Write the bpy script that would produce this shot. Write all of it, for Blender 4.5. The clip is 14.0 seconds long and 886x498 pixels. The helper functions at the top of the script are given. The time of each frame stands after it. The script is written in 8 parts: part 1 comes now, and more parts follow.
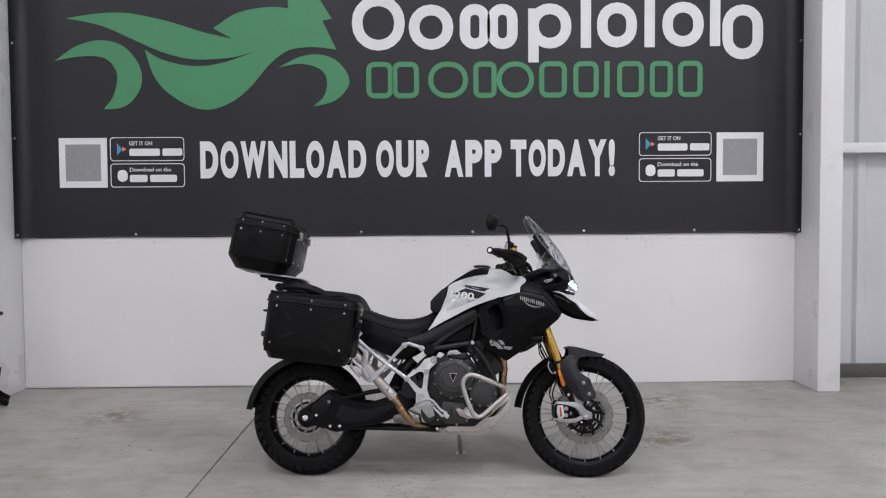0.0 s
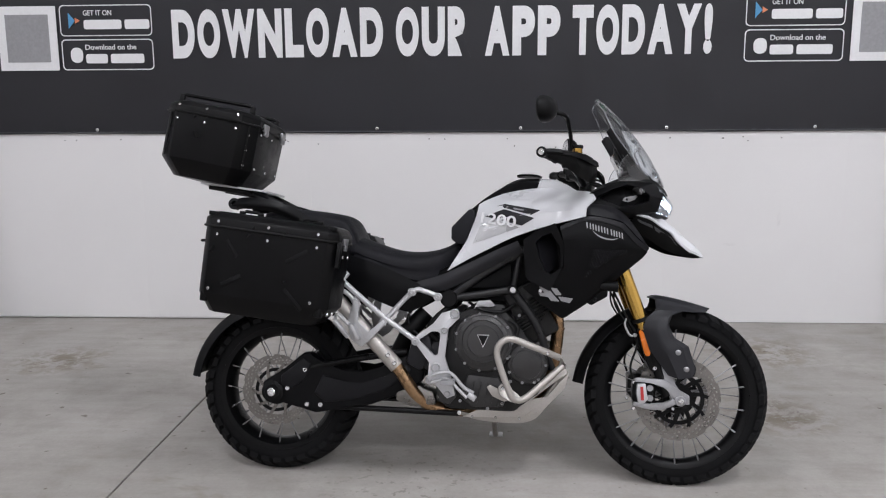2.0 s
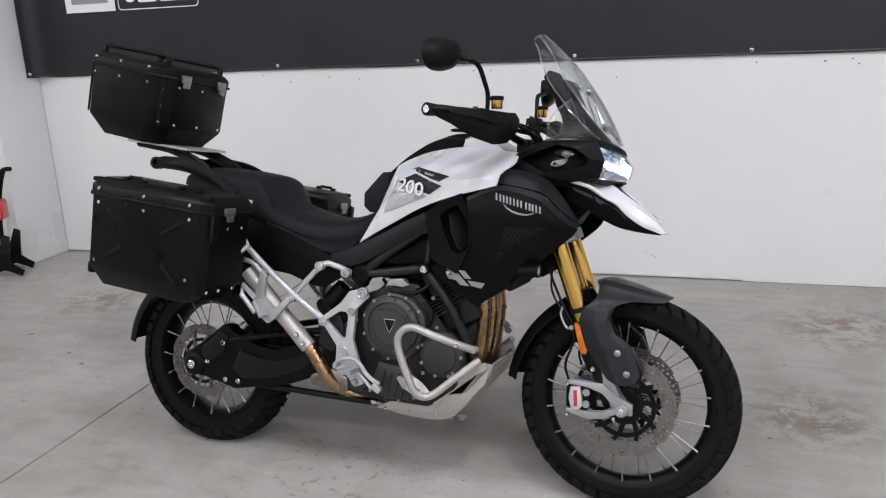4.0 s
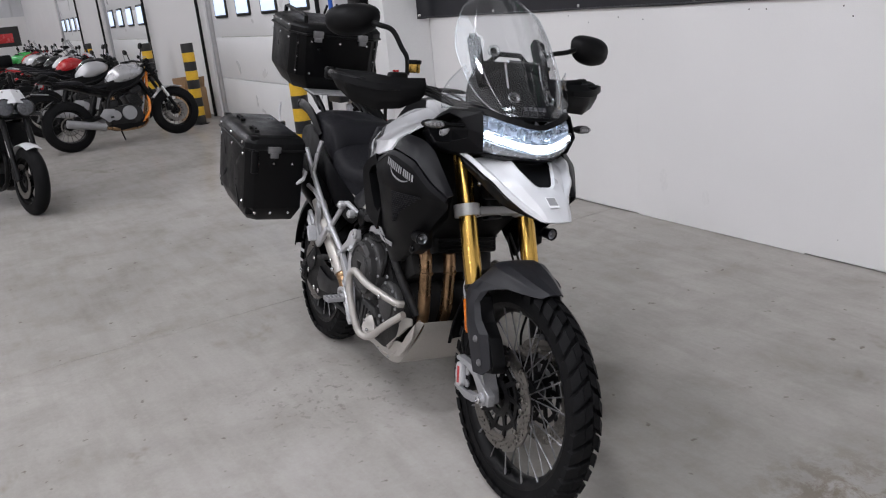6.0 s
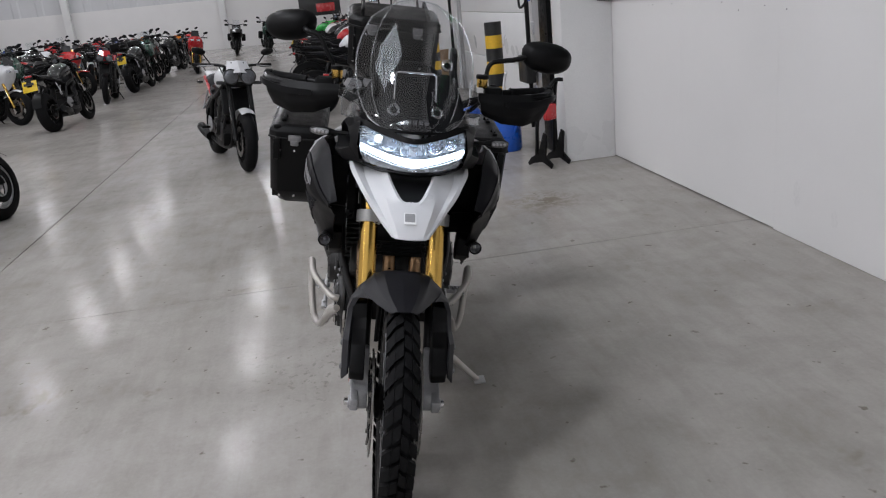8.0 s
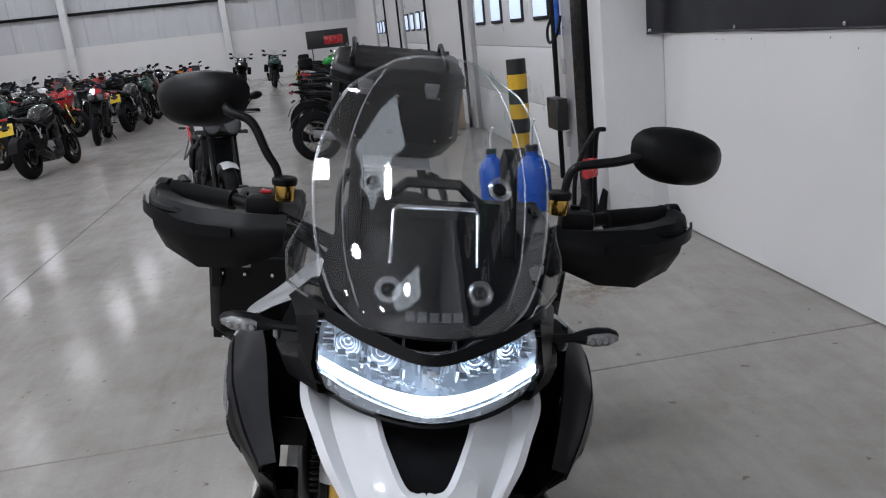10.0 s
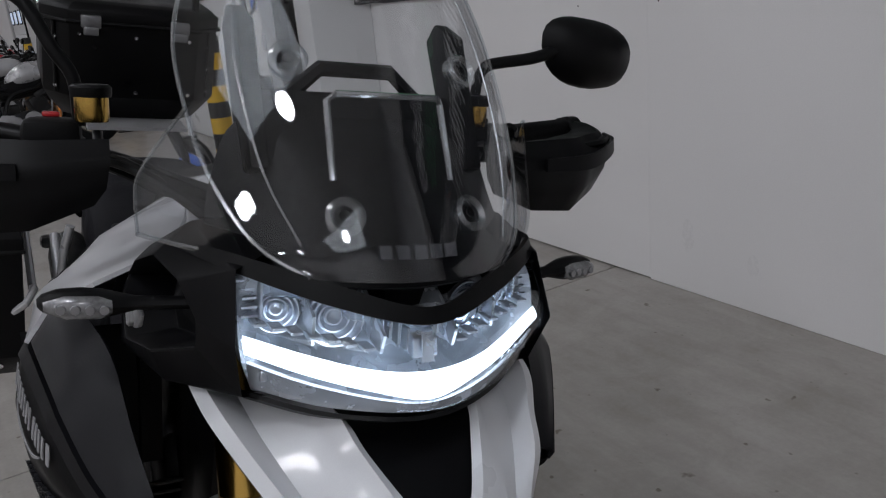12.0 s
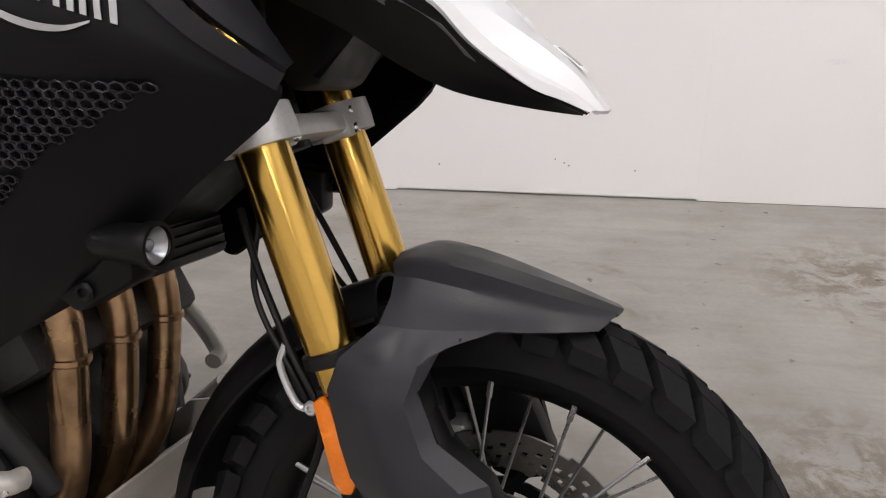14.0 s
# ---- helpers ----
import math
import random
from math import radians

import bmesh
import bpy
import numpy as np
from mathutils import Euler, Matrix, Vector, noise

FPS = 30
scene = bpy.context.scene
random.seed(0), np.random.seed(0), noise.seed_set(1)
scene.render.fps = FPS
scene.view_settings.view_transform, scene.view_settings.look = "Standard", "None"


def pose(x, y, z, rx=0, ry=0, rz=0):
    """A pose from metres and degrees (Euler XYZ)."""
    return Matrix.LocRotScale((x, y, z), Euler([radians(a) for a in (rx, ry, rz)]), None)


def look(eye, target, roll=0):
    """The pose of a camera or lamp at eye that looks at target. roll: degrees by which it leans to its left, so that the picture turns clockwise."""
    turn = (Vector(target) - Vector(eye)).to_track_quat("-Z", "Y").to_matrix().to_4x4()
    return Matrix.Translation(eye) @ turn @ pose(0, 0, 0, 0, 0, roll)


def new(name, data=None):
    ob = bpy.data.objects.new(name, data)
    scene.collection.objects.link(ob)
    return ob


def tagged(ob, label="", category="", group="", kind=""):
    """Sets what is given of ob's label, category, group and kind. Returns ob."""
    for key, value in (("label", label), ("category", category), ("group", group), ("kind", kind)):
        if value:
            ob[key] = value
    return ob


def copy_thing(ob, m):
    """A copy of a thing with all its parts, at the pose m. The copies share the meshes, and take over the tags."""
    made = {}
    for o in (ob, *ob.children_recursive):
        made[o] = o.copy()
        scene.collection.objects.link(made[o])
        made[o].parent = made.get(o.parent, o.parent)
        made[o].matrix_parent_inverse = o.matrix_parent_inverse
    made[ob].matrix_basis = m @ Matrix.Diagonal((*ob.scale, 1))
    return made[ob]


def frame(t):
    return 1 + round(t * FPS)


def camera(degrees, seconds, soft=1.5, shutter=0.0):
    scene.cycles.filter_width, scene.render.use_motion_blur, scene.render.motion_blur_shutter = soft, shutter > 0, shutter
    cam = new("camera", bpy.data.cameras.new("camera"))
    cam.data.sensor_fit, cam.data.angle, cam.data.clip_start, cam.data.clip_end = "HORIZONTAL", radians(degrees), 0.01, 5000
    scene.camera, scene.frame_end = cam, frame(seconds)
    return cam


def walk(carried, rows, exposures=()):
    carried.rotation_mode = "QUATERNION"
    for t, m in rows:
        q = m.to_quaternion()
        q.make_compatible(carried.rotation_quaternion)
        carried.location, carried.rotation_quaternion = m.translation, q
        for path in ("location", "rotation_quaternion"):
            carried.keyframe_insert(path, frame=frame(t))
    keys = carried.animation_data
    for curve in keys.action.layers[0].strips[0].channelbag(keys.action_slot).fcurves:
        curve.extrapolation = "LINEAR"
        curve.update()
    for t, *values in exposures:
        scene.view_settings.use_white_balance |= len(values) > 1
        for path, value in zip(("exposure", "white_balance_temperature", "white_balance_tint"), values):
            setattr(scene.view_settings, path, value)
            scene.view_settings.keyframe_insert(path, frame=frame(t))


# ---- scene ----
cam = camera(58.3, 14.0, soft=1.15)
PATH = [
    (0, (-0.114, -4.724, 1.487), (-0.078, -2.726, 1.402), -0.4),
    (0.5, (0.008, -4.384, 1.434), (-0.005, -2.391, 1.26), -0.6),
    (1, (0.043, -4.011, 1.438), (-0.026, -2.026, 1.203), -0.5),
    (1.5, (0.049, -3.575, 1.423), (-0.038, -1.599, 1.125), -0.3),
    (2, (0.008, -3.242, 1.418), (-0.088, -1.271, 1.09), -0.3),
    (2.5, (-0.048, -2.953, 1.434), (-0.11, -0.988, 1.071), 0.0),
    (3, (0.077, -2.822, 1.453), (0.019, -0.873, 1.006), 0.3),
    (3.5, (0.481, -2.795, 1.489), (0.237, -0.868, 1.012), -0.6),
    (4, (0.924, -2.623, 1.502), (0.344, -0.782, 0.978), -2.5),
    (4.2, (1.1, -2.534, 1.514), (0.437, -0.725, 0.977), -2.3),
    (6.5, (2.744, -1.076, 1.485), (0.97, -0.379, 0.878), -5.6),
    (7, (2.894, -0.707, 1.483), (1.054, -0.218, 0.872), -5.0),
    (7.5, (3.036, -0.472, 1.476), (1.141, -0.246, 0.878), -6.0),
    (8, (2.921, -0.327, 1.49), (1.035, -0.062, 0.882), -5.8),
    (8.5, (2.597, -0.267, 1.514), (0.707, 0.014, 0.924), -5.6),
    (9, (2.265, -0.19, 1.514), (0.356, 0.063, 0.974), -6.1),
    (9.2, (2.137, -0.164, 1.525), (0.225, 0.075, 0.987), -6.2),
    (11.3, (1.29, -0.165, 1.483), (-0.584, 0.251, 0.921), -7.8),
    (11.5, (1.281, -0.226, 1.439), (-0.515, 0.432, 0.852), -6.8),
    (12, (1.286, -0.381, 1.374), (-0.343, 0.598, 0.75), -5.6),
    (12.5, (1.247, -0.544, 1.326), (-0.227, 0.655, 0.702), -5.8),
    (13, (1.089, -0.678, 1.271), (-0.005, 0.858, 0.605), -3.0),
    (13.5, (0.935, -0.809, 1.177), (0.164, 0.903, 0.489), -1.3),
    (14, (0.866, -0.914, 1.043), (0.497, 0.899, 0.284), -1.4),
]
EXPOSURES = [(0.0, -0.05, 6420, 13), (2.0, 0.06, 6420, 13), (4.2, 0.20, 6420, 13), (6.3, 0.0, 6400, 13), (7.5, -0.17, 6420, 12), (8.5, -0.18, 6350, 11), (9.2, -0.30, 6270, 10), (11.3, -0.05, 6200, 12), (11.6, -0.25, 6220, 12), (12.0, -0.88, 6350, 12), (12.6, -1.0, 6550, 13), (13.1, -0.5, 6720, 15), (13.6, 0.02, 6920, 14), (14.0, 0.32, 6980, 14)]
walk(cam, [(t, look(eye, target, roll)) for t, eye, target, roll in PATH], EXPOSURES)


# ---- light ----
world = bpy.data.worlds.new("world")
scene.world = world
world.use_nodes = True
sky = world.node_tree.nodes.new("ShaderNodeTexSky")
sky.sky_type, sky.sun_disc, sky.sun_elevation, sky.sun_rotation = "NISHITA", False, 0.7, 1.0
world.node_tree.nodes["Background"].inputs[1].default_value = 0.1
world.node_tree.links.new(sky.outputs[0], world.node_tree.nodes["Background"].inputs[0])
CEILING = 7.6
LAMPS = [(-35.1 + 4.7 * i, -2.85 - 5.1 * j) for i in range(10) for j in range(3)]


# ---- materials ----
def material(name, base, rough=0.5, metal=0.0, vary=0.15, scale=8.0, fine=60.0, bump=0.05, coat=0.0, rough_vary=0.12, spec=0.5, stretch=None):
    """A principled material whose colour, gloss and relief vary at a large and a small scale."""
    mat = bpy.data.materials.new(name)
    mat.use_nodes = True
    nt = mat.node_tree
    add, join = nt.nodes.new, nt.links.new
    p = nt.nodes["Principled BSDF"]
    co = add("ShaderNodeTexCoord")
    src = co.outputs["Object"]
    if stretch:
        mp = add("ShaderNodeMapping")
        mp.inputs["Scale"].default_value = stretch
        join(src, mp.inputs[0])
        src = mp.outputs[0]
    big, small = add("ShaderNodeTexNoise"), add("ShaderNodeTexNoise")
    big.inputs["Scale"].default_value, big.inputs["Detail"].default_value = scale, 4
    small.inputs["Scale"].default_value, small.inputs["Detail"].default_value = fine, 3
    join(src, big.inputs["Vector"]), join(src, small.inputs["Vector"])
    mix = add("ShaderNodeMath")
    mix.operation = "ADD"
    join(big.outputs["Fac"], mix.inputs[0]), join(small.outputs["Fac"], mix.inputs[1])
    ramp = add("ShaderNodeMapRange")
    ramp.inputs["From Min"].default_value, ramp.inputs["From Max"].default_value = 0.7, 1.3
    ramp.inputs["To Min"].default_value, ramp.inputs["To Max"].default_value = 1 - vary, 1 + vary
    join(mix.outputs[0], ramp.inputs["Value"])
    mul = add("ShaderNodeVectorMath")
    mul.operation = "SCALE"
    mul.inputs[0].default_value = base
    join(ramp.outputs[0], mul.inputs["Scale"])
    join(mul.outputs[0], p.inputs["Base Color"])
    rr = add("ShaderNodeMapRange")
    rr.inputs["From Min"].default_value, rr.inputs["From Max"].default_value = 0.3, 0.7
    rr.inputs["To Min"].default_value, rr.inputs["To Max"].default_value = max(rough - rough_vary, 0.02), min(rough + rough_vary, 1)
    join(big.outputs["Fac"], rr.inputs["Value"])
    join(rr.outputs[0], p.inputs["Roughness"])
    p.inputs["Metallic"].default_value = metal
    p.inputs["Specular IOR Level"].default_value = spec
    p.inputs["Coat Weight"].default_value = coat
    p.inputs["Coat Roughness"].default_value = 0.12
    if bump:
        bp = add("ShaderNodeBump")
        bp.inputs["Strength"].default_value, bp.inputs["Distance"].default_value = bump, 0.004
        join(small.outputs["Fac"], bp.inputs["Height"])
        join(bp.outputs[0], p.inputs["Normal"])
    return mat


def glowing(name, colour, strength):
    mat = bpy.data.materials.new(name)
    mat.use_nodes = True
    p = mat.node_tree.nodes["Principled BSDF"]
    p.inputs["Base Color"].default_value = (*colour, 1)
    p.inputs["Emission Color"].default_value = (*colour, 1)
    p.inputs["Emission Strength"].default_value = strength
    return mat


def clear(name, tint=(1, 1, 1), rough=0.02, least=0.05):
    """Thin clear plastic: mostly see-through, with a gloss that grows at grazing angles."""
    mat = bpy.data.materials.new(name)
    mat.use_nodes = True
    nt = mat.node_tree
    nt.nodes.remove(nt.nodes["Principled BSDF"])
    tr, gl = nt.nodes.new("ShaderNodeBsdfTransparent"), nt.nodes.new("ShaderNodeBsdfGlossy")
    tr.inputs[0].default_value = (*tint, 1)
    gl.inputs["Roughness"].default_value = rough
    lw = nt.nodes.new("ShaderNodeLayerWeight")
    lw.inputs["Blend"].default_value = 0.5
    pw = nt.nodes.new("ShaderNodeMath")
    pw.operation, pw.inputs[1].default_value = "POWER", 4.0
    fr = nt.nodes.new("ShaderNodeMapRange")
    fr.inputs["To Min"].default_value, fr.inputs["To Max"].default_value = least, 0.75
    nt.links.new(lw.outputs["Facing"], pw.inputs[0]), nt.links.new(pw.outputs[0], fr.inputs["Value"])
    mx = nt.nodes.new("ShaderNodeMixShader")
    nt.links.new(fr.outputs[0], mx.inputs[0]), nt.links.new(tr.outputs[0], mx.inputs[1]), nt.links.new(gl.outputs[0], mx.inputs[2])
    nt.links.new(mx.outputs[0], nt.nodes["Material Output"].inputs[0])
    return mat


def concrete():
    """Power-floated concrete slab with a worn seal: cloudy tone, drag marks, dark specks and patches of duller gloss."""
    mat = bpy.data.materials.new("polished_concrete")
    mat.use_nodes = True
    nt = mat.node_tree
    add, join = nt.nodes.new, nt.links.new
    p = nt.nodes["Principled BSDF"]
    geo = add("ShaderNodeNewGeometry")

    def tex(scale, detail, rough=0.55, distort=0.0, stretch=(1, 1, 1)):
        mp = add("ShaderNodeMapping")
        mp.inputs["Scale"].default_value = stretch
        join(geo.outputs["Position"], mp.inputs[0])
        n = add("ShaderNodeTexNoise")
        n.inputs["Scale"].default_value, n.inputs["Detail"].default_value = scale, detail
        n.inputs["Roughness"].default_value, n.inputs["Distortion"].default_value = rough, distort
        join(mp.outputs[0], n.inputs["Vector"])
        return n.outputs["Fac"]

    def ramp(fac, stops):
        r = add("ShaderNodeValToRGB")
        for e, (pos, col) in zip((r.color_ramp.elements[0], r.color_ramp.elements[1]), (stops[0], stops[-1])):
            e.position, e.color = pos, (*col, 1)
        for pos, col in stops[1:-1]:
            r.color_ramp.elements.new(pos).color = (*col, 1)
        join(fac, r.inputs[0])
        return r.outputs[0]

    def blend(kind, fac, a, b):
        m = add("ShaderNodeMix")
        m.data_type, m.blend_type = "RGBA", kind
        m.inputs[0].default_value = fac if isinstance(fac, float) else 0
        if not isinstance(fac, float):
            join(fac, m.inputs[0])
        join(a, m.inputs[6]), join(b, m.inputs[7])
        return m.outputs[2]

    cloud = ramp(tex(0.55, 6, 0.62, 0.2), [(0.30, (0.300, 0.282, 0.263)), (0.5, (0.381, 0.361, 0.339)), (0.72, (0.447, 0.427, 0.404))])
    mottle = ramp(tex(3.2, 8, 0.68, 0.3), [(0.32, (0.80, 0.79, 0.77)), (0.55, (1, 1, 1)), (0.75, (1.0, 1.0, 1.0))])
    drag = ramp(tex(2.0, 6, 0.6, 0.4, (1, 7, 1)), [(0.36, (0.90, 0.89, 0.88)), (0.6, (1, 1, 1))])
    grain = ramp(tex(55, 4, 0.7), [(0.3, (0.90, 0.90, 0.90)), (0.7, (1, 1, 1))])
    specks = ramp(tex(17, 2, 0.5), [(0.245, (0.42, 0.38, 0.34)), (0.30, (1, 1, 1))])
    stain = ramp(tex(1.15, 5, 0.70, 0.5), [(0.30, (0.66, 0.62, 0.56)), (0.37, (1, 1, 1))])
    col = cloud
    for layer, f in ((mottle, 0.8), (drag, 0.7), (grain, 0.8), (specks, 0.75), (stain, 0.65)):
        col = blend("MULTIPLY", f, col, layer)
    # old oil and rust stains that have soaked into the slab
    blot = ramp(tex(11, 7, 0.75, 0.4), [(0.44, (1, 1, 1)), (0.56, (0.50, 0.42, 0.33))])
    spots = ramp(tex(26, 3, 0.6), [(0.36, (0.30, 0.28, 0.26)), (0.42, (1, 1, 1))])
    for sx, sy, sr, kind in ((1.70, 1.50, 0.42, blot), (1.42, 0.46, 0.34, blot), (-2.5, 1.2, 0.35, blot), (-0.25, -0.35, 0.55, spots)):
        far = add("ShaderNodeVectorMath")
        far.operation = "DISTANCE"
        far.inputs[1].default_value = (sx, sy, 0)
        join(geo.outputs["Position"], far.inputs[0])
        near = add("ShaderNodeMapRange")
        near.inputs["From Min"].default_value, near.inputs["From Max"].default_value = sr, sr * 0.2
        near.inputs["To Min"].default_value, near.inputs["To Max"].default_value = 0.0, 0.75 if kind is blot else 0.4
        join(far.outputs["Value"], near.inputs["Value"])
        col = blend("MULTIPLY", near.outputs[0], col, kind)
    join(col, p.inputs["Base Color"])
    rr = add("ShaderNodeMapRange")
    rr.inputs["From Min"].default_value, rr.inputs["From Max"].default_value = 0.32, 0.68
    rr.inputs["To Min"].default_value, rr.inputs["To Max"].default_value = 0.10, 0.18
    join(tex(1.6, 6, 0.65, 0.8), rr.inputs["Value"])
    join(rr.outputs[0], p.inputs["Roughness"])
    p.inputs["Specular IOR Level"].default_value = 0.025
    bp = add("ShaderNodeBump")
    bp.inputs["Strength"].default_value, bp.inputs["Distance"].default_value = 0.045, 0.003
    join(tex(7, 5, 0.6), bp.inputs["Height"])
    join(bp.outputs[0], p.inputs["Normal"])
    return mat


CONCRETE = concrete()
JOINT = material("joint_filler", (0.10, 0.095, 0.088), 0.8)
BOARD = material("white_painted_board", (0.765, 0.755, 0.75), 0.42, vary=0.025, scale=1.6, fine=180, bump=0.03)
STEELWHITE = material("white_painted_steel", (0.78, 0.78, 0.78), 0.35, vary=0.04, scale=2, fine=120, bump=0.02)
CLADDING = material("grey_lined_cladding", (0.60, 0.605, 0.62), 0.4, vary=0.05, scale=1.5, fine=90, bump=0.02)
CEIL = material("ceiling_liner", (0.72, 0.72, 0.72), 0.55, vary=0.05, scale=1)
VINYL = material("black_banner_vinyl", (0.0108, 0.011, 0.0152), 0.42, vary=0.18, scale=3, fine=700, bump=0.06)
INKWHITE = material("white_print", (0.80, 0.80, 0.81), 0.45, vary=0.04, scale=6)
INKGREEN = material("green_print", (0.062, 0.275, 0.122), 0.45, vary=0.05, scale=6)
INKGREY = material("grey_print", (0.30, 0.30, 0.31), 0.45, vary=0.08, scale=40)
PRINTSILVER = material("silver_print", (0.31, 0.31, 0.32), 0.4, 0.2, vary=0.04, scale=20)
INKBLUE = material("blue_print", (0.08, 0.30, 0.55), 0.45, vary=0.05)
INKCORAL = material("coral_print", (0.70, 0.24, 0.12), 0.45, vary=0.05)
BRASS = material("eyelet_metal", (0.72, 0.72, 0.72), 0.3, 1.0, vary=0.1)
STOCKENGINE = material("grey_engine_alloy", (0.020, 0.0195, 0.020), 0.40, 0.5, vary=0.3, scale=30, fine=120, bump=0.3)
ENGINECOVER = material("grey_engine_cover_paint", (0.042, 0.041, 0.041), 0.42, 0.3, vary=0.15, scale=14, fine=260, bump=0.15)
RUBBER = material("tyre_rubber", (0.0055, 0.0055, 0.006), 0.66, vary=0.35, scale=9, fine=160, bump=0.12, spec=0.13)
LAMPGREY = material("parked_lamp_glass", (0.16, 0.165, 0.18), 0.10, 0.6, vary=0.5, scale=60, fine=200, bump=0.25)
PLASTIC = material("black_moulded_plastic", (0.0032, 0.0032, 0.0036), 0.45, vary=0.25, scale=14, fine=500, bump=0.03, spec=0.16)
SATIN = material("graphite_satin_paint", (0.016, 0.016, 0.019), 0.40, vary=0.12, scale=10, fine=400, bump=0.04, spec=0.27)
CHARCOAL = material("charcoal_satin_paint", (0.0075, 0.0075, 0.0092), 0.40, vary=0.12, scale=10, fine=400, bump=0.04, spec=0.2)
DULLGREY = material("dull_grey_print", (0.065, 0.065, 0.072), 0.45, vary=0.08, scale=40)
SATINBLACK = material("black_satin_paint", (0.0028, 0.0028, 0.0034), 0.42, vary=0.15, scale=10, fine=400, bump=0.03, spec=0.13)
WHITEPAINT = material("pearl_white_paint", (0.64, 0.645, 0.665), 0.32, vary=0.03, scale=6, fine=900, bump=0.015, coat=0.45)
VINYLSEAT = material("black_seat_vinyl", (0.0095, 0.0095, 0.012), 0.55, vary=0.2, scale=12, fine=420, bump=0.3, spec=0.16)
BLACKALU = material("black_coated_aluminium", (0.0026, 0.0026, 0.003), 0.38, vary=0.22, scale=12, fine=650, bump=0.10, spec=0.17)
BLACKSTEEL = material("black_coated_steel", (0.003, 0.003, 0.0034), 0.38, vary=0.2, scale=20, fine=300, bump=0.06, spec=0.2)
FRAMEBLACK = material("satin_black_frame_paint", (0.014, 0.014, 0.015), 0.36, vary=0.15, scale=20, fine=300, bump=0.04, spec=0.4)
ENGINE = material("dark_grey_engine_casting", (0.012, 0.0118, 0.0118), 0.46, 0.35, vary=0.2, scale=14, fine=260, bump=0.2)
ALU = material("cast_aluminium", (0.50, 0.50, 0.51), 0.40, 0.55, vary=0.12, scale=16, fine=240, bump=0.12)
FOOTALU = material("grey_cast_axle_clamp", (0.35, 0.35, 0.36), 0.42, 0.5, vary=0.12, scale=16, fine=240, bump=0.12)
YOKEALU = material("machined_yoke_alloy", (0.42, 0.415, 0.41), 0.40, 0.45, vary=0.08, scale=14, fine=220, bump=0.06)
SPOKE = material("stainless_spoke", (0.30, 0.30, 0.31), 0.34, 0.9, vary=0.1)
POLISHED = material("bright_metal", (0.75, 0.75, 0.76), 0.16, 1.0, vary=0.08, scale=12)
SILVERPAINT = material("silver_painted_steel", (0.56, 0.56, 0.575), 0.38, 0.45, vary=0.06, scale=12, fine=300, bump=0.03)
BRUSHED = material("bead_blasted_steel", (0.47, 0.445, 0.415), 0.44, 0.55, vary=0.08, scale=9, fine=200, bump=0.06)
GOLD = material("gold_anodised_tube", (0.60, 0.375, 0.095), 0.19, 1.0, vary=0.05, scale=6, fine=200, bump=0, rough_vary=0.02)
HEATED = material("heat_stained_steel", (0.34, 0.215, 0.12), 0.30, 0.95, vary=0.38, scale=11, fine=50, bump=0.05)
DISC = material("drilled_brake_disc_steel", (0.23, 0.218, 0.204), 0.33, 1.0, vary=0.12, scale=20, fine=200)
AMBER = material("amber_reflector", (0.56, 0.135, 0.006), 0.18, vary=0.1, scale=40, fine=300, bump=0.1)
INDICATORLENS = material("clear_indicator_lens", (0.20, 0.20, 0.205), 0.15, 0.3, vary=0.3, scale=90, fine=300, bump=0.1, coat=0.6)
SMOKED = material("smoked_lens", (0.03, 0.03, 0.033), 0.12, vary=0.15, coat=0.5)
CHROME = material("reflector_chrome", (0.74, 0.77, 0.82), 0.24, 1.0, vary=0.06)
REFLECTOR = material("pale_metallised_reflector", (0.50, 0.53, 0.57), 0.24, 0.6, vary=0.12, scale=40)
DRL = glowing("running_light_white", (0.80, 0.90, 1.0), 8.0)
ROOFGLASS = glowing("daylit_rooflight", (0.88, 0.94, 1.0), 2.8)
SCREEN = clear("clear_screen_plastic", (0.955, 0.965, 0.975), 0.02, 0.055)
SCREENEDGE = clear("cut_plastic_edge", (0.9, 0.93, 0.95), 0.25, 0.24)
LENS = clear("clear_lens_plastic", (0.95, 0.97, 0.99), 0.03)
MIRROR = material("mirror_glass", (0.8, 0.8, 0.82), 0.03, 1.0, vary=0.02, bump=0)
REDCAL = material("red_print", (0.45, 0.03, 0.03), 0.4)
YELLOW = material("yellow_paint", (0.78, 0.47, 0.03), 0.45, vary=0.12, scale=9)
BLACKPAINT = material("black_paint", (0.02, 0.02, 0.02), 0.45, vary=0.2)
PLATEYELLOW = material("yellow_plate", (0.80, 0.55, 0.02), 0.35, vary=0.05)
DAYGLASS = glowing("daylit_window", (0.62, 0.74, 0.95), 0.9)
CABLE = material("black_hose", (0.005, 0.005, 0.005), 0.4, spec=0.2)
BLUEPLASTIC = material("blue_plastic", (0.015, 0.10, 0.50), 0.35, vary=0.1)
CARD = material("brown_cardboard", (0.35, 0.22, 0.12), 0.8, vary=0.12)
REDPAINT = material("red_paint", (0.50, 0.02, 0.025), 0.25, vary=0.06, coat=0.6)
GREENPAINT = material("green_paint", (0.03, 0.40, 0.07), 0.25, vary=0.06, coat=0.6)
ORANGEPAINT = material("orange_paint", (0.75, 0.22, 0.02), 0.25, vary=0.06, coat=0.6)
DARKGREEN = material("dark_green_paint", (0.02, 0.06, 0.045), 0.28, vary=0.06, coat=0.6)
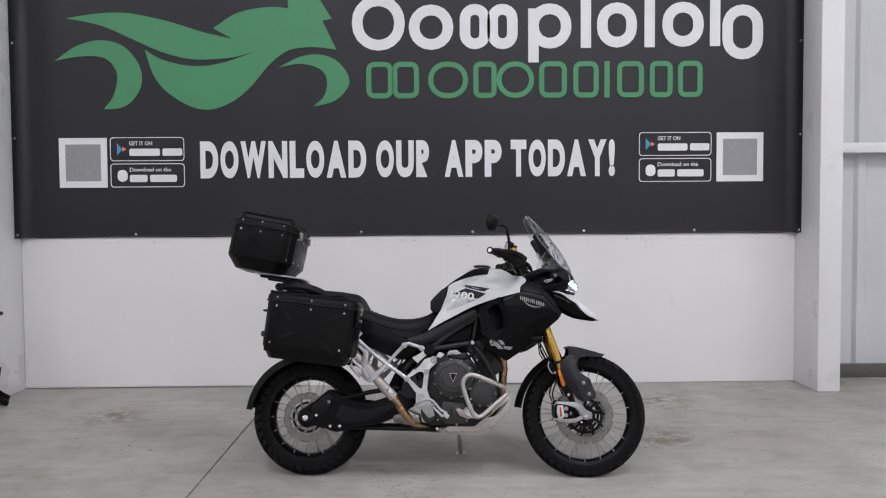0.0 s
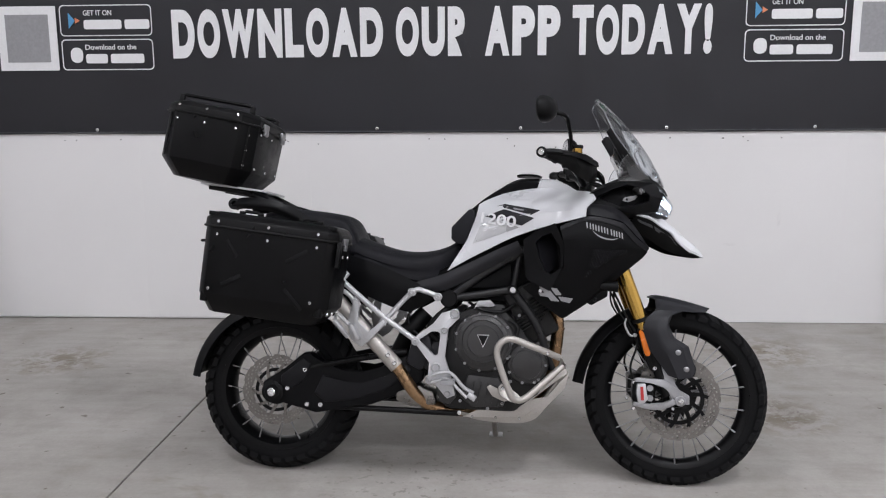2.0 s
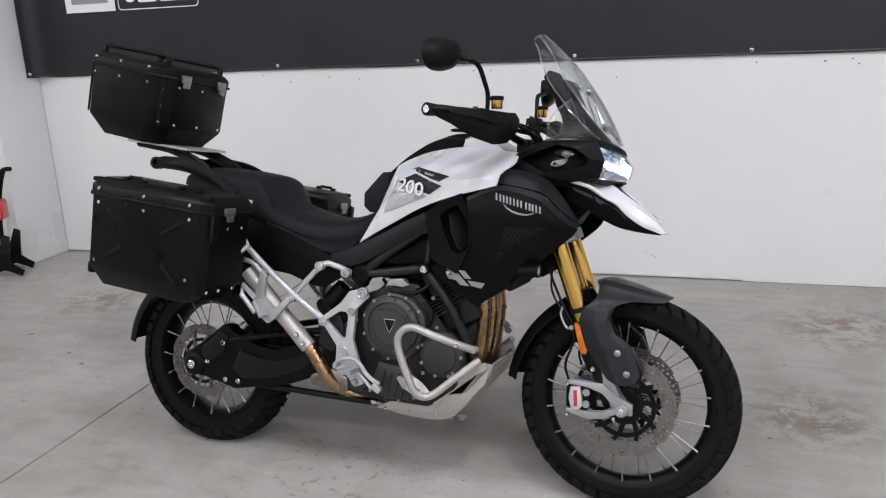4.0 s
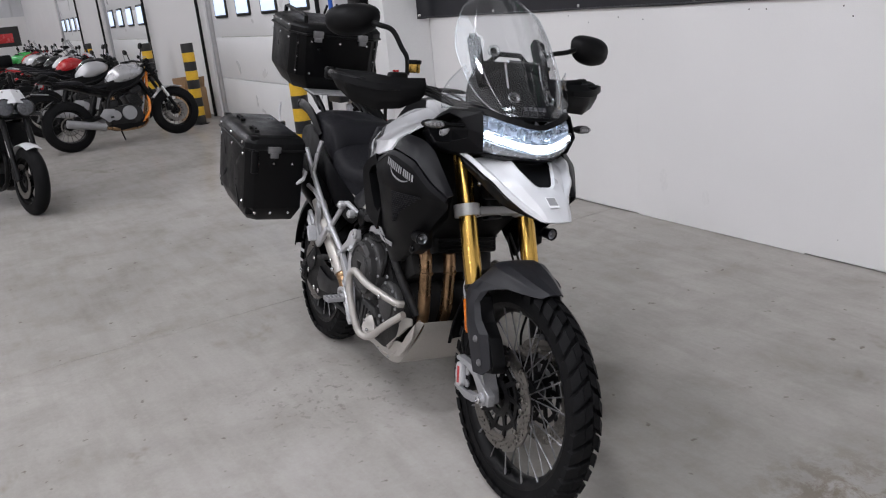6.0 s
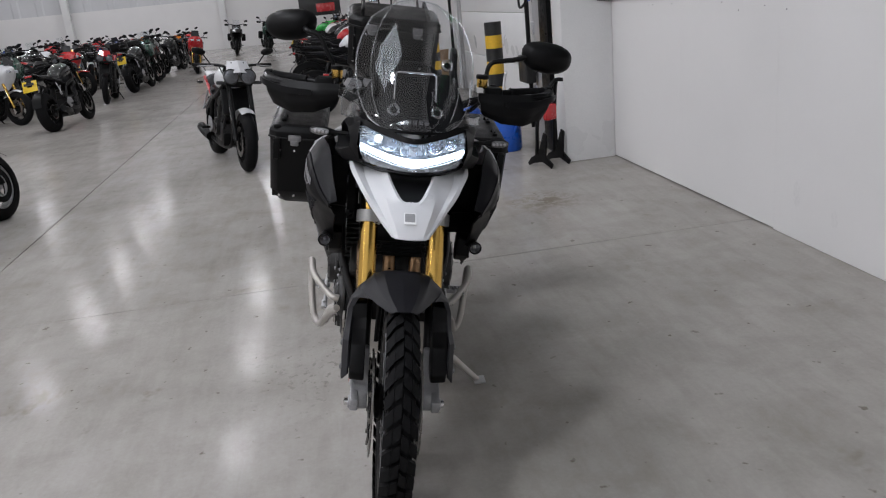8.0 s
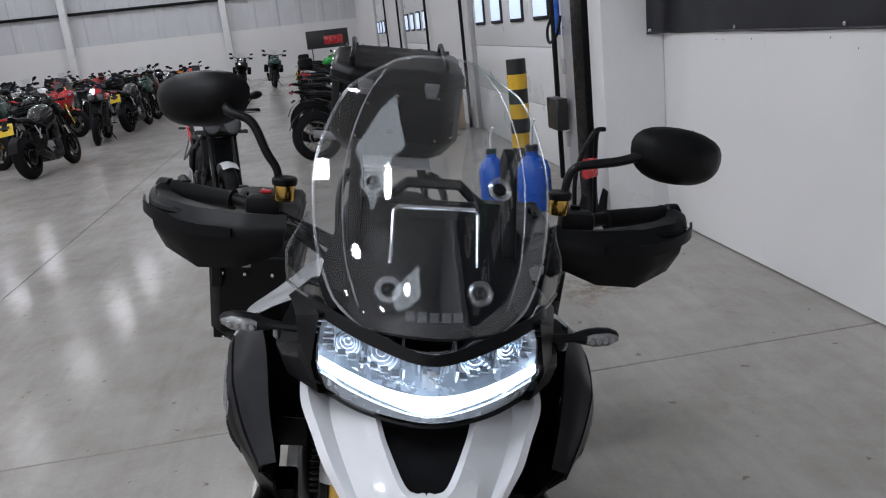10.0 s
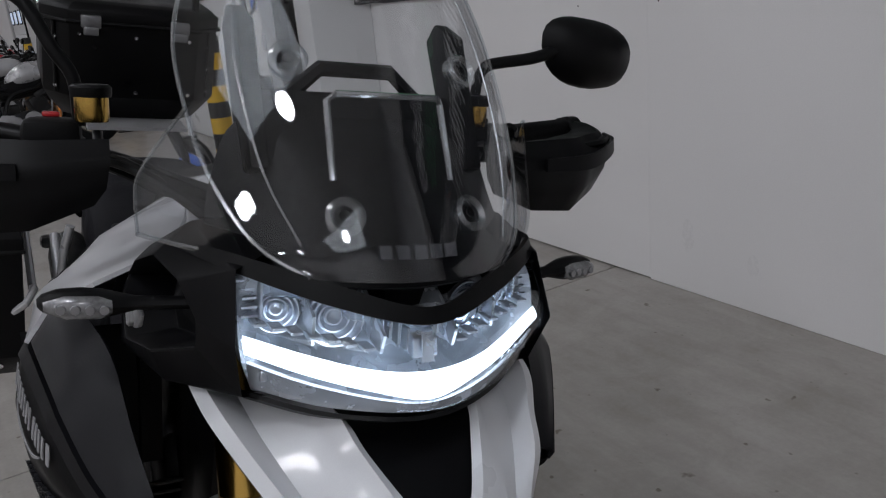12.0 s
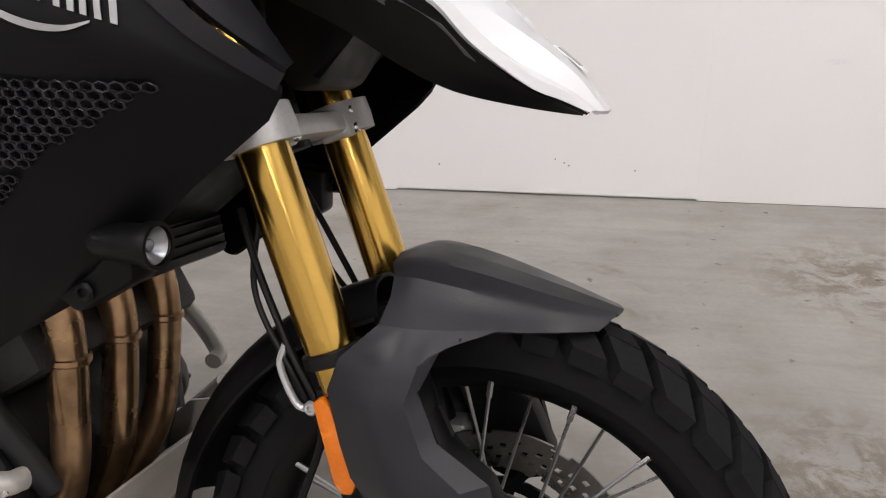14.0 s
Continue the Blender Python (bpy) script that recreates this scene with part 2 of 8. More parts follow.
SILVERTANK = material("silver_paint", (0.45, 0.45, 0.46), 0.28, 0.4, vary=0.06, coat=0.6)
BLACKGLOSS = material("gloss_black_paint", (0.012, 0.012, 0.013), 0.16, vary=0.1, coat=0.6)
BLUEPAINT = material("blue_paint", (0.02, 0.06, 0.28), 0.25, vary=0.06, coat=0.6)

import numpy


# ---- shape helpers ----
def finish(name, bm, mat, parent=None, label="", angle=38, normals=True):
    if normals:
        bmesh.ops.recalc_face_normals(bm, faces=bm.faces)
    me = bpy.data.meshes.new(name)
    bm.to_mesh(me)
    bm.free()
    me.materials.append(mat)
    me.polygons.foreach_set("use_smooth", [True] * len(me.polygons))
    me.set_sharp_from_angle(angle=radians(angle))
    ob = new(name, me)
    if parent:
        ob.parent = parent
    if label:
        ob["label"] = label
    return ob


def part(name, bm, mat, parent, label="", angle=38):
    return finish(name, bm, mat, parent, label, angle)


def pieces(name, bm, mat, parent, label="", angle=38):
    """Each separate piece of bm as a part of its own."""
    bmesh.ops.recalc_face_normals(bm, faces=bm.faces)
    seen, made = set(), []
    for v in bm.verts:
        if v in seen:
            continue
        todo, isle = [v], []
        seen.add(v)
        while todo:
            w = todo.pop()
            isle.append(w)
            for e in w.link_edges:
                o = e.other_vert(w)
                if o not in seen:
                    seen.add(o)
                    todo.append(o)
        index = {w: k for k, w in enumerate(isle)}
        faces = {f for w in isle for f in w.link_faces}
        me = bpy.data.meshes.new(name)
        me.from_pydata([w.co[:] for w in isle], [], [[index[w] for w in f.verts] for f in faces])
        me.materials.append(mat)
        me.polygons.foreach_set("use_smooth", [True] * len(me.polygons))
        me.set_sharp_from_angle(angle=radians(angle))
        ob = new(name, me)
        ob.parent = parent
        if label:
            ob["label"] = label
        made.append(ob)
    bm.free()
    return made


def thing(name, m, label, category, group="", kind=""):
    ob = new(name)
    ob.matrix_basis = m
    return tagged(ob, label, category, group, kind)


def box(bm, centre, size, bevel=0.0, rot=None, seg=2):
    m = Matrix.Translation(centre) @ (rot.to_4x4() if rot else Matrix.Identity(4)) @ Matrix.Diagonal((*size, 1))
    vs = bmesh.ops.create_cube(bm, size=1, matrix=m)["verts"]
    if bevel:
        es = list({e for v in vs for e in v.link_edges})
        bmesh.ops.bevel(bm, geom=es, offset=bevel, segments=seg, profile=0.5, affect="EDGES")
    return bm


def prism(bm, pts, y0, y1, bevel=0.0, shrink=0.0, seg=2):
    """A side profile (x, z) drawn out from y0 to y1; the face at y1 may shrink towards its middle."""
    cx, cz = sum(p[0] for p in pts) / len(pts), sum(p[1] for p in pts) / len(pts)
    a = [bm.verts.new((x, y0, z)) for x, z in pts]
    b = [bm.verts.new((cx + (x - cx) * (1 - shrink), y1, cz + (z - cz) * (1 - shrink))) for x, z in pts]
    fs = [bm.faces.new(a), bm.faces.new(b[::-1])]
    n = len(pts)
    for i in range(n):
        fs.append(bm.faces.new((a[i], b[i], b[(i + 1) % n], a[(i + 1) % n])))
    if bevel:
        es = list({e for f in fs for e in f.edges})
        bmesh.ops.bevel(bm, geom=es, offset=bevel, segments=seg, profile=0.5, affect="EDGES")
    return bm


def spline(pts, n, closed=False):
    """n points of a smooth curve through pts."""
    pts = [Vector(p) for p in pts]
    k = len(pts)
    out = []
    spans = k if closed else k - 1
    for i in range(n):
        u = i * spans / (n if closed else n - 1)
        j = min(int(u), spans - 1)
        f = u - j
        if closed:
            p0, p1, p2, p3 = (pts[(j + d) % k] for d in (-1, 0, 1, 2))
        else:
            p1, p2 = pts[j], pts[j + 1]
            p0 = pts[j - 1] if j else p1 * 2 - p2
            p3 = pts[j + 2] if j + 2 < k else p2 * 2 - p1
        out.append(0.5 * (2 * p1 + (p2 - p0) * f + (2 * p0 - 5 * p1 + 4 * p2 - p3) * f * f + (3 * p1 - p0 - 3 * p2 + p3) * f ** 3))
    return out


def tube(bm, pts, r, seg=10, n=0, closed=False, r_end=None):
    """A round bar along pts (smoothed to n points when n is given)."""
    path = spline(pts, n, closed) if n else [Vector(p) for p in pts]
    k = len(path)
    rings = []
    up = None
    for i, p in enumerate(path):
        if closed:
            d = path[(i + 1) % k] - path[i - 1]
        else:
            d = path[min(i + 1, k - 1)] - path[max(i - 1, 0)]
        d.normalize()
        if up is None:
            up = d.orthogonal().normalized()
        side = d.cross(up).normalized()
        up = side.cross(d).normalized()
        rad = r if r_end is None else r + (r_end - r) * i / (k - 1)
        rings.append([bm.verts.new(p + rad * (math.cos(2 * math.pi * j / seg) * up + math.sin(2 * math.pi * j / seg) * side)) for j in range(seg)])
    for i in range(k if closed else k - 1):
        a, b = rings[i], rings[(i + 1) % k]
        for j in range(seg):
            bm.faces.new((a[j], a[(j + 1) % seg], b[(j + 1) % seg], b[j]))
    if not closed:
        bm.faces.new(rings[0][::-1]), bm.faces.new(rings[-1])
    return bm


def lathe(bm, profile, centre, axis=(0, 1, 0), seg=32, closed=True):
    """A profile of (radius, height along the axis) turned round the axis through centre."""
    axis = Vector(axis).normalized()
    u = Vector((0, 0, 1)) if abs(axis.z) < 0.9 else Vector((1, 0, 0))
    u = (u - axis * u.dot(axis)).normalized()
    w = axis.cross(u)
    rings = []
    for r, h in profile:
        if r < 1e-6:
            rings.append([bm.verts.new(Vector(centre) + axis * h)] * seg)
        else:
            rings.append([bm.verts.new(Vector(centre) + axis * h + r * (math.cos(2 * math.pi * j / seg) * u + math.sin(2 * math.pi * j / seg) * w)) for j in range(seg)])
    for i in range(len(rings) if closed else len(rings) - 1):
        a, b = rings[i], rings[(i + 1) % len(rings)]
        for j in range(seg):
            f = []
            for v in (a[j], a[(j + 1) % seg], b[(j + 1) % seg], b[j]):
                if v not in f:
                    f.append(v)
            if len(f) > 2:
                bm.faces.new(f)
    return bm


def disc(bm, p, r, h, axis=(0, 1, 0), seg=24, bevel=0.15):
    """A round plate of radius r and height h, starting at p, with a bevelled rim."""
    b = min(r, h) * bevel
    return lathe(bm, [(0, 0), (r, 0), (r, h - b), (r - b, h), (0, h)], p, axis, seg, closed=False)


def bolt(bm, p, r=0.007, axis=(0, -1, 0), h=0.005):
    """A button-head bolt with a socket."""
    return lathe(bm, [(r, 0), (r, h * 0.5), (r * 0.75, h), (r * 0.45, h), (r * 0.4, h * 0.3), (0, h * 0.3)], p, axis, 12, closed=False)


def straight(pts, n):
    """n points along the straight legs between pts."""
    pts = [Vector(p) for p in pts]
    out = []
    for i in range(n):
        u = i * (len(pts) - 1) / (n - 1)
        j = min(int(u + 1e-6), len(pts) - 2)
        out.append(pts[j].lerp(pts[j + 1], u - j))
    return out


def surf(bm, rows, nu=0, nv=0, thick=0.004, mirror=False, core=(0.0, 0.85), hard=0):
    """A sheet through rows of control points, thickened towards the line (y, z) = core; mirror: its twin across y = 0 as well; hard 1: folded along the rows, 2: across them as well."""
    nu, nv = nu or 4 * (len(rows[0]) - 1) + 1, nv or 4 * (len(rows) - 1) + 1
    if hard:
        nv = 3 * (len(rows) - 1) + 1
    if hard == 2:
        nu = 4 * (len(rows[0]) - 1) + 1
    cols = [straight(r, nu) if hard == 2 else spline(r, nu) for r in rows]
    grid = [straight([c[i] for c in cols], nv) if hard else spline([c[i] for c in cols], nv) for i in range(nu)]
    lean = 0.0
    for i in range(1, nu - 1):
        for j in range(1, nv - 1):
            p = grid[i][j]
            lean += (grid[i + 1][j] - grid[i - 1][j]).cross(grid[i][j + 1] - grid[i][j - 1]).dot(Vector((0, core[0] - p.y, core[1] - p.z)))
    depth = -thick if lean > 0 else thick
    for side in (1, -1) if mirror else (1,):
        top, low = [], []
        for i in range(nu):
            ta, la = [], []
            for j in range(nv):
                du = grid[min(i + 1, nu - 1)][j] - grid[max(i - 1, 0)][j]
                dv = grid[i][min(j + 1, nv - 1)] - grid[i][max(j - 1, 0)]
                nrm = du.cross(dv)
                nrm = nrm.normalized() if nrm.length > 1e-9 else Vector((0, 0, 1))
                p = grid[i][j]
                q = p - nrm * depth
                ta.append(bm.verts.new((p.x, p.y * side, p.z)))
                la.append(bm.verts.new((q.x, q.y * side, q.z)))
            top.append(ta), low.append(la)
        for i in range(nu - 1):
            for j in range(nv - 1):
                bm.faces.new((top[i][j], top[i + 1][j], top[i + 1][j + 1], top[i][j + 1]))
                bm.faces.new((low[i][j], low[i][j + 1], low[i + 1][j + 1], low[i + 1][j]))
        for i in range(nu - 1):
            bm.faces.new((top[i][0], low[i][0], low[i + 1][0], top[i + 1][0]))
            bm.faces.new((top[i][-1], top[i + 1][-1], low[i + 1][-1], low[i][-1]))
        for j in range(nv - 1):
            bm.faces.new((top[0][j], top[0][j + 1], low[0][j + 1], low[0][j]))
            bm.faces.new((top[-1][j], low[-1][j], low[-1][j + 1], top[-1][j + 1]))
    return bm


def on_sheet(samples, x, z, lift=0.003):
    """The point of a sampled right-hand panel at x, z, a little proud of it."""
    k = numpy.argmin((samples[:, 0] - x) ** 2 + (samples[:, 2] - z) ** 2)
    return Vector((x, samples[k, 1] - lift, z))


def samples_of(*sheets):
    out = []
    for rows in sheets:
        lines = [spline(r, 81) for r in rows]
        for k in range(81):
            out.extend(straight([ln[k] for ln in lines], 24 * (len(rows) - 1) + 1))
    return numpy.array([p[:] for p in out])


def skin(bm, rings, n=0, caps=True, smooth=0):
    """A closed body through rings of equal count; smooth: rings to interpolate to."""
    rings = [spline(r, n, True) if n else [Vector(p) for p in r] for r in rings]
    if smooth:
        k = len(rings[0])
        lines = [spline([r[i] for r in rings], smooth) for i in range(k)]
        rings = [[lines[i][s] for i in range(k)] for s in range(smooth)]
    vs = [[bm.verts.new(p) for p in r] for r in rings]
    k = len(vs[0])
    for a, b in zip(vs, vs[1:]):
        for j in range(k):
            bm.faces.new((a[j], a[(j + 1) % k], b[(j + 1) % k], b[j]))
    if caps:
        bm.faces.new(vs[0][::-1]), bm.faces.new(vs[-1])
    return bm


def new_bm():
    return bmesh.new()


def lettering(name, text, x, z, width, height, y, mat, parent, bold=0.0, label="", gap=1.0):
    """Words as flat raised print facing -y, stretched to width and height, with their lower left corner at x, z."""
    cu = bpy.data.curves.new(name, "FONT")
    cu.body, cu.size, cu.offset, cu.extrude, cu.space_character = text, 1.0, bold, 0.002, gap
    tmp = bpy.data.objects.new(name, cu)
    scene.collection.objects.link(tmp)
    bpy.context.view_layer.update()
    me = bpy.data.meshes.new_from_object(tmp.evaluated_get(bpy.context.evaluated_depsgraph_get()))
    bpy.data.objects.remove(tmp)
    co = np.empty(len(me.vertices) * 3)
    me.vertices.foreach_get("co", co)
    co = co.reshape(-1, 3)
    lo, hi = co.min(0), co.max(0)
    out = np.empty_like(co)
    out[:, 0] = x + (co[:, 0] - lo[0]) / (hi[0] - lo[0]) * width
    out[:, 2] = z + (co[:, 1] - lo[1]) / (hi[1] - lo[1]) * height
    out[:, 1] = y - co[:, 2]
    me.vertices.foreach_set("co", out.ravel())
    me.materials.clear()
    me.materials.append(mat)
    ob = new(name, me)
    ob.parent = parent
    if label:
        ob["label"] = label
    return ob


# ---- hall ----
WALL = 2.2
X0, X1, Y0, DOORY = -38.0, 10.0, -17.0, 2.05

floor = finish("floor", box(new_bm(), ((X0 + X1) / 2, (Y0 + 3) / 2, -0.08), (X1 - X0, 3 - Y0, 0.14)), JOINT)
tagged(floor, "worn power-floated concrete floor with sawn joints", "floor", kind="structure")
xs, ys = [X0, -29.9, -20.4, -10.9, -1.41, X1], [Y0, -9.9, -2.57, 3.0]
for i in range(len(xs) - 1):
    for j in range(len(ys) - 1):
        g = 0.0035
        bm = box(new_bm(), ((xs[i] + xs[i + 1]) / 2, (ys[j] + ys[j + 1]) / 2, -0.02), (xs[i + 1] - xs[i] - 2 * g, ys[j + 1] - ys[j] - 2 * g, 0.04), 0.003, seg=1)
        finish("slab", bm, CONCRETE, floor)

ceiling = finish("ceiling", box(new_bm(), ((X0 + X1) / 2, (Y0 + 3) / 2, CEILING + 0.1), (X1 - X0 + 0.6, 3.6 - Y0, 0.2)), CEIL)
tagged(ceiling, "pale lined metal roof of a large hall", "ceiling", kind="structure")

wall_north = finish("wall_north", box(new_bm(), (-0.25, WALL + 0.11, CEILING / 2), (7.0, 0.18, CEILING)), BOARD)
tagged(wall_north, "smooth white boarded wall behind the motorcycle", "wall", kind="structure")
seams = [-3.63, -2.36, -1.17, 0.04, 1.26, 2.44, 3.11, 3.26]
for i, (a, b) in enumerate(zip(seams, seams[1:])):
    lift = 0.011 if i in (0, 1, 3) else 0.003
    bm = box(new_bm(), ((a + b) / 2, WALL + 0.009 + 0.0002 * (i % 3), (2.9 + lift) / 2), (b - a - 0.0004, 0.018, 2.9 - lift))
    finish("panel", bm, BOARD, wall_north)
bm = new_bm()
for i in range(20):
    lathe(bm, [(0.0045, 0), (0.003, 0.002), (0, 0.002)], (random.uniform(-3.4, 3.0), WALL - 0.0005, 1.27 + random.choice((-0.06, 0, 0.01)) * random.random()), (0, -1, 0), 8, closed=False)
for i in range(5):
    lathe(bm, [(0.0032, 0), (0.002, 0.002), (0, 0.002)], (random.uniform(-2.0, 3.0), WALL - 0.0005, random.uniform(0.06, 0.16)), (0, -1, 0), 8, closed=False)
finish("screw_hole", bm, JOINT, wall_north)
bm = new_bm()
for x, z, w, h in ((-0.95, 0.26, 0.06, 0.13), (-0.62, 0.20, 0.05, 0.09), (2.02, 0.72, 0.025, 0.09), (1.7, 0.55, 0.09, 0.02)):
    flatten = [bm.verts.new((x + w / 2 * math.cos(2 * math.pi * k / 18) * (1 + 0.2 * random.random()), WALL - 0.0012, z + h / 2 * math.sin(2 * math.pi * k / 18) * (1 + 0.2 * random.random()))) for k in range(18)]
    bm.faces.new(flatten)
SMUDGE = material("scuff", (0.745, 0.735, 0.73), 0.45, vary=0.05, scale=30)
finish("scuff_mark", bm, SMUDGE, wall_north)

for nm, xc, w in (("column_west", -3.76, 0.26), ("column_east", 3.20, 0.19)):
    bm = box(new_bm(), (xc, 1.98, CEILING / 2), (w, 0.44, CEILING), 0.006)
    tagged(finish(nm, bm, STEELWHITE), "white painted boxed-in column at the end of the wall", "column", kind="structure")


def ribbed(name, a, b, z0, z1, mat, depth=0.035, pitch=0.33, label=""):
    """A wall of ribbed metal sheet from plan point a to b."""
    a, b = Vector((*a, 0)), Vector((*b, 0))
    d = (b - a)
    length = d.length
    d.normalize()
    nrm = Vector((-d.y, d.x, 0))
    bm = new_bm()
    prof = []
    s = 0.0
    while s < length:
        for ds, dn in ((0, 0), (pitch * 0.62, 0), (pitch * 0.70, depth), (pitch * 0.90, depth), (pitch * 0.98, 0)):
            if s + ds < length:
                prof.append((s + ds, dn))
        s += pitch
    prof.append((length, 0))
    lo = [bm.verts.new(a + d * s + nrm * n + Vector((0, 0, z0))) for s, n in prof]
    hi = [bm.verts.new(a + d * s + nrm * n + Vector((0, 0, z1))) for s, n in prof]
    for i in range(len(prof) - 1):
        bm.faces.new((lo[i], lo[i + 1], hi[i + 1], hi[i]))
    back = [bm.verts.new(p) for p in (a - nrm * 0.12 + Vector((0, 0, z0)), b - nrm * 0.12 + Vector((0, 0, z0)), b - nrm * 0.12 + Vector((0, 0, z1)), a - nrm * 0.12 + Vector((0, 0, z1)))]
    bm.faces.new(back)
    return tagged(finish(name, bm, mat, angle=20), label or "grey ribbed metal wall cladding", "wall", kind="structure")


# east bay beyond the column, with cladding, rail and kicker
ribbed("wall_cladding_east", (X1, 2.42), (3.30, 2.42), 0.0, CEILING, CLADDING)
for z, h, d in ((2.06, 0.09, 0.10), (4.3, 0.14, 0.12)):
    tagged(finish("trim_rail", box(new_bm(), ((X1 + 3.32) / 2, 2.33, z), (X1 - 3.34, d, h), 0.008), STEELWHITE), "white steel cladding rail", "rail", kind="structure")
tagged(finish("baseboard_east", box(new_bm(), ((X1 + 3.32) / 2, 2.335, 0.06), (X1 - 3.34, 0.06, 0.12), 0.01), JOINT), "dark kicker at the foot of the cladding", "baseboard", kind="structure")

# west of the wall: doors in a white wall
DOORS = [(-10.0, -5.75), (-18.6, -14.2), (-27.0, -22.6)]
edges = [(-5.75, -3.89), (-14.2, -10.0), (-22.6, -18.6), (X0, -27.0)]
for i, (a, b) in enumerate(edges):
    tagged(finish("wall_north_west_%d" % (i + 1), box(new_bm(), ((a + b) / 2, DOORY + 0.12, CEILING / 2), (b - a, 0.2, CEILING)), BOARD), "plain white wall between the loading doors", "wall", kind="structure")
for i, (a, b) in enumerate(DOORS):
    tagged(finish("wall_over_door_%d" % (i + 1), box(new_bm(), ((a + b) / 2, DOORY + 0.12, (4.2 + CEILING) / 2), (b - a, 0.2, CEILING - 4.2)), BOARD), "plain white wall above a loading door", "wall", kind="structure")
    door = thing("door_%d" % (i + 1), pose((a + b) / 2, DOORY + 0.10, 0), "closed white sectional loading door with a row of small windows", "door", kind="structure")
    w = b - a
    for k in range(7):
        z = 0.3 + 0.6 * k
        bm = box(new_bm(), (0, 0.02, z), (w - 0.02, 0.05, 0.592), 0.006)
        finish("panel", bm, STEELWHITE, door)
    if w:
        for k in range(4):
            x = -w / 2 + 0.62 + k * (w - 1.24) / 3
            win = finish("window", box(new_bm(), (x, -0.012, 1.67), (0.56, 0.03, 0.40), 0.03), BLACKPAINT, door)
            finish("pane", box(new_bm(), (x, -0.03, 1.67), (0.48, 0.01, 0.32), 0.004), DAYGLASS, win)
    for x in (-w / 2 + 0.05, w / 2 - 0.05):
        finish("track", box(new_bm(), (x, -0.03, 2.1), (0.09, 0.05, 4.2), 0.006), ALU, door)
bm = new_bm()
for x in (-5.6, -10.2, -13.9, -18.8, -22.3):
    tube(bm, [(x, DOORY - 0.03, 0), (x, DOORY - 0.03, CEILING)], 0.025, 8)
tagged(finish("trim_conduit", bm, BLACKSTEEL), "dark conduits running up the wall beside the doors", "conduit", kind="structure")

# far, south and east walls
tagged(finish("wall_west", box(new_bm(), (X0 - 0.15, (Y0 + 3) / 2, 1.15), (0.3, 3 - Y0, 2.3)), BOARD), "white block wall along the far end of the hall", "wall", kind="structure")
ribbed("wall_west_cladding", (X0 - 0.06, 2.3), (X0 - 0.06, Y0), 2.3, CEILING, CLADDING, pitch=1.05, label="grey ribbed cladding above the far white wall")
for z in (3.75, 5.6):
    tagged(finish("trim_rail", box(new_bm(), (X0 + 0.05, (Y0 + 2.3) / 2, z), (0.10, 2.3 - Y0, 0.13), 0.01), BLACKSTEEL), "dark steel rail across the far cladding", "rail", kind="structure")
for y in (-18.0 + 7.0, -4.0):
    tagged(finish("column_far", box(new_bm(), (X0 + 0.2, y, CEILING / 2), (0.36, 0.30, CEILING), 0.02), STEELWHITE), "white steel column on the far wall", "column", kind="structure")
tagged(finish("wall_south", box(new_bm(), ((X0 + X1) / 2, Y0 - 0.1, CEILING / 2), (X1 - X0, 0.2, CEILING)), BOARD), "plain white wall", "wall", kind="structure")
tagged(finish("wall_east", box(new_bm(), (X1 + 0.1, (Y0 + 3) / 2, CEILING / 2), (0.2, 3 - Y0, CEILING)), BOARD), "plain white wall", "wall", kind="structure")

# rooflights: glazed strips in the roof with glazing bars
# the strip at 7.3 is an added, unseen glow that brightens the east floor
for rx in (0.3, 7.3):
    rl = thing("rooflight", pose(rx, 0, 0), "glazed rooflight strip with white glazing bars", "rooflight", "rooflights", "structure")
    part("frame", box(new_bm(), (1.1, -3.4, CEILING - 0.02), (2.4, 4.7, 0.05), 0.01), STEELWHITE, rl)
    bm = new_bm()
    for k in range(4):
        box(bm, (1.1, -5.02 + 1.08 * k, CEILING - 0.055), (2.15, 1.02, 0.02))
    pieces("pane", bm, ROOFGLASS, rl)

# ceiling lamps
lamp_data, mid_data, dim_data = (bpy.data.lights.new(n, "AREA") for n in ("high_bay", "high_bay_mid", "high_bay_dim"))
for ld, power in ((lamp_data, 134.0), (mid_data, 97.0), (dim_data, 85.0)):
    ld.shape, ld.size, ld.energy, ld.color = "DISK", 0.78, power, (0.955, 0.965, 1.0)
first = None
for x, y in LAMPS:
    if first is None:
        first = thing("ceiling_lamp", pose(x, y, CEILING - 0.8), "round high-bay lamp hanging from the roof", "lamp", "high-bay lamps")
        bm = lathe(new_bm(), [(0.41, 0), (0.42, 0.03), (0.26, 0.17), (0.10, 0.2), (0.10, 0.30), (0, 0.30), (0, 0.02), (0.40, 0.02)], (0, 0, 0), (0, 0, 1), 24)
        part("shade", bm, ALU, first)
        part("cord", tube(new_bm(), [(0, 0, 0.29), (0, 0, 0.82)], 0.006, 6), CABLE, first)
        made = first
    else:
        made = copy_thing(first, pose(x, y, CEILING - 0.8))
    lo = new("high_bay", lamp_data if x > 0 else (mid_data if x > -5 else dim_data))
    lo.matrix_basis = pose(x, y, CEILING - 0.805)

# ---- banner ----
banner = thing("banner", pose(0, 0, 0), "large black vinyl banner with white and green print on the wall", "banner")
BY = WALL - 0.012
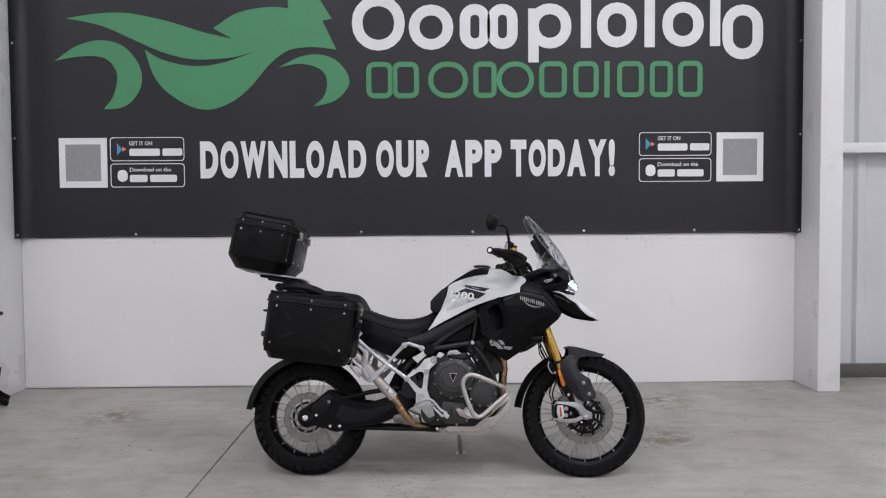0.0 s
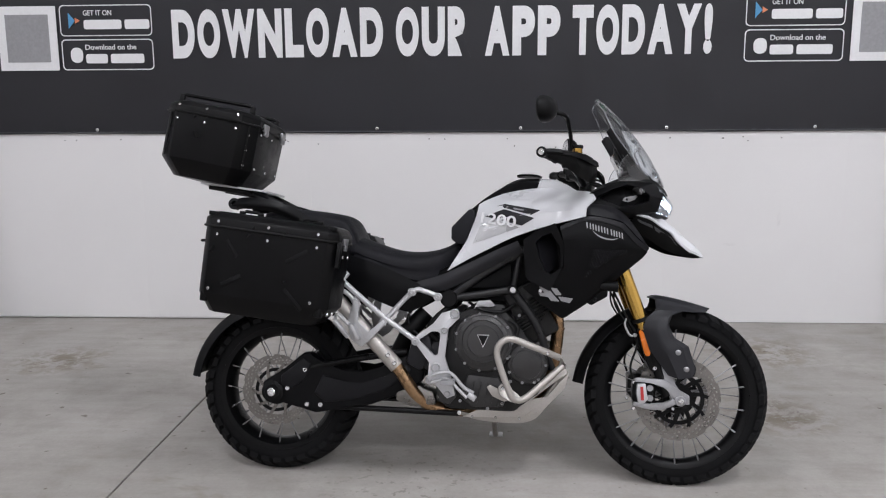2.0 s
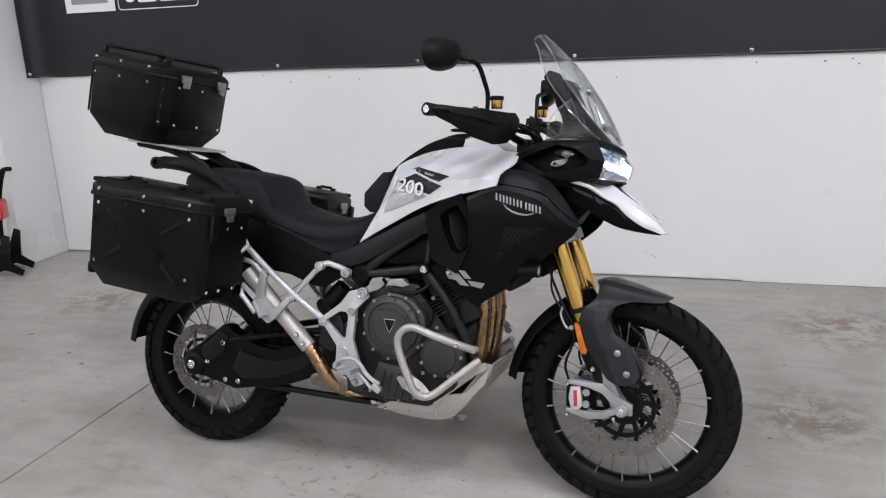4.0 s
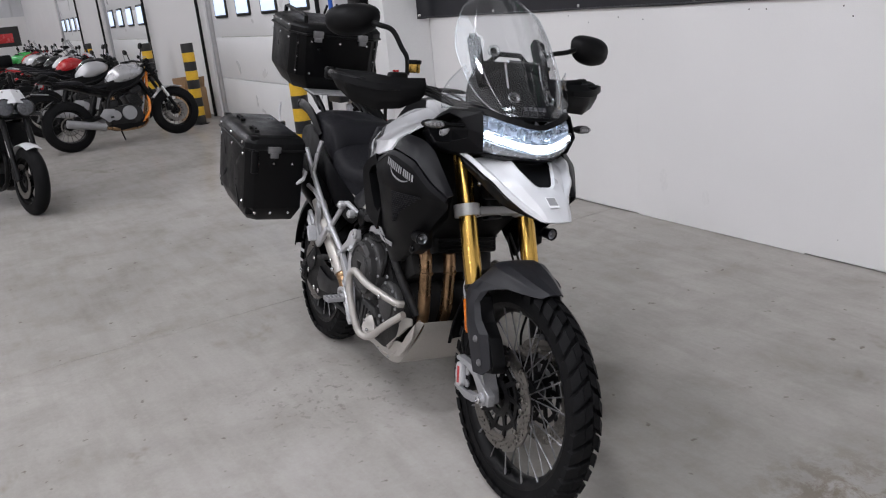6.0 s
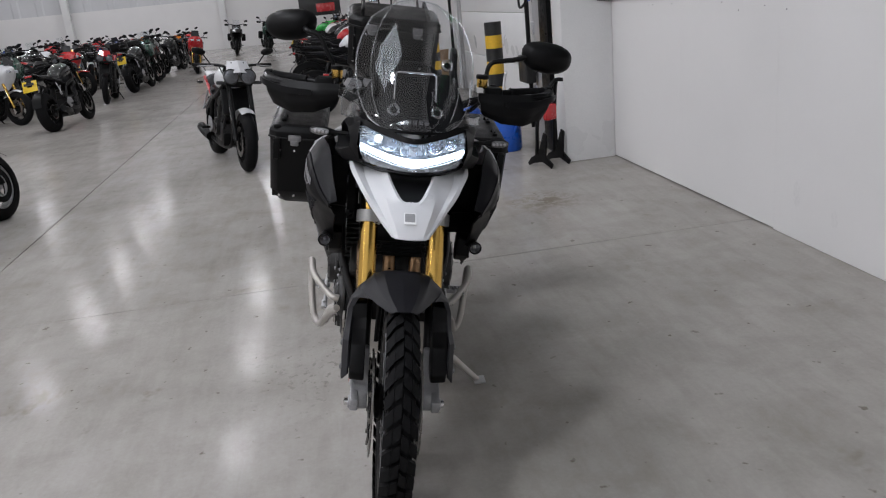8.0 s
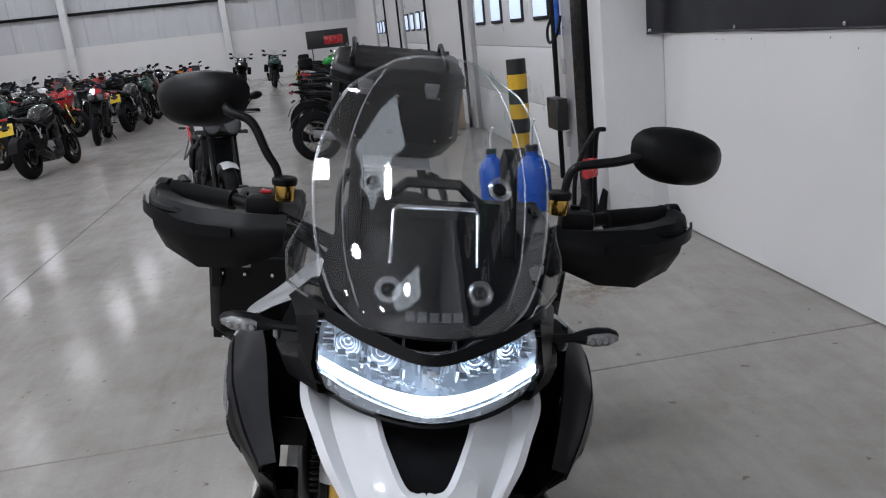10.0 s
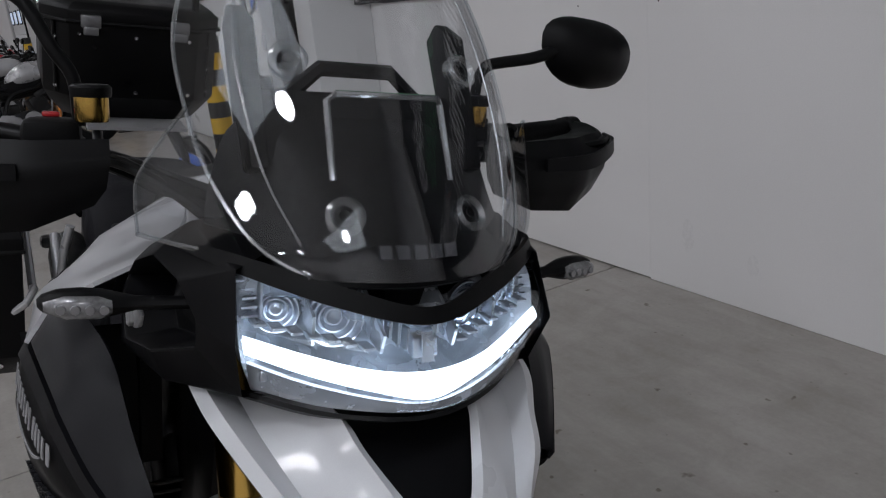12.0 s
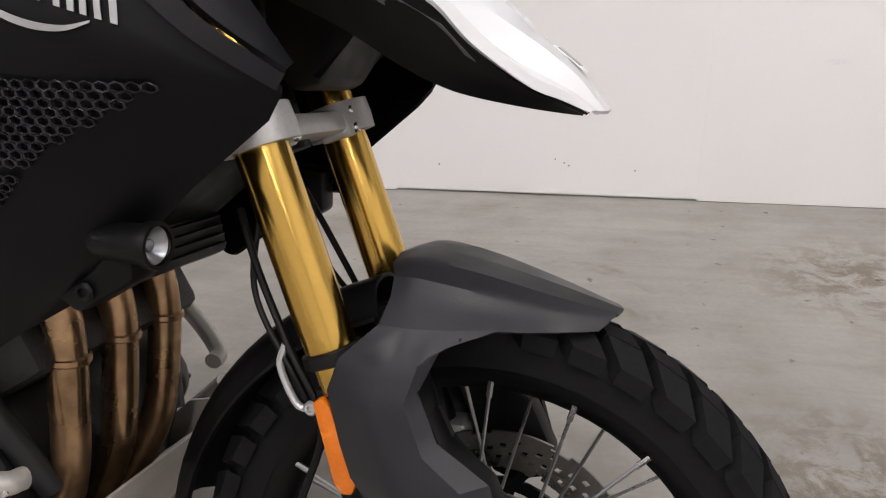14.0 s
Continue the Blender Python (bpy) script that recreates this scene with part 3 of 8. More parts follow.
# it is a little wider than the bay, so both ends come forward onto the columns
EDGE = [(-3.622, -0.11), (-3.600, -0.055), (-3.545, -0.008)] + [(-3.40 + 6.31 * i / 10, 0.0) for i in range(11)] + [(3.035, -0.008), (3.085, -0.055), (3.104, -0.11)]
rows = [[(x, BY + dy + 0.0012 * math.sin(i * 1.7 + j), 1.318 + 2.85 * j / 6 - 0.006 * math.sin(i * math.pi / 2) ** 2 * (j == 0)) for i, (x, dy) in enumerate(EDGE)] for j in range(7)]
part("sheet", surf(new_bm(), rows, 65, 25, 0.003, core=(8.0, 2.7)), VINYL, banner)
part("hem", tube(new_bm(), [(x, BY + dy - 0.002, 1.322) for x, dy in EDGE], 0.006, 6), VINYL, banner)
bm = new_bm()
ring = [(0.004, 0.0), (0.010, 0.0), (0.011, 0.004), (0.004, 0.006)]
for i in range(1, 7):
    lathe(bm, ring, (-3.61 + 0.970 * i, BY - 0.006, 1.342), (0, -1, 0), 14)
for x, side in ((-3.612, 1), (3.094, -1)):
    for z in (1.342, 2.16, 2.96, 3.7):
        lathe(bm, ring, (x + 0.004 * side, BY - 0.095, z), (0.85 * side, -0.5, 0), 14)
pieces("eyelet", bm, BRASS, banner)
PY = BY - 0.0075
WIDE = {"W": 1.42, "L": 0.80, "!": 0.36, "N": 1.06, "A": 1.10, "Y": 1.08, "T": 0.92}
for word, f0, f1 in (("DOWNLOAD", 0.0, 0.398), ("OUR", 0.422, 0.561), ("APP", 0.587, 0.725), ("TODAY!", 0.747, 1.0)):
    # condensed capitals: each letter takes its own share of the word's width
    unit = 3.585 * (f1 - f0) / (sum(WIDE.get(c, 1.0) for c in word) + 0.13 * (len(word) - 1))
    x, joined = -2.075 + 3.585 * f0, new_bm()
    for c in word:
        wide = WIDE.get(c, 1.0) * unit
        letter = lettering("lettering", c, x, 1.818, wide, 0.318, PY, INKWHITE, banner, 0.058)
        joined.from_mesh(letter.data)
        bpy.data.objects.remove(letter)
        x += wide + 0.13 * unit
    finish("lettering", joined, INKWHITE, banner, "white condensed capitals", normals=False)


def flat(bm, pts, y=PY, t=0.002):
    a = [bm.verts.new((x, y, z)) for x, z in pts]
    b = [bm.verts.new((x, y + t, z)) for x, z in pts]
    bm.faces.new(a), bm.faces.new(b[::-1])
    for i in range(len(pts)):
        bm.faces.new((a[i], a[(i + 1) % len(pts)], b[(i + 1) % len(pts)], b[i]))
    return bm


def rounded(x, z, w, h, r):
    out = []
    for cx, cz, a0 in ((x + w - r, z + r, -90), (x + w - r, z + h - r, 0), (x + r, z + h - r, 90), (x + r, z + r, 180)):
        out += [(cx + r * math.cos(radians(a0 + 18 * k)), cz + r * math.sin(radians(a0 + 18 * k))) for k in range(6)]
    return out


def shape(ctrl, n=60):
    """A closed smooth outline; a control point given with a third value is a sharp corner."""
    out = []
    k = len(ctrl)
    start = next(i for i, c in enumerate(ctrl) if len(c) > 2)
    run = [ctrl[start]]
    for s in range(1, k + 1):
        c = ctrl[(start + s) % k]
        run.append(c)
        if len(c) > 2:
            out += [(p.x, p.y) for p in spline([(q[0], q[1], 0) for q in run], max(2, 6 * (len(run) - 1)))][:-1]
            run = [c]
    return out


# the maker's mark as plain sweeping shapes
def mark(pts):
    return shape([(-3.29 + (p[0] - 137) * 0.00322, 2.83 - (p[1] - 156) * 0.003214, *p[2:]) for p in pts])


for ctrl in (
    [(135, 157, 1), (190, 120), (250, 103), (310, 115), (350, 155), (365, 200), (355, 240), (330, 270), (300, 283), (262, 285, 1), (285, 255), (297, 220), (297, 185), (275, 155), (240, 145), (190, 147)],
    [(167, 45, 1), (250, 33), (330, 32), (430, 52), (520, 80), (607, 101, 1), (555, 72, 1), (620, 32), (700, 17), (755, 20, 1), (752, -30, 1), (815, -30), (870, 48, 1), (845, 53, 1), (881, 130, 1), (820, 123), (765, 128), (735, 142), (700, 172), (650, 230), (600, 268), (545, 287), (490, 278), (430, 240), (395, 195), (373, 128, 1), (420, 155), (500, 172), (580, 163), (667, 133, 1), (600, 150), (500, 154), (420, 135), (340, 100), (260, 65)],
    [(725, 177, 1), (780, 150), (830, 142), (875, 155), (905, 185), (915, 215), (900, 245), (870, 268), (817, 281, 1), (845, 255), (855, 225), (850, 195), (825, 175), (780, 167)],
):
    part("logo_shape", flat(new_bm(), mark(ctrl)), INKGREEN, banner, "green sweeping logo shape")
def hoop(x, z, w, h, r, stroke):
    """A rounded outline of even stroke."""
    bm = new_bm()
    o, i = rounded(x, z, w, h, r), rounded(x + stroke, z + stroke, w - 2 * stroke, h - 2 * stroke, max(r - stroke, 0.01))
    for y in (PY, PY + 0.002):
        va, vb = ([bm.verts.new((q[0], y, q[1])) for q in loop] for loop in (o, i))
        for k in range(len(o)):
            bm.faces.new((va[k], va[(k + 1) % len(o)], vb[(k + 1) % len(o)], vb[k]))
    return bm


# the company's name as rows of plain hoops and bars
for x, w, h, z in ((-0.758, 0.453, 0.47, 2.905), (-0.271, 0.384, 0.385, 2.910), (0.167, 0.262, 0.385, 2.915), (0.405, 0.262, 0.385, 2.915), (0.758, 0.374, 0.385, 2.918), (1.354, 0.345, 0.385, 2.925), (1.920, 0.360, 0.385, 2.930), (2.443, 0.355, 0.47, 2.82)):
    part("print_ring", hoop(x, z, w, h, min(w, h) * 0.49, 0.092), INKWHITE, banner, "plain white print ring")
for x, h, z in ((0.758, 0.46, 2.80), (1.212, 0.56, 2.922), (1.765, 0.50, 2.926), (2.334, 0.56, 2.934)):
    part("print_bar", flat(new_bm(), rounded(x, z, 0.090, h, 0.004), PY - 0.0006), INKWHITE, banner, "plain white print bar")
for x, w in ((-0.640, 0.23), (-0.416, 0.23), (-0.108, 0.345), (0.283, 0.20), (0.483, 0.325), (0.852, 0.24), (1.148, 0.22), (1.527, 0.235), (1.812, 0.20), (2.058, 0.215)):
    part("print_ring", hoop(x, 2.497, w, 0.312, min(w, 0.312) * (0.49 if w > 0.3 else 0.30), 0.044), INKGREEN, banner, "plain green print ring")
part("print_bar", flat(new_bm(), rounded(1.418, 2.497, 0.046, 0.312, 0.004)), INKGREEN, banner, "plain green print bar")


def badge(x, z, w, h, line, mark):
    frame_bm = new_bm()
    o, i = rounded(x, z, w, h, 0.03), rounded(x + 0.007, z + 0.007, w - 0.014, h - 0.014, 0.025)
    va, vb = [frame_bm.verts.new((p[0], PY, p[1])) for p in o], [frame_bm.verts.new((p[0], PY, p[1])) for p in i]
    for k in range(len(o)):
        frame_bm.faces.new((va[k], va[(k + 1) % len(o)], vb[(k + 1) % len(o)], vb[k]))
    part("badge_frame", frame_bm, INKWHITE, banner)
    if mark == "tri":
        part("badge_mark", flat(new_bm(), [(x + 0.06, z + 0.05), (x + 0.06, z + h - 0.05), (x + 0.105, z + h / 2)]), INKBLUE, banner)
        part("badge_mark", flat(new_bm(), [(x + 0.1055, z + h / 2 - 0.02), (x + 0.1055, z + h / 2 + 0.02), (x + 0.14, z + h / 2)]), INKCORAL, banner)
    else:
        part("badge_mark", flat(new_bm(), rounded(x + 0.06, z + 0.05, 0.085, 0.10, 0.038)), INKWHITE, banner)
    n = len(line)
    lettering("small_lettering", line, x + 0.165, z + h * 0.66, 0.0195 * n + (0.02 if mark == "tri" else 0.06), 0.034, PY, INKWHITE, banner, 0.008)
    xx = x + 0.165
    for bw in ((0.26, 0.17) if mark == "tri" else (0.15, 0.23)):
        part("print_bar", flat(new_bm(), rounded(xx, z + 0.045, bw, 0.062, 0.015)), INKWHITE, banner, "plain white print bar")
        xx += bw + 0.022


for x, zz in ((-2.845, 0.0), (1.72, 0.02)):
    badge(x, 1.97 + zz, 0.635, 0.205, "GET IT ON", "tri")
    badge(x, 1.745 + zz, 0.635, 0.205, "Download on the", "blob")
for x, zz in ((-3.28, 0.0), (2.40, 0.02)):
    part("white_card", flat(new_bm(), rounded(x, 1.745 + zz, 0.41, 0.425, 0.004)), INKWHITE, banner, "blank white printed square")
    part("grey_square", flat(new_bm(), rounded(x + 0.055, 1.80 + zz, 0.30, 0.315, 0.003), PY - 0.002), INKGREY, banner, "plain grey printed square")

# ---- the motorcycle ----
# its own axes: x ahead, y to its left, z up, from the ground midway between the axles; it leans on its side stand
BIKE = Matrix.Translation((-0.0175, -0.2315, -0.004)) @ pose(0, 0, 0, 0, 0, -3.84) @ pose(0, 0, 0, -10.8, 0, 0)
bike = thing("motorcycle", BIKE, "white and black adventure motorcycle leaning on its side stand", "motorcycle")
RIGHT, LEFT = -1, 1


def add(name, bm, mat, label="", parent=None, angle=38):
    return part(name, bm, mat, parent or bike, label, angle)


def mir(pts, s):
    """Points given for the right side (y negative), put on side s."""
    return [(p[0], p[1] * -s, p[2]) for p in pts]


def mrows(rows, s):
    return [mir(r, s) for r in rows]


def wheel(name, cx, cz, radius, width, rim_r, spokes, front):
    half = width / 2
    n = 14
    side = radius - rim_r
    prof = []
    for k in range(n + 1):
        a = math.pi * k / n
        prof.append((rim_r + 0.012 + (side - 0.027) * math.sin(a) ** 0.62, -half * 0.96 * math.cos(a) * (0.80 + 0.20 * math.sin(a))))
    tyre = add(name, lathe(new_bm(), prof, (cx, 0, cz), (0, 1, 0), 72), RUBBER, "black knobbly dual-sport tyre on a spoked wheel")
    bm = new_bm()
    count = 40 if front else 36
    for i in range(count):
        for s in (1, -1):
            a0 = 2 * math.pi * (i + (0.25 if s > 0 else -0.25)) / count
            for u0, u1, sk0, sk1 in ((0.03, 0.46, 0.10, 0.28), (0.50, 0.97, 0.30, 0.62)):
                ring = []
                for da in (0.0, 2 * math.pi / count * (0.70 if front else 0.68)):
                    for u, sk in ((u0, sk0), (u1, sk1)):
                        ang = a0 + da + sk * 2 * math.pi / count * 1.5
                        yy = s * half * u * 0.98
                        drop = (1 - math.sqrt(max(0.0, 1 - (u * 0.95) ** 2))) * half * 0.78
                        for top in (0, 1):
                            rr = radius - drop - (0.019 if not top else 0.0)
                            ring.append(bm.verts.new((cx + rr * math.sin(ang), yy * (1 + 0.015 * top), cz + rr * math.cos(ang))))
                v = ring
                for f in ((0, 1, 3, 2), (4, 6, 7, 5), (0, 4, 5, 1), (2, 3, 7, 6), (1, 5, 7, 3)):
                    bm.faces.new([v[k] for k in f])
    add("tread", bm, RUBBER, parent=tyre, angle=30)
    rw = 0.030 if front else 0.056
    rim = [(rim_r + 0.020, -rw - 0.006), (rim_r + 0.022, -rw), (rim_r + 0.006, -rw + 0.004), (rim_r - 0.010, -rw * 0.6), (rim_r - 0.014, 0), (rim_r - 0.010, rw * 0.6), (rim_r + 0.006, rw - 0.004), (rim_r + 0.022, rw), (rim_r + 0.020, rw + 0.006), (rim_r + 0.002, rw + 0.004), (rim_r - 0.017, rw * 0.6), (rim_r - 0.021, 0), (rim_r - 0.017, -rw * 0.6), (rim_r + 0.002, -rw - 0.004)]
    add("rim", lathe(new_bm(), rim, (cx, 0, cz), (0, 1, 0), 72), BLACKALU, "black wheel rim", tyre)
    bm = new_bm()
    for i in range(spokes):
        a = 2 * math.pi * i / spokes
        s = 1 if i % 2 else -1
        lead = 0.42 if (i // 2) % 2 else -0.42
        hr, hy = 0.043 if front else 0.060, s * (0.034 if front else 0.050)
        p0 = Vector((cx + hr * math.sin(a + lead), hy, cz + hr * math.cos(a + lead)))
        p1 = Vector((cx + (rim_r - 0.006) * math.sin(a), s * rw * 0.85, cz + (rim_r - 0.006) * math.cos(a)))
        tube(bm, [p0, p1], 0.0021, 6)
        tube(bm, [p1 + (p0 - p1).normalized() * 0.018, p1], 0.0034, 6)
    tagged(add("spokes", bm, SPOKE, "bright wire spokes", tyre), kind="stuff")
    hub = lathe(new_bm(), [(0.012, -0.065), (0.040, -0.06), (0.058, -0.045), (0.036, -0.03), (0.03, 0), (0.036, 0.03), (0.058, 0.045), (0.040, 0.06), (0.012, 0.065)], (cx, 0, cz), (0, 1, 0), 28)
    add("hub", hub, BLACKALU, "black wheel hub", tyre)
    return tyre


def brake_disc(cx, cz, y, r, parent):
    bm = new_bm()
    seg, bands = 120, 9
    grid = [[bm.verts.new((cx + r * (0.71 + 0.29 * b / bands) * math.sin(2 * math.pi * (k + 0.25 * b) / seg), y, cz + r * (0.71 + 0.29 * b / bands) * math.cos(2 * math.pi * (k + 0.25 * b) / seg))) for k in range(seg)] for b in range(bands + 1)]
    for b in range(bands):
        for k in range(seg):
            # drilled holes in staggered rows, scallops in both edges
            if b in (2, 4, 6) and (k + b) % 6 in (0,) or b in (3, 5) and (k + b) % 6 == 3:
                continue
            if b in (0, bands - 1) and k % 12 in (5, 6, 7):
                continue
            bm.faces.new((grid[b][k], grid[b][(k + 1) % seg], grid[b + 1][(k + 1) % seg], grid[b + 1][k]))
    bmesh.ops.recalc_face_normals(bm, faces=bm.faces)
    bmesh.ops.solidify(bm, geom=bm.faces[:], thickness=0.0045)
    bmesh.ops.delete(bm, geom=[v for v in bm.verts if not v.link_faces], context="VERTS")
    d = add("brake_disc", bm, DISC, "drilled steel brake disc", parent)
    bm = new_bm()
    for i in range(10):
        a = 2 * math.pi * i / 10
        pts = [(cx + rr * math.sin(a + da), cz + rr * math.cos(a + da)) for rr, da in ((0.045, -0.30), (0.045, 0.10), (r * 0.55, 0.18), (r * 0.75, 0.34), (r * 0.76, 0.22), (r * 0.55, 0.02))]
        prism(bm, pts, y - 0.0035, y + 0.0035, 0.001, 0, 1)
    pieces("disc_carrier_arm", bm, BLACKALU if cx > 0 else DISC, parent)
    bm = new_bm()
    for i in range(10):
        a = 2 * math.pi * i / 10 + 0.28
        disc(bm, (cx + r * 0.745 * math.sin(a), y - 0.005 * (1 if y < 0 else -1) * -1 - 0.006 * (y < 0), cz + r * 0.745 * math.cos(a)), 0.008, 0.006, (0, 1 if y > 0 else -1, 0), 12)
    pieces("disc_button", bm, DISC, parent)
    bm = lathe(new_bm(), [(0.035, -0.004), (0.058, -0.004), (0.058, 0.004), (0.035, 0.004)], (cx, y, cz), (0, 1, 0), 30)
    lathe(bm, [(r * 0.53, -0.003), (r * 0.62, -0.003), (r * 0.62, 0.003), (r * 0.53, 0.003)], (cx, y, cz), (0, 1, 0), 40)
    pieces("disc_carrier", bm, BLACKALU, parent)
    return d


FX, FZ, RX, RZ = 0.782, 0.345, -0.795, 0.33
front_wheel = wheel("front_wheel", FX, FZ, 0.349, 0.096, 0.266, 36, True)
rear_wheel = wheel("rear_wheel", RX, RZ, 0.334, 0.152, 0.228, 32, False)
for y in (-0.073, 0.073):
    brake_disc(FX, FZ, y, 0.161, front_wheel)
brake_disc(RX, RZ, -0.098, 0.141, rear_wheel)

# front suspension
D = Vector((0.345, 0, -0.938))


def on_fork(z, y=0.0, ahead=0.0):
    t = (0.605 - z) / 0.938
    return Vector((0.651 + 0.345 * t + ahead * 0.938, y, z + ahead * 0.345))


for s in (RIGHT, LEFT):
    y = 0.104 * s
    bm = lathe(new_bm(), [(0.0, 0), (0.0275, 0), (0.0275, 0.40), (0.0268, 0.44), (0.0268, 0.455), (0.024, 0.475), (0.024, 0.50), (0, 0.50)], on_fork(1.08, y), D, 28, closed=False)
    fork = add("fork_tube", bm, GOLD, "gold anodised fork tube")
    add("fork_seal", lathe(new_bm(), [(0.027, 0), (0.031, 0.002), (0.031, 0.014), (0.027, 0.016)], on_fork(0.652, y), D, 24), CABLE, "", fork)
    add("fork_slider", tube(new_bm(), [on_fork(0.62, y), on_fork(0.36, y)], 0.0225, 18), BLACKSTEEL, "dark fork slider", fork)
    bm = new_bm()
    prism(bm, [(0.705, 0.50), (0.730, 0.50), (0.762, 0.40), (0.790, 0.375), (0.800, 0.335), (0.785, 0.322), (0.757, 0.330), (0.728, 0.40)], y - 0.022, y + 0.022, 0.006)
    prism(bm, [(0.611, 0.417), (0.623, 0.426), (0.724, 0.423), (0.772, 0.388), (0.816, 0.365), (0.816, 0.332), (0.773, 0.332), (0.760, 0.362), (0.724, 0.396), (0.676, 0.411), (0.620, 0.410)], 0.110 * s, 0.134 * s, 0.003)
    prism(bm, [(0.608, 0.322), (0.613, 0.335), (0.677, 0.329), (0.725, 0.331), (0.757, 0.352), (0.773, 0.334), (0.725, 0.311), (0.677, 0.306)], 0.110 * s, 0.132 * s, 0.003)
    disc(bm, (FX, y + 0.018 * s, FZ), 0.020, 0.018 * 1, (0, s, 0), 20)
    add("fork_foot", bm, FOOTALU, "cast aluminium axle clamp", fork)
    bm = lathe(new_bm(), [(0.011, 0), (0.011, 0.012), (0.006, 0.014), (0.006, 0.004), (0, 0.004)], (FX, y + 0.034 * s, FZ), (0, s, 0), 16, closed=False)
    for p in ((0.722, 0.405), (0.758, 0.312), (0.612, 0.408), (0.612, 0.31)):
        bolt(bm, (p[0], y + 0.012 * s, p[1]), 0.007, (0, s, 0))
    pieces("fork_bolt", bm, POLISHED, fork)
    bm = new_bm()
    prism(bm, [(0.608, 0.400), (0.618, 0.418), (0.668, 0.420), (0.684, 0.40), (0.684, 0.345), (0.670, 0.320), (0.625, 0.316), (0.608, 0.34)], 0.055 * s, 0.122 * s, 0.005)
    cal = add("brake_caliper", bm, BLACKALU, "radial brake caliper with a silver cover", fork)
    bm = new_bm()
    prism(bm, [(0.623, 0.406), (0.655, 0.408), (0.664, 0.346), (0.650, 0.329), (0.628, 0.327), (0.618, 0.369)], 0.120 * s, 0.138 * s, 0.004, 0.06)
    add("caliper_cover", bm, SILVERPAINT, "", cal)
    bm = new_bm()
    prism(bm, [(0.634, 0.394), (0.645, 0.395), (0.648, 0.344), (0.637, 0.343)], 0.1375 * s, 0.1395 * s)
    add("caliper_print", bm, REDCAL, "plain red print bar", cal)
    bm = new_bm()
    for z in (0.350, 0.388):
        disc(bm, (0.672, 0.121 * s, z), 0.012, 0.006, (0, s, 0), 16)
    pieces("caliper_piston", bm, FOOTALU, cal)
    # amber reflector on the fork
    bm = new_bm()
    prism(bm, [(0.626, 0.602), (0.634, 0.608), (0.645, 0.600), (0.672, 0.522), (0.668, 0.510), (0.656, 0.509), (0.648, 0.520)], 0.122 * s, 0.134 * s, 0.003)
    add("reflector", bm, AMBER, "amber side reflector", fork)
    bm = prism(new_bm(), [(0.622, 0.612), (0.650, 0.612), (0.690, 0.520), (0.706, 0.470), (0.692, 0.448), (0.672, 0.455), (0.652, 0.500)], 0.104 * s, 0.121 * s, 0.004)
    add("reflector_bracket", bm, PLASTIC, "", fork)
    bm = bolt(new_bm(), (0.689, 0.121 * s, 0.464), 0.009, (0, s, 0))
    add("bracket_bolt", bm, POLISHED, "", fork)
    # brake hose and cable guide
    bm = tube(new_bm(), [on_fork(0.80, y * 0.75, -0.06), on_fork(0.74, y * 0.9, -0.055), on_fork(0.66, y, -0.045), on_fork(0.58, y * 1.05, -0.036), (0.60, y * 1.05, 0.47), (0.61, y, 0.42)], 0.0042, 8, 26)
    tube(bm, [on_fork(0.79, y * 0.6, -0.05), on_fork(0.72, y * 0.85, -0.07), on_fork(0.64, y, -0.052), on_fork(0.55, y * 0.9, -0.04)], 0.0035, 8, 20)
    add("brake_hose", bm, CABLE, "black brake hoses", fork)
    bm = tube(new_bm(), [on_fork(0.665, y, -0.048), on_fork(0.645, y, -0.062), on_fork(0.605, y, -0.058), on_fork(0.598, y, -0.04)], 0.004, 8, 14)
    bolt(bm, on_fork(0.60, y + 0.006 * s, -0.04), 0.008, (0, s, 0))
    add("hose_bracket", bm, ALU, "", fork)

# yokes
for z, mat, h in ((0.862, YOKEALU, 0.036), (1.075, BLACKALU, 0.030)):
    bm = new_bm()
    for s in (RIGHT, LEFT):
        c = on_fork(z, 0.104 * s)
        lathe(bm, [(0.028, -h / 2), (0.040, -h / 2), (0.041, 0), (0.040, h / 2), (0.028, h / 2)], c, D, 24)
        box(bm, on_fork(z - 0.004, 0.082 * s, 0.004), (0.040, 0.026, h * 1.05), 0.004, Matrix.Rotation(radians(-20.2), 3, "Y"))
    rot = Matrix.Rotation(radians(-20.2), 3, "Y")
    box(bm, on_fork(z - 0.003, 0, -0.002), (0.046, 0.150, h * 0.70), 0.006, rot)
    yoke = add("yoke", bm, mat, "cast fork yoke")
    bm = new_bm()
    for s in (RIGHT, LEFT):
        for dz in (0.012, -0.012):
            bolt(bm, on_fork(z - 0.004 + dz * 0.8, 0.082 * s, 0.0265), 0.0075, (0.938, 0, 0.345), 0.005)
    pieces("yoke_bolt", bm, POLISHED, yoke)
bm = tube(new_bm(), [on_fork(0.84, 0, -0.03), on_fork(1.08, 0, -0.03)], 0.030, 18)
add("steering_head", bm, BLACKSTEEL)

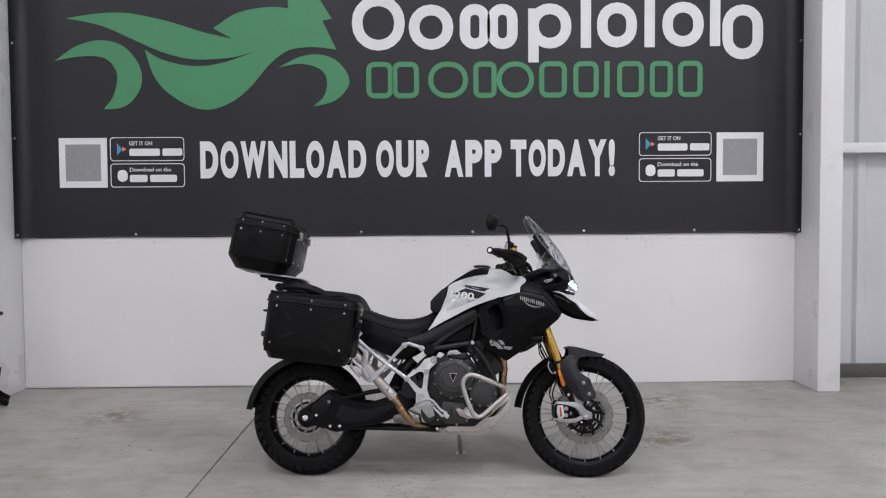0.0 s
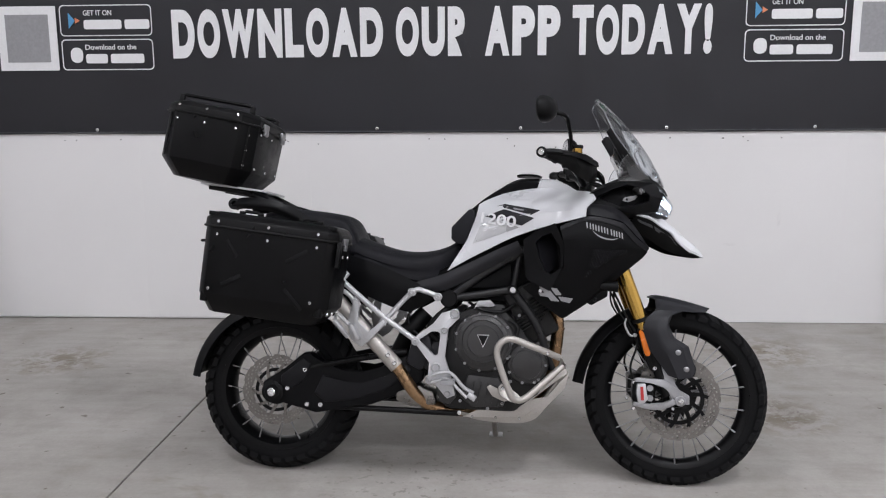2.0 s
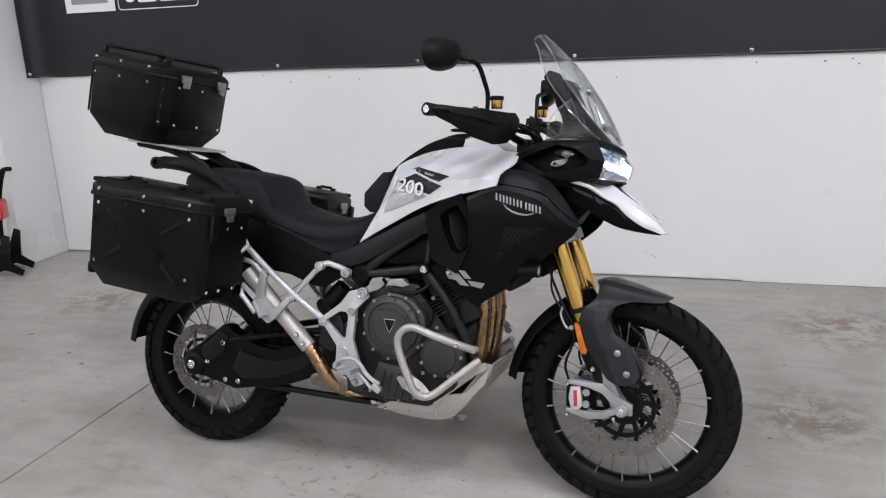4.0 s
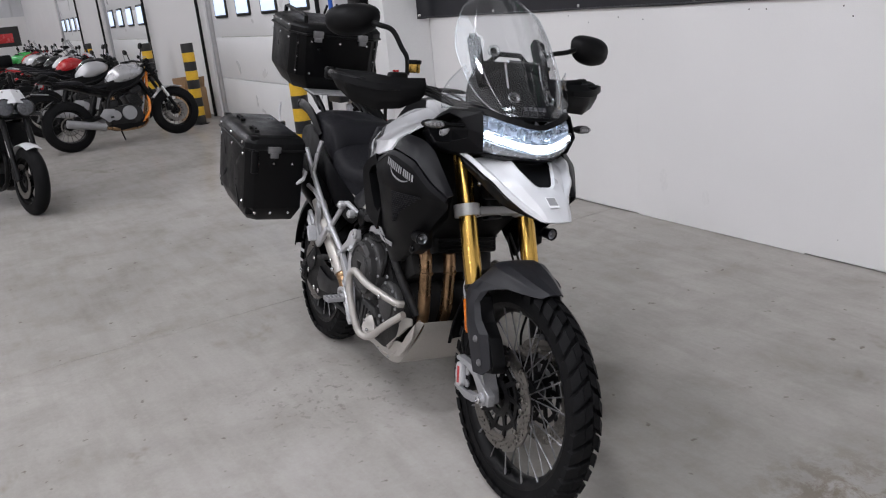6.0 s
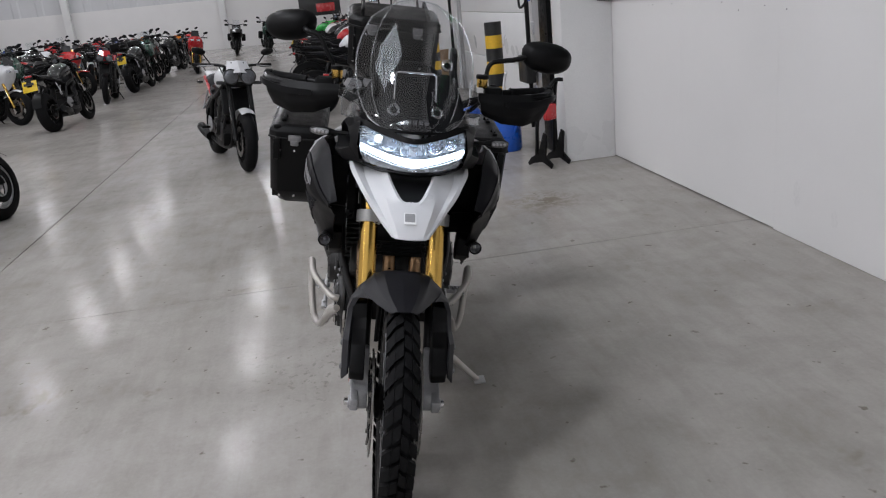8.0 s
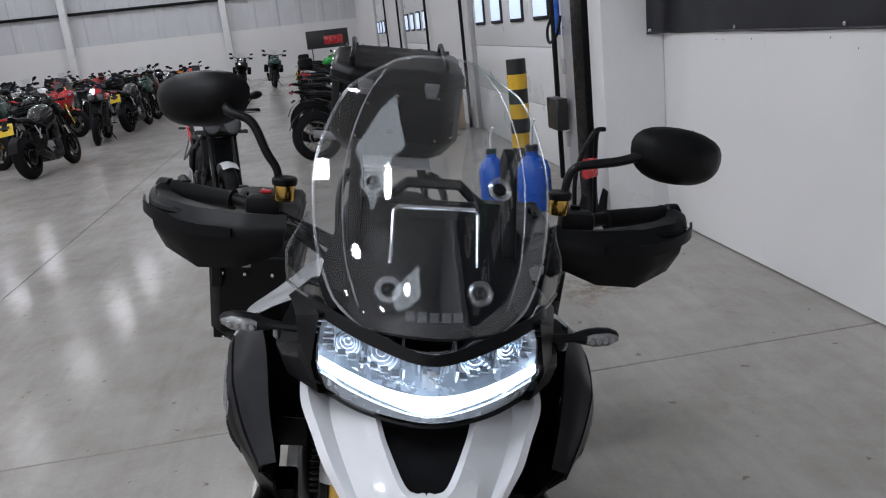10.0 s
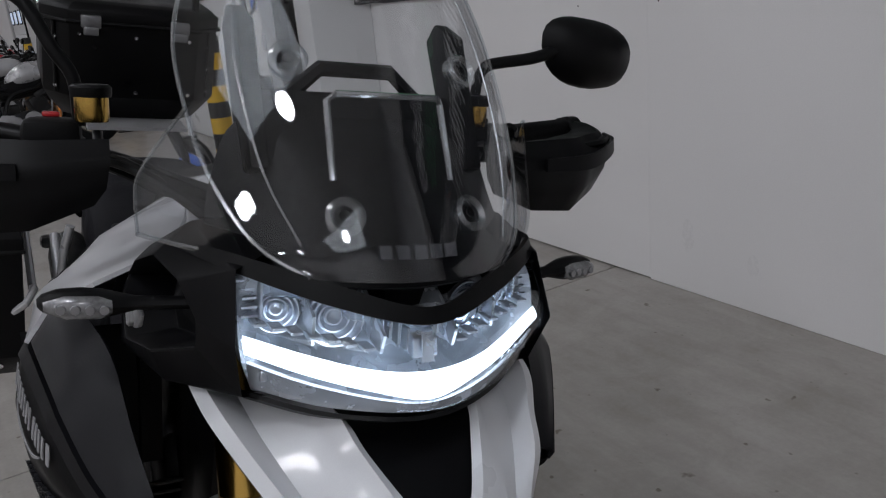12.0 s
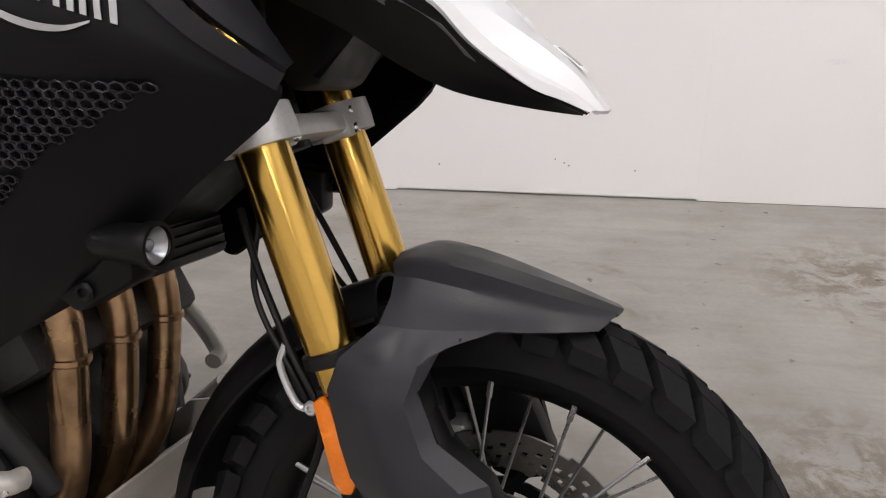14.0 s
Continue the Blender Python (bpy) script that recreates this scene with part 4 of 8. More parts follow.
# front mudguard: a creased crown that runs down on both sides into the fork guards
rows = [
    [(0.672, 0.0, 0.730), (0.705, 0.0, 0.737), (0.765, 0.0, 0.729), (0.840, 0.0, 0.711), (0.912, 0.0, 0.690)],
    [(0.680, -0.050, 0.730), (0.710, -0.054, 0.736), (0.768, -0.050, 0.727), (0.840, -0.038, 0.708), (0.908, -0.018, 0.689)],
    [(0.692, -0.082, 0.724), (0.718, -0.083, 0.724), (0.772, -0.072, 0.713), (0.840, -0.052, 0.697), (0.902, -0.025, 0.685)],
    [(0.694, -0.098, 0.708), (0.724, -0.096, 0.706), (0.776, -0.080, 0.699), (0.840, -0.058, 0.688), (0.898, -0.031, 0.681)],
    [(0.690, -0.124, 0.684), (0.732, -0.118, 0.682), (0.780, -0.097, 0.681), (0.838, -0.068, 0.677), (0.890, -0.038, 0.675)],
]
guard = add("front_mudguard", surf(new_bm(), rows, 25, 0, 0.004, True, core=(0.0, 0.35), hard=1), SATIN, "graphite front mudguard with moulded fork guards", angle=24)
arm_rows = [
    [(0.690, -0.1225, 0.686), (0.722, -0.1205, 0.684), (0.758, -0.110, 0.683), (0.800, -0.091, 0.682)],
    [(0.654, -0.134, 0.652), (0.700, -0.146, 0.653), (0.736, -0.142, 0.657), (0.752, -0.124, 0.668)],
    [(0.642, -0.134, 0.618), (0.690, -0.156, 0.616), (0.726, -0.154, 0.622), (0.736, -0.140, 0.630)],
    [(0.656, -0.136, 0.565), (0.708, -0.160, 0.566), (0.746, -0.158, 0.574), (0.756, -0.144, 0.584)],
    [(0.668, -0.138, 0.532), (0.724, -0.166, 0.534), (0.784, -0.164, 0.548), (0.808, -0.148, 0.552)],
    [(0.736, -0.138, 0.440), (0.770, -0.166, 0.431), (0.818, -0.164, 0.437), (0.836, -0.148, 0.462)],
]
for s in (RIGHT, LEFT):
    bm = prism(new_bm(), [(0.690, 0.655), (0.680, 0.622), (0.764, 0.437), (0.791, 0.428), (0.835, 0.440), (0.842, 0.466), (0.806, 0.540), (0.758, 0.572), (0.744, 0.600), (0.734, 0.645)], 0.098 * s, 0.142 * s, 0.005, 0.03)
    add("guard_inner", bm, PLASTIC, "black inner half of the fork guard", guard, 30)
    add("fork_guard", surf(new_bm(), mrows(arm_rows, s), 0, 0, 0.005, core=(0.0, 0.56), hard=2), SATIN, "graphite fork guard", guard, 30)
    bm = new_bm()
    for p in ((0.768, 0.165, 0.530), (0.798, 0.165, 0.468)):
        lathe(bm, [(0.0105, -0.002), (0.0105, 0.001), (0.0085, 0.002), (0.0085, 0.004), (0.004, 0.006), (0, 0.006)], (p[0], p[1] * s, p[2]), (0, s, 0), 14, closed=False)
    pieces("guard_bolt", bm, SPOKE, guard)
rear = []
for a in range(7):
    th = radians(-20 - a * 10.6)
    r = 0.374 + 0.003 * a
    rear.append([(FX + (r - 0.03 * (abs(v) > 1)) * math.sin(th), 0.030 * v, FZ + (r - 0.03 * (abs(v) > 1)) * math.cos(th)) for v in (-2, -1.6, -0.8, 0.8, 1.6, 2)])
add("mudguard_tail", surf(new_bm(), rear, 17, 19, 0.004), PLASTIC, "black rear half of the front mudguard", guard)

# beak under the headlamp
beak = [
    [(0.655, -0.072, 1.038), (0.714, -0.061, 1.030), (0.742, -0.051, 1.010), (0.787, -0.028, 0.978), (0.795, -0.013, 0.971), (0.797, 0.0, 0.969), (0.842, 0.0, 0.9375), (0.886, 0.0, 0.889)],
    [(0.640, -0.082, 1.048), (0.708, -0.070, 1.039), (0.742, -0.060, 1.016), (0.790, -0.038, 0.981), (0.803, -0.022, 0.968), (0.809, -0.014, 0.962), (0.845, -0.015, 0.936), (0.885, -0.016, 0.889)],
    [(0.640, -0.096, 1.036), (0.690, -0.088, 1.028), (0.735, -0.079, 1.001), (0.775, -0.070, 0.977), (0.805, -0.062, 0.958), (0.828, -0.055, 0.942), (0.856, -0.044, 0.920), (0.882, -0.033, 0.889)],
    [(0.622, -0.135, 1.030), (0.680, -0.128, 1.012), (0.725, -0.112, 0.985), (0.762, -0.094, 0.958), (0.795, -0.078, 0.937), (0.825, -0.065, 0.921), (0.853, -0.052, 0.906), (0.878, -0.041, 0.889)],
    [(0.608, -0.168, 1.050), (0.664, -0.160, 1.034), (0.706, -0.142, 1.007), (0.745, -0.125, 0.985), (0.775, -0.103, 0.953), (0.815, -0.079, 0.921), (0.848, -0.062, 0.906), (0.874, -0.047, 0.890)],
    [(0.600, -0.178, 1.045), (0.660, -0.172, 1.028), (0.702, -0.153, 1.000), (0.740, -0.136, 0.978), (0.768, -0.111, 0.946), (0.815, -0.078, 0.910), (0.845, -0.063, 0.898), (0.868, -0.051, 0.888)],
]
nose = add("beak", surf(new_bm(), beak, 43, 0, 0.005, True, hard=1), WHITEPAINT, "pearl white beak below the headlamp", angle=24)
skirt = [
    [(p[0] - 0.002, p[1] + 0.003, p[2] - 0.003) for p in beak[5]],
    [(0.592, -0.154, 1.010), (0.655, -0.147, 0.990), (0.700, -0.130, 0.962), (0.738, -0.113, 0.938), (0.768, -0.093, 0.921), (0.812, -0.068, 0.900), (0.842, -0.054, 0.892), (0.863, -0.042, 0.886)],
    [(0.590, -0.128, 0.985), (0.650, -0.119, 0.957), (0.700, -0.103, 0.926), (0.738, -0.088, 0.907), (0.768, -0.072, 0.898), (0.812, -0.055, 0.890), (0.842, -0.044, 0.886), (0.861, -0.034, 0.884)],
]
add("beak_skirt", surf(new_bm(), skirt, 29, 11, 0.004, True), PLASTIC, "black underside of the beak", nose)
hull = samples_of(skirt)
bm = new_bm()
for quad in (((0.612, 1.026), (0.668, 1.003), (0.672, 0.992), (0.618, 1.015)), ((0.676, 1.000), (0.744, 0.960), (0.770, 0.930), (0.682, 0.984))):
    a, b, c, d = (on_sheet(hull, x, z, 0.002) for x, z in quad)
    surf(bm, [[a.lerp(b, k / 6) for k in range(7)], [d.lerp(c, k / 6) for k in range(7)]], 7, 4, 0.0015, True, hard=1)
pieces("beak_stripe", bm, DULLGREY, nose, "grey stripe along the beak")
bm = surf(new_bm(), [[(0.66, y, 1.022), (0.715, y * 0.9, 1.016), (0.760, y * 0.72, 0.986), (0.806, y * 0.5, 0.955)] for y in (-0.075, -0.03, 0.03, 0.075)], 13, 9, 0.004)
add("beak_recess", bm, SATINBLACK, "black recess in the beak", nose)
bm = new_bm()
box(bm, (0.8445, -0.003, 0.9370), (0.040, 0.034, 0.0014), 0.0004, Matrix.Rotation(radians(37), 3, "Y"), 1)
add("sticker", bm, INKWHITE, "blank white sticker on the beak", nose)
bm = box(new_bm(), (0.8432, -0.003, 0.9394), (0.028, 0.028, 0.0012), 0.0003, Matrix.Rotation(radians(37), 3, "Y"), 1)
add("sticker_print", bm, INKGREY, "plain grey printed square", nose)
bm = new_bm()
prism(bm, [(0.545, 1.03), (0.62, 1.03), (0.68, 0.985), (0.63, 0.955), (0.605, 0.905), (0.575, 0.897), (0.545, 0.93)], -0.066, 0.066, 0.01)
add("beak_bracket", bm, PLASTIC, "", nose)
bm = new_bm()
for s in (RIGHT, LEFT):
    bolt(bm, (0.556, 0.068 * s, 0.945), 0.009, (0, s, 0))
pieces("beak_bolt", bm, POLISHED, nose)

# headlamp
shell = [
    [(0.600, -0.175, 1.172), (0.665, -0.150, 1.176), (0.712, -0.080, 1.158), (0.742, 0.0, 1.140), (0.712, 0.080, 1.158), (0.665, 0.150, 1.176), (0.600, 0.175, 1.172)],
    [(0.600, -0.180, 1.165), (0.668, -0.154, 1.162), (0.720, -0.080, 1.140), (0.748, 0.0, 1.126), (0.720, 0.080, 1.140), (0.668, 0.154, 1.162), (0.600, 0.180, 1.165)],
]
lamp = add("headlamp", surf(new_bm(), shell, 49, 7, 0.006), PLASTIC, "wide lit headlamp with a white running-light strip")
bowl = [
    [(0.660, -0.146, 1.160), (0.700, -0.080, 1.140), (0.724, 0.0, 1.124), (0.700, 0.080, 1.140), (0.660, 0.146, 1.160)],
    [(0.676, -0.150, 1.132), (0.640, -0.100, 1.118), (0.660, 0.0, 1.105), (0.640, 0.100, 1.118), (0.676, 0.150, 1.132)],
    [(0.682, -0.148, 1.090), (0.655, -0.095, 1.078), (0.680, 0.0, 1.070), (0.655, 0.095, 1.078), (0.682, 0.148, 1.090)],
    [(0.668, -0.134, 1.052), (0.715, -0.080, 1.050), (0.745, 0.0, 1.048), (0.715, 0.080, 1.050), (0.668, 0.134, 1.052)],
]
add("reflector_bowl", surf(new_bm(), bowl, 33, 17, 0.004), REFLECTOR, "chrome reflector", lamp)
bm, ribs, fins = new_bm(), new_bm(), new_bm()
for s in (RIGHT, LEFT):
    for y, x, r in ((0.066, 0.686, 0.027), (0.112, 0.664, 0.021)):
        rings = []
        for k in range(4):
            q = 1 - 0.22 * k
            rings += [(r * q, -0.0025 * k), (r * (q - 0.05), 0.0035 - 0.0025 * k), (r * (q - 0.10), 0.0035 - 0.0025 * k)]
        lathe(bm, rings + [(0, -0.014)], (x, y * s, 1.117 + 0.10 * (y - 0.06)), (1, 0.25 * s, 0), 22, closed=False)
    # ribbed grille at the outer top corner, upright dividers and a stepped shelf over the light strip
    for k in range(5):
        box(ribs, (0.668 - 0.002 * k, (0.140 + 0.0015 * k) * s, 1.122 + 0.0075 * k), (0.012, 0.020 + 0.002 * k, 0.0028), 0.0006, seg=1)
    box(ribs, (0.672, 0.129 * s, 1.136), (0.010, 0.003, 0.040), 0.0008, seg=1)
    prism(fins, [(0.672, 1.146), (0.728, 1.112), (0.722, 1.094), (0.655, 1.112)], 0.034 * s, 0.037 * s)
    prism(fins, [(0.655, 1.152), (0.702, 1.126), (0.700, 1.100), (0.645, 1.112)], 0.089 * s, 0.092 * s)
    for k in range(4):
        box(fins, (0.720 - 0.006 * k, (0.012 + 0.006 * k) * s, 1.106 + 0.004 * k), (0.012, 0.0025, 0.020), 0, seg=1)
    for k in range(7):
        box(fins, (0.712 - 0.0055 * k, (0.046 + 0.0145 * k) * s, 1.0985 + 0.0033 * k), (0.020, 0.011, 0.003), 0.0006, seg=1)
pieces("lamp_projector", bm, CHROME, lamp, "ringed lamp reflector")
pieces("lamp_rib", ribs, CHROME, lamp)
pieces("lamp_fin", fins, REFLECTOR, lamp)
bm = prism(new_bm(), [(0.722, 1.116), (0.735, 1.110), (0.738, 1.092), (0.724, 1.094)], -0.012, 0.012, 0.002)
add("lamp_divider", bm, CHROME, "", lamp)
bm = prism(new_bm(), [(0.738, 1.116), (0.742, 1.108), (0.743, 1.090)], -0.006, 0.006)
add("lamp_emblem", bm, CHROME, "plain metal emblem", lamp)
strip = [
    [(0.688, -0.148, 1.111), (0.716, -0.100, 1.098), (0.738, -0.050, 1.087), (0.746, 0.0, 1.083), (0.738, 0.050, 1.087), (0.716, 0.100, 1.098), (0.688, 0.148, 1.111)],
    [(0.694, -0.149, 1.102), (0.722, -0.100, 1.089), (0.746, -0.050, 1.078), (0.758, 0.0, 1.071), (0.746, 0.050, 1.078), (0.722, 0.100, 1.089), (0.694, 0.149, 1.102)],
    [(0.688, -0.146, 1.094), (0.717, -0.100, 1.080), (0.740, -0.050, 1.068), (0.752, 0.0, 1.059), (0.740, 0.050, 1.068), (0.717, 0.100, 1.080), (0.688, 0.146, 1.094)],
]
add("running_light", surf(new_bm(), strip, 37, 7, 0.004), DRL, "glowing white running-light strip", lamp)
low = [
    [(0.690, -0.144, 1.089), (0.718, -0.100, 1.075), (0.743, -0.045, 1.063), (0.750, 0.0, 1.057), (0.743, 0.045, 1.063), (0.718, 0.100, 1.075), (0.690, 0.144, 1.089)],
    [(0.676, -0.136, 1.060), (0.712, -0.090, 1.052), (0.740, -0.040, 1.050), (0.748, 0.0, 1.049), (0.740, 0.040, 1.050), (0.712, 0.090, 1.052), (0.676, 0.136, 1.060)],
]
add("lower_lens", surf(new_bm(), low, 25, 5, 0.003), REFLECTOR, "", lamp)
bm = new_bm()
for s in (RIGHT, LEFT):
    for k in range(4):
        box(bm, (0.6965 + 0.004 * k, (0.132 - 0.010 * k) * s, 1.0765 - 0.003 * k), (0.005, 0.006, 0.010), 0.001, seg=1)
pieces("lamp_led", bm, CHROME, lamp)
bm = surf(new_bm(), [[(p[0] + 0.001, p[1] * 1.01, p[2] - 0.006) for p in low[1]], [(p[0] - 0.02, p[1], p[2] - 0.016) for p in low[1]]], 25, 5, 0.004)
add("lamp_chin", bm, PLASTIC, "", lamp)
outer = [
    [(0.664, -0.152, 1.162), (0.716, -0.080, 1.141), (0.744, 0.0, 1.125), (0.716, 0.080, 1.141), (0.664, 0.152, 1.162)],
    [(0.700, -0.152, 1.110), (0.742, -0.080, 1.098), (0.768, 0.0, 1.088), (0.742, 0.080, 1.098), (0.700, 0.152, 1.110)],
    [(0.690, -0.142, 1.068), (0.735, -0.080, 1.058), (0.760, 0.0, 1.052), (0.735, 0.080, 1.058), (0.690, 0.142, 1.068)],
]
ob = add("lamp_lens", surf(new_bm(), outer, 33, 13, 0.002), LENS, "clear headlamp lens", lamp)
ob.visible_shadow = False

# fairing sides between headlamp and tank
for s in (RIGHT, LEFT):
    o = [(0.395, -0.178, 1.106), (0.490, -0.188, 1.145), (0.578, -0.168, 1.187), (0.673, -0.155, 1.166), (0.705, -0.158, 1.105), (0.684, -0.151, 1.056), (0.600, -0.196, 1.043), (0.520, -0.222, 1.055), (0.412, -0.205, 1.082)]
    i = [(0.455, -0.206, 1.106), (0.512, -0.208, 1.134), (0.566, -0.200, 1.153), (0.618, -0.188, 1.142), (0.655, -0.180, 1.116), (0.652, -0.180, 1.092), (0.595, -0.207, 1.072), (0.540, -0.221, 1.066), (0.488, -0.216, 1.090)]
    f = [(c[0] * 0.86 + 0.56 * 0.14, c[1] + 0.050, c[2] * 0.86 + 1.11 * 0.14) for c in i]
    lid = [(0.40, -0.14, 1.10), (0.49, -0.14, 1.160), (0.565, -0.12, 1.192), (0.66, -0.12, 1.174)]
    floor_edge = [(0.67, -0.12, 1.046), (0.59, -0.15, 1.030), (0.50, -0.18, 1.030), (0.42, -0.18, 1.040)]
    bm = new_bm()
    o, i, f, lid, floor_edge = ([bm.verts.new(q) for q in mir(loop, s)] for loop in (o, i, f, lid, floor_edge))
    for a, b in ((o, i), (i, f)):
        for k in range(9):
            bm.faces.new((a[k], a[(k + 1) % 9], b[(k + 1) % 9], b[k]))
    ridge = bm.verts.new(mir([(0.56, -0.180, 1.106)], s)[0])
    for k in range(9):
        bm.faces.new((f[k], f[(k + 1) % 9], ridge))
    for k in range(3):
        bm.faces.new((o[k], lid[k], lid[k + 1], o[k + 1])), bm.faces.new((o[5 + k], floor_edge[k], floor_edge[k + 1], o[6 + k]))
    bm.faces.new((o[0], o[8], floor_edge[3], lid[0]))
    bmesh.ops.recalc_face_normals(bm, faces=bm.faces)
    bmesh.ops.bevel(bm, geom=[e for e in bm.edges if len(e.link_faces) == 2], offset=0.0028, segments=2, profile=0.5, affect="EDGES")
    cowl = add("fairing_side", bm, SATINBLACK, "black faceted fairing side panel", angle=24)
    add("fairing_core", prism(new_bm(), [(0.42, 1.05), (0.45, 1.11), (0.55, 1.16), (0.595, 1.155), (0.600, 1.06), (0.58, 1.05)], 0.07 * s, 0.135 * s), PLASTIC, "", cowl)
    bm = prism(new_bm(), [(0.550, 1.091), (0.558, 1.103), (0.578, 1.105), (0.600, 1.112), (0.606, 1.108), (0.594, 1.094), (0.570, 1.085)], 0.212 * s, 0.217 * s, 0.002)
    lathe(bm, [(0.0045, 0), (0.0085, 0), (0.0085, 0.005), (0.0070, 0.006), (0.0045, 0.005)], (0.566, 0.216 * s, 1.095), (0, s, 0), 18)
    add("indicator_bracket", bm, FOOTALU, "bright cast indicator bracket", cowl)
    add("bracket_bush", disc(new_bm(), (0.566, 0.215 * s, 1.095), 0.0045, 0.004, (0, s, 0), 12), CABLE, "", cowl)
    # indicator on a stalk
    bm = skin(new_bm(), [[(0.606 + r * math.cos(a) - 0.25 * w, s * (0.232 + w), 1.122 + r * 0.70 * math.sin(a)) for a in [2 * math.pi * k / 12 for k in range(12)]] for w, r in ((-0.055, 0.008), (-0.012, 0.009), (0.0, 0.013), (0.012, 0.017), (0.030, 0.019), (0.048, 0.017), (0.060, 0.011), (0.064, 0.005))])
    ind = add("indicator", bm, PLASTIC, "clear-lensed indicator")
    bm = skin(new_bm(), [[(0.610 + x + r * 0.4 * math.cos(a) - 0.25 * w, s * (0.232 + w), 1.122 + r * 0.60 * math.sin(a)) for a in [2 * math.pi * k / 12 for k in range(12)]] for w, r, x in ((0.008, 0.010, 0.009), (0.018, 0.017, 0.011), (0.044, 0.017, 0.0105), (0.060, 0.007, 0.008))])
    add("indicator_lens", bm, INDICATORLENS, "", ind)
    bm = new_bm()
    for k in range(4):
        disc(bm, (0.6225 - 0.003 * k, s * (0.246 + 0.011 * k), 1.122), 0.0042, 0.0035, (1, 0.25 * s, 0), 10)
    pieces("indicator_led", bm, SPOKE, ind)

# screen, deflectors and cockpit
half = [(1.160, 0.734, 0.096), (1.185, 0.725, 0.134), (1.235, 0.700, 0.160), (1.290, 0.668, 0.171), (1.345, 0.630, 0.173), (1.400, 0.588, 0.159), (1.450, 0.542, 0.134), (1.490, 0.500, 0.104), (1.508, 0.476, 0.074)]
rows = []
for z, x, w in half:
    rows.append([(x - 0.58 * (w * u) ** 2 / 0.17, w * u, z - 0.016 * abs(u) ** 3 * (z > 1.48)) for u in (-1, -0.75, -0.4, 0, 0.4, 0.75, 1)])
screen = add("windscreen", surf(new_bm(), rows, 33, 41, 0.004), SCREEN, "tall clear touring windscreen")
screen.visible_shadow = False
bm = new_bm()
edge = [(r[0][0], r[0][1], r[0][2]) for r in rows] + [(p[0], p[1], p[2]) for p in rows[-1][1:-1]] + [(r[-1][0], r[-1][1], r[-1][2]) for r in reversed(rows)]
tube(bm, edge, 0.0022, 6, 90)
add("screen_edge", bm, SCREENEDGE, "", screen).visible_shadow = False
bm = new_bm()
for k in (1, 5):
    tube(bm, [Vector(r[k]) + Vector((0.002, 0, 0.001)) for r in rows[1:8]], 0.0013, 6, 40)
for fold in pieces("screen_fold", bm, SCREENEDGE, screen):
    fold.visible_shadow = False
bm, cap = new_bm(), new_bm()
for s in (RIGHT, LEFT):
    for x, y, z in ((0.676, 0.061, 1.208), (0.592, 0.088, 1.335)):
        lathe(bm, [(0.010, -0.004), (0.017, -0.004), (0.018, 0.006), (0.014, 0.009), (0.010, 0.005)], (x + 0.012, y * s, z), (0.82, 0.22 * s, 0.5), 22)
        lathe(cap, [(0.0095, -0.006), (0.0095, 0.004), (0.005, 0.006), (0, 0.003)], (x + 0.010, y * s, z), (0.82, 0.22 * s, 0.5), 16, closed=False)
pieces("screen_grommet", bm, SCREENEDGE, screen)
add("screen_bolts", cap, BLACKALU, "", screen)
# plain mark on the screen foot
bm = new_bm()
for k in range(5):
    box(bm, (0.7165 - abs(k - 2) * 0.0022, 0.016 * (k - 2), 1.182), (0.002, 0.011, 0.012), 0.0, Matrix.Rotation(radians(-28), 3, "Y"))
add("screen_mark", bm, DULLGREY, "plain grey bars", screen)
for s in (RIGHT, LEFT):
    rows = mrows([[(0.535, -0.207, 1.166), (0.600, -0.180, 1.169), (0.668, -0.142, 1.171)], [(0.538, -0.209, 1.195), (0.585, -0.188, 1.208), (0.655, -0.156, 1.202)], [(0.541, -0.207, 1.222), (0.562, -0.190, 1.258), (0.600, -0.176, 1.290)]], s)
    ob = add("wind_deflector", surf(new_bm(), rows, 13, 11, 0.003), SCREEN, "small clear wind deflector")
    ob.visible_shadow = False
    bm = new_bm()
    tube(bm, [rows[0][0], rows[0][1], rows[0][2]], 0.0025, 6, 12)
    tube(bm, [rows[0][0], rows[1][0], rows[2][0], rows[2][1], rows[2][2]], 0.0018, 6, 20)
    add("deflector_edge", bm, SCREENEDGE, "", ob).visible_shadow = False
rows = [[(0.715 - 0.5 * y * y / 0.13, y, 1.150) for y in (-0.16, -0.08, 0, 0.08, 0.16)], [(0.672 - 0.5 * y * y / 0.13, y, 1.200) for y in (-0.155, -0.08, 0, 0.08, 0.155)], [(0.618 - 0.4 * y * y / 0.13, y, 1.262) for y in (-0.135, -0.07, 0, 0.07, 0.135)], [(0.585 - 0.3 * y * y / 0.13, y, 1.285) for y in (-0.11, -0.06, 0, 0.06, 0.11)]]
inner = add("inner_cowl", surf(new_bm(), rows, 21, 19, 0.004), SATINBLACK, "black inner cowl behind the screen")
bm = new_bm()
box(bm, (0.568, 0, 1.262), (0.040, 0.210, 0.090), 0.008, Matrix.Rotation(radians(-29), 3, "Y"))
add("instrument_panel", bm, PLASTIC, "dark instrument display", inner)
add("display_glass", box(new_bm(), (0.549, 0, 1.252), (0.004, 0.165, 0.075), 0.002, Matrix.Rotation(radians(-29), 3, "Y")), SMOKED, "", inner)
bm = new_bm()
for s in (RIGHT, LEFT):
    prism(bm, [(0.575, 1.225), (0.612, 1.240), (0.552, 1.372), (0.515, 1.385), (0.497, 1.365), (0.535, 1.300)], 0.104 * s, 0.122 * s, 0.004)
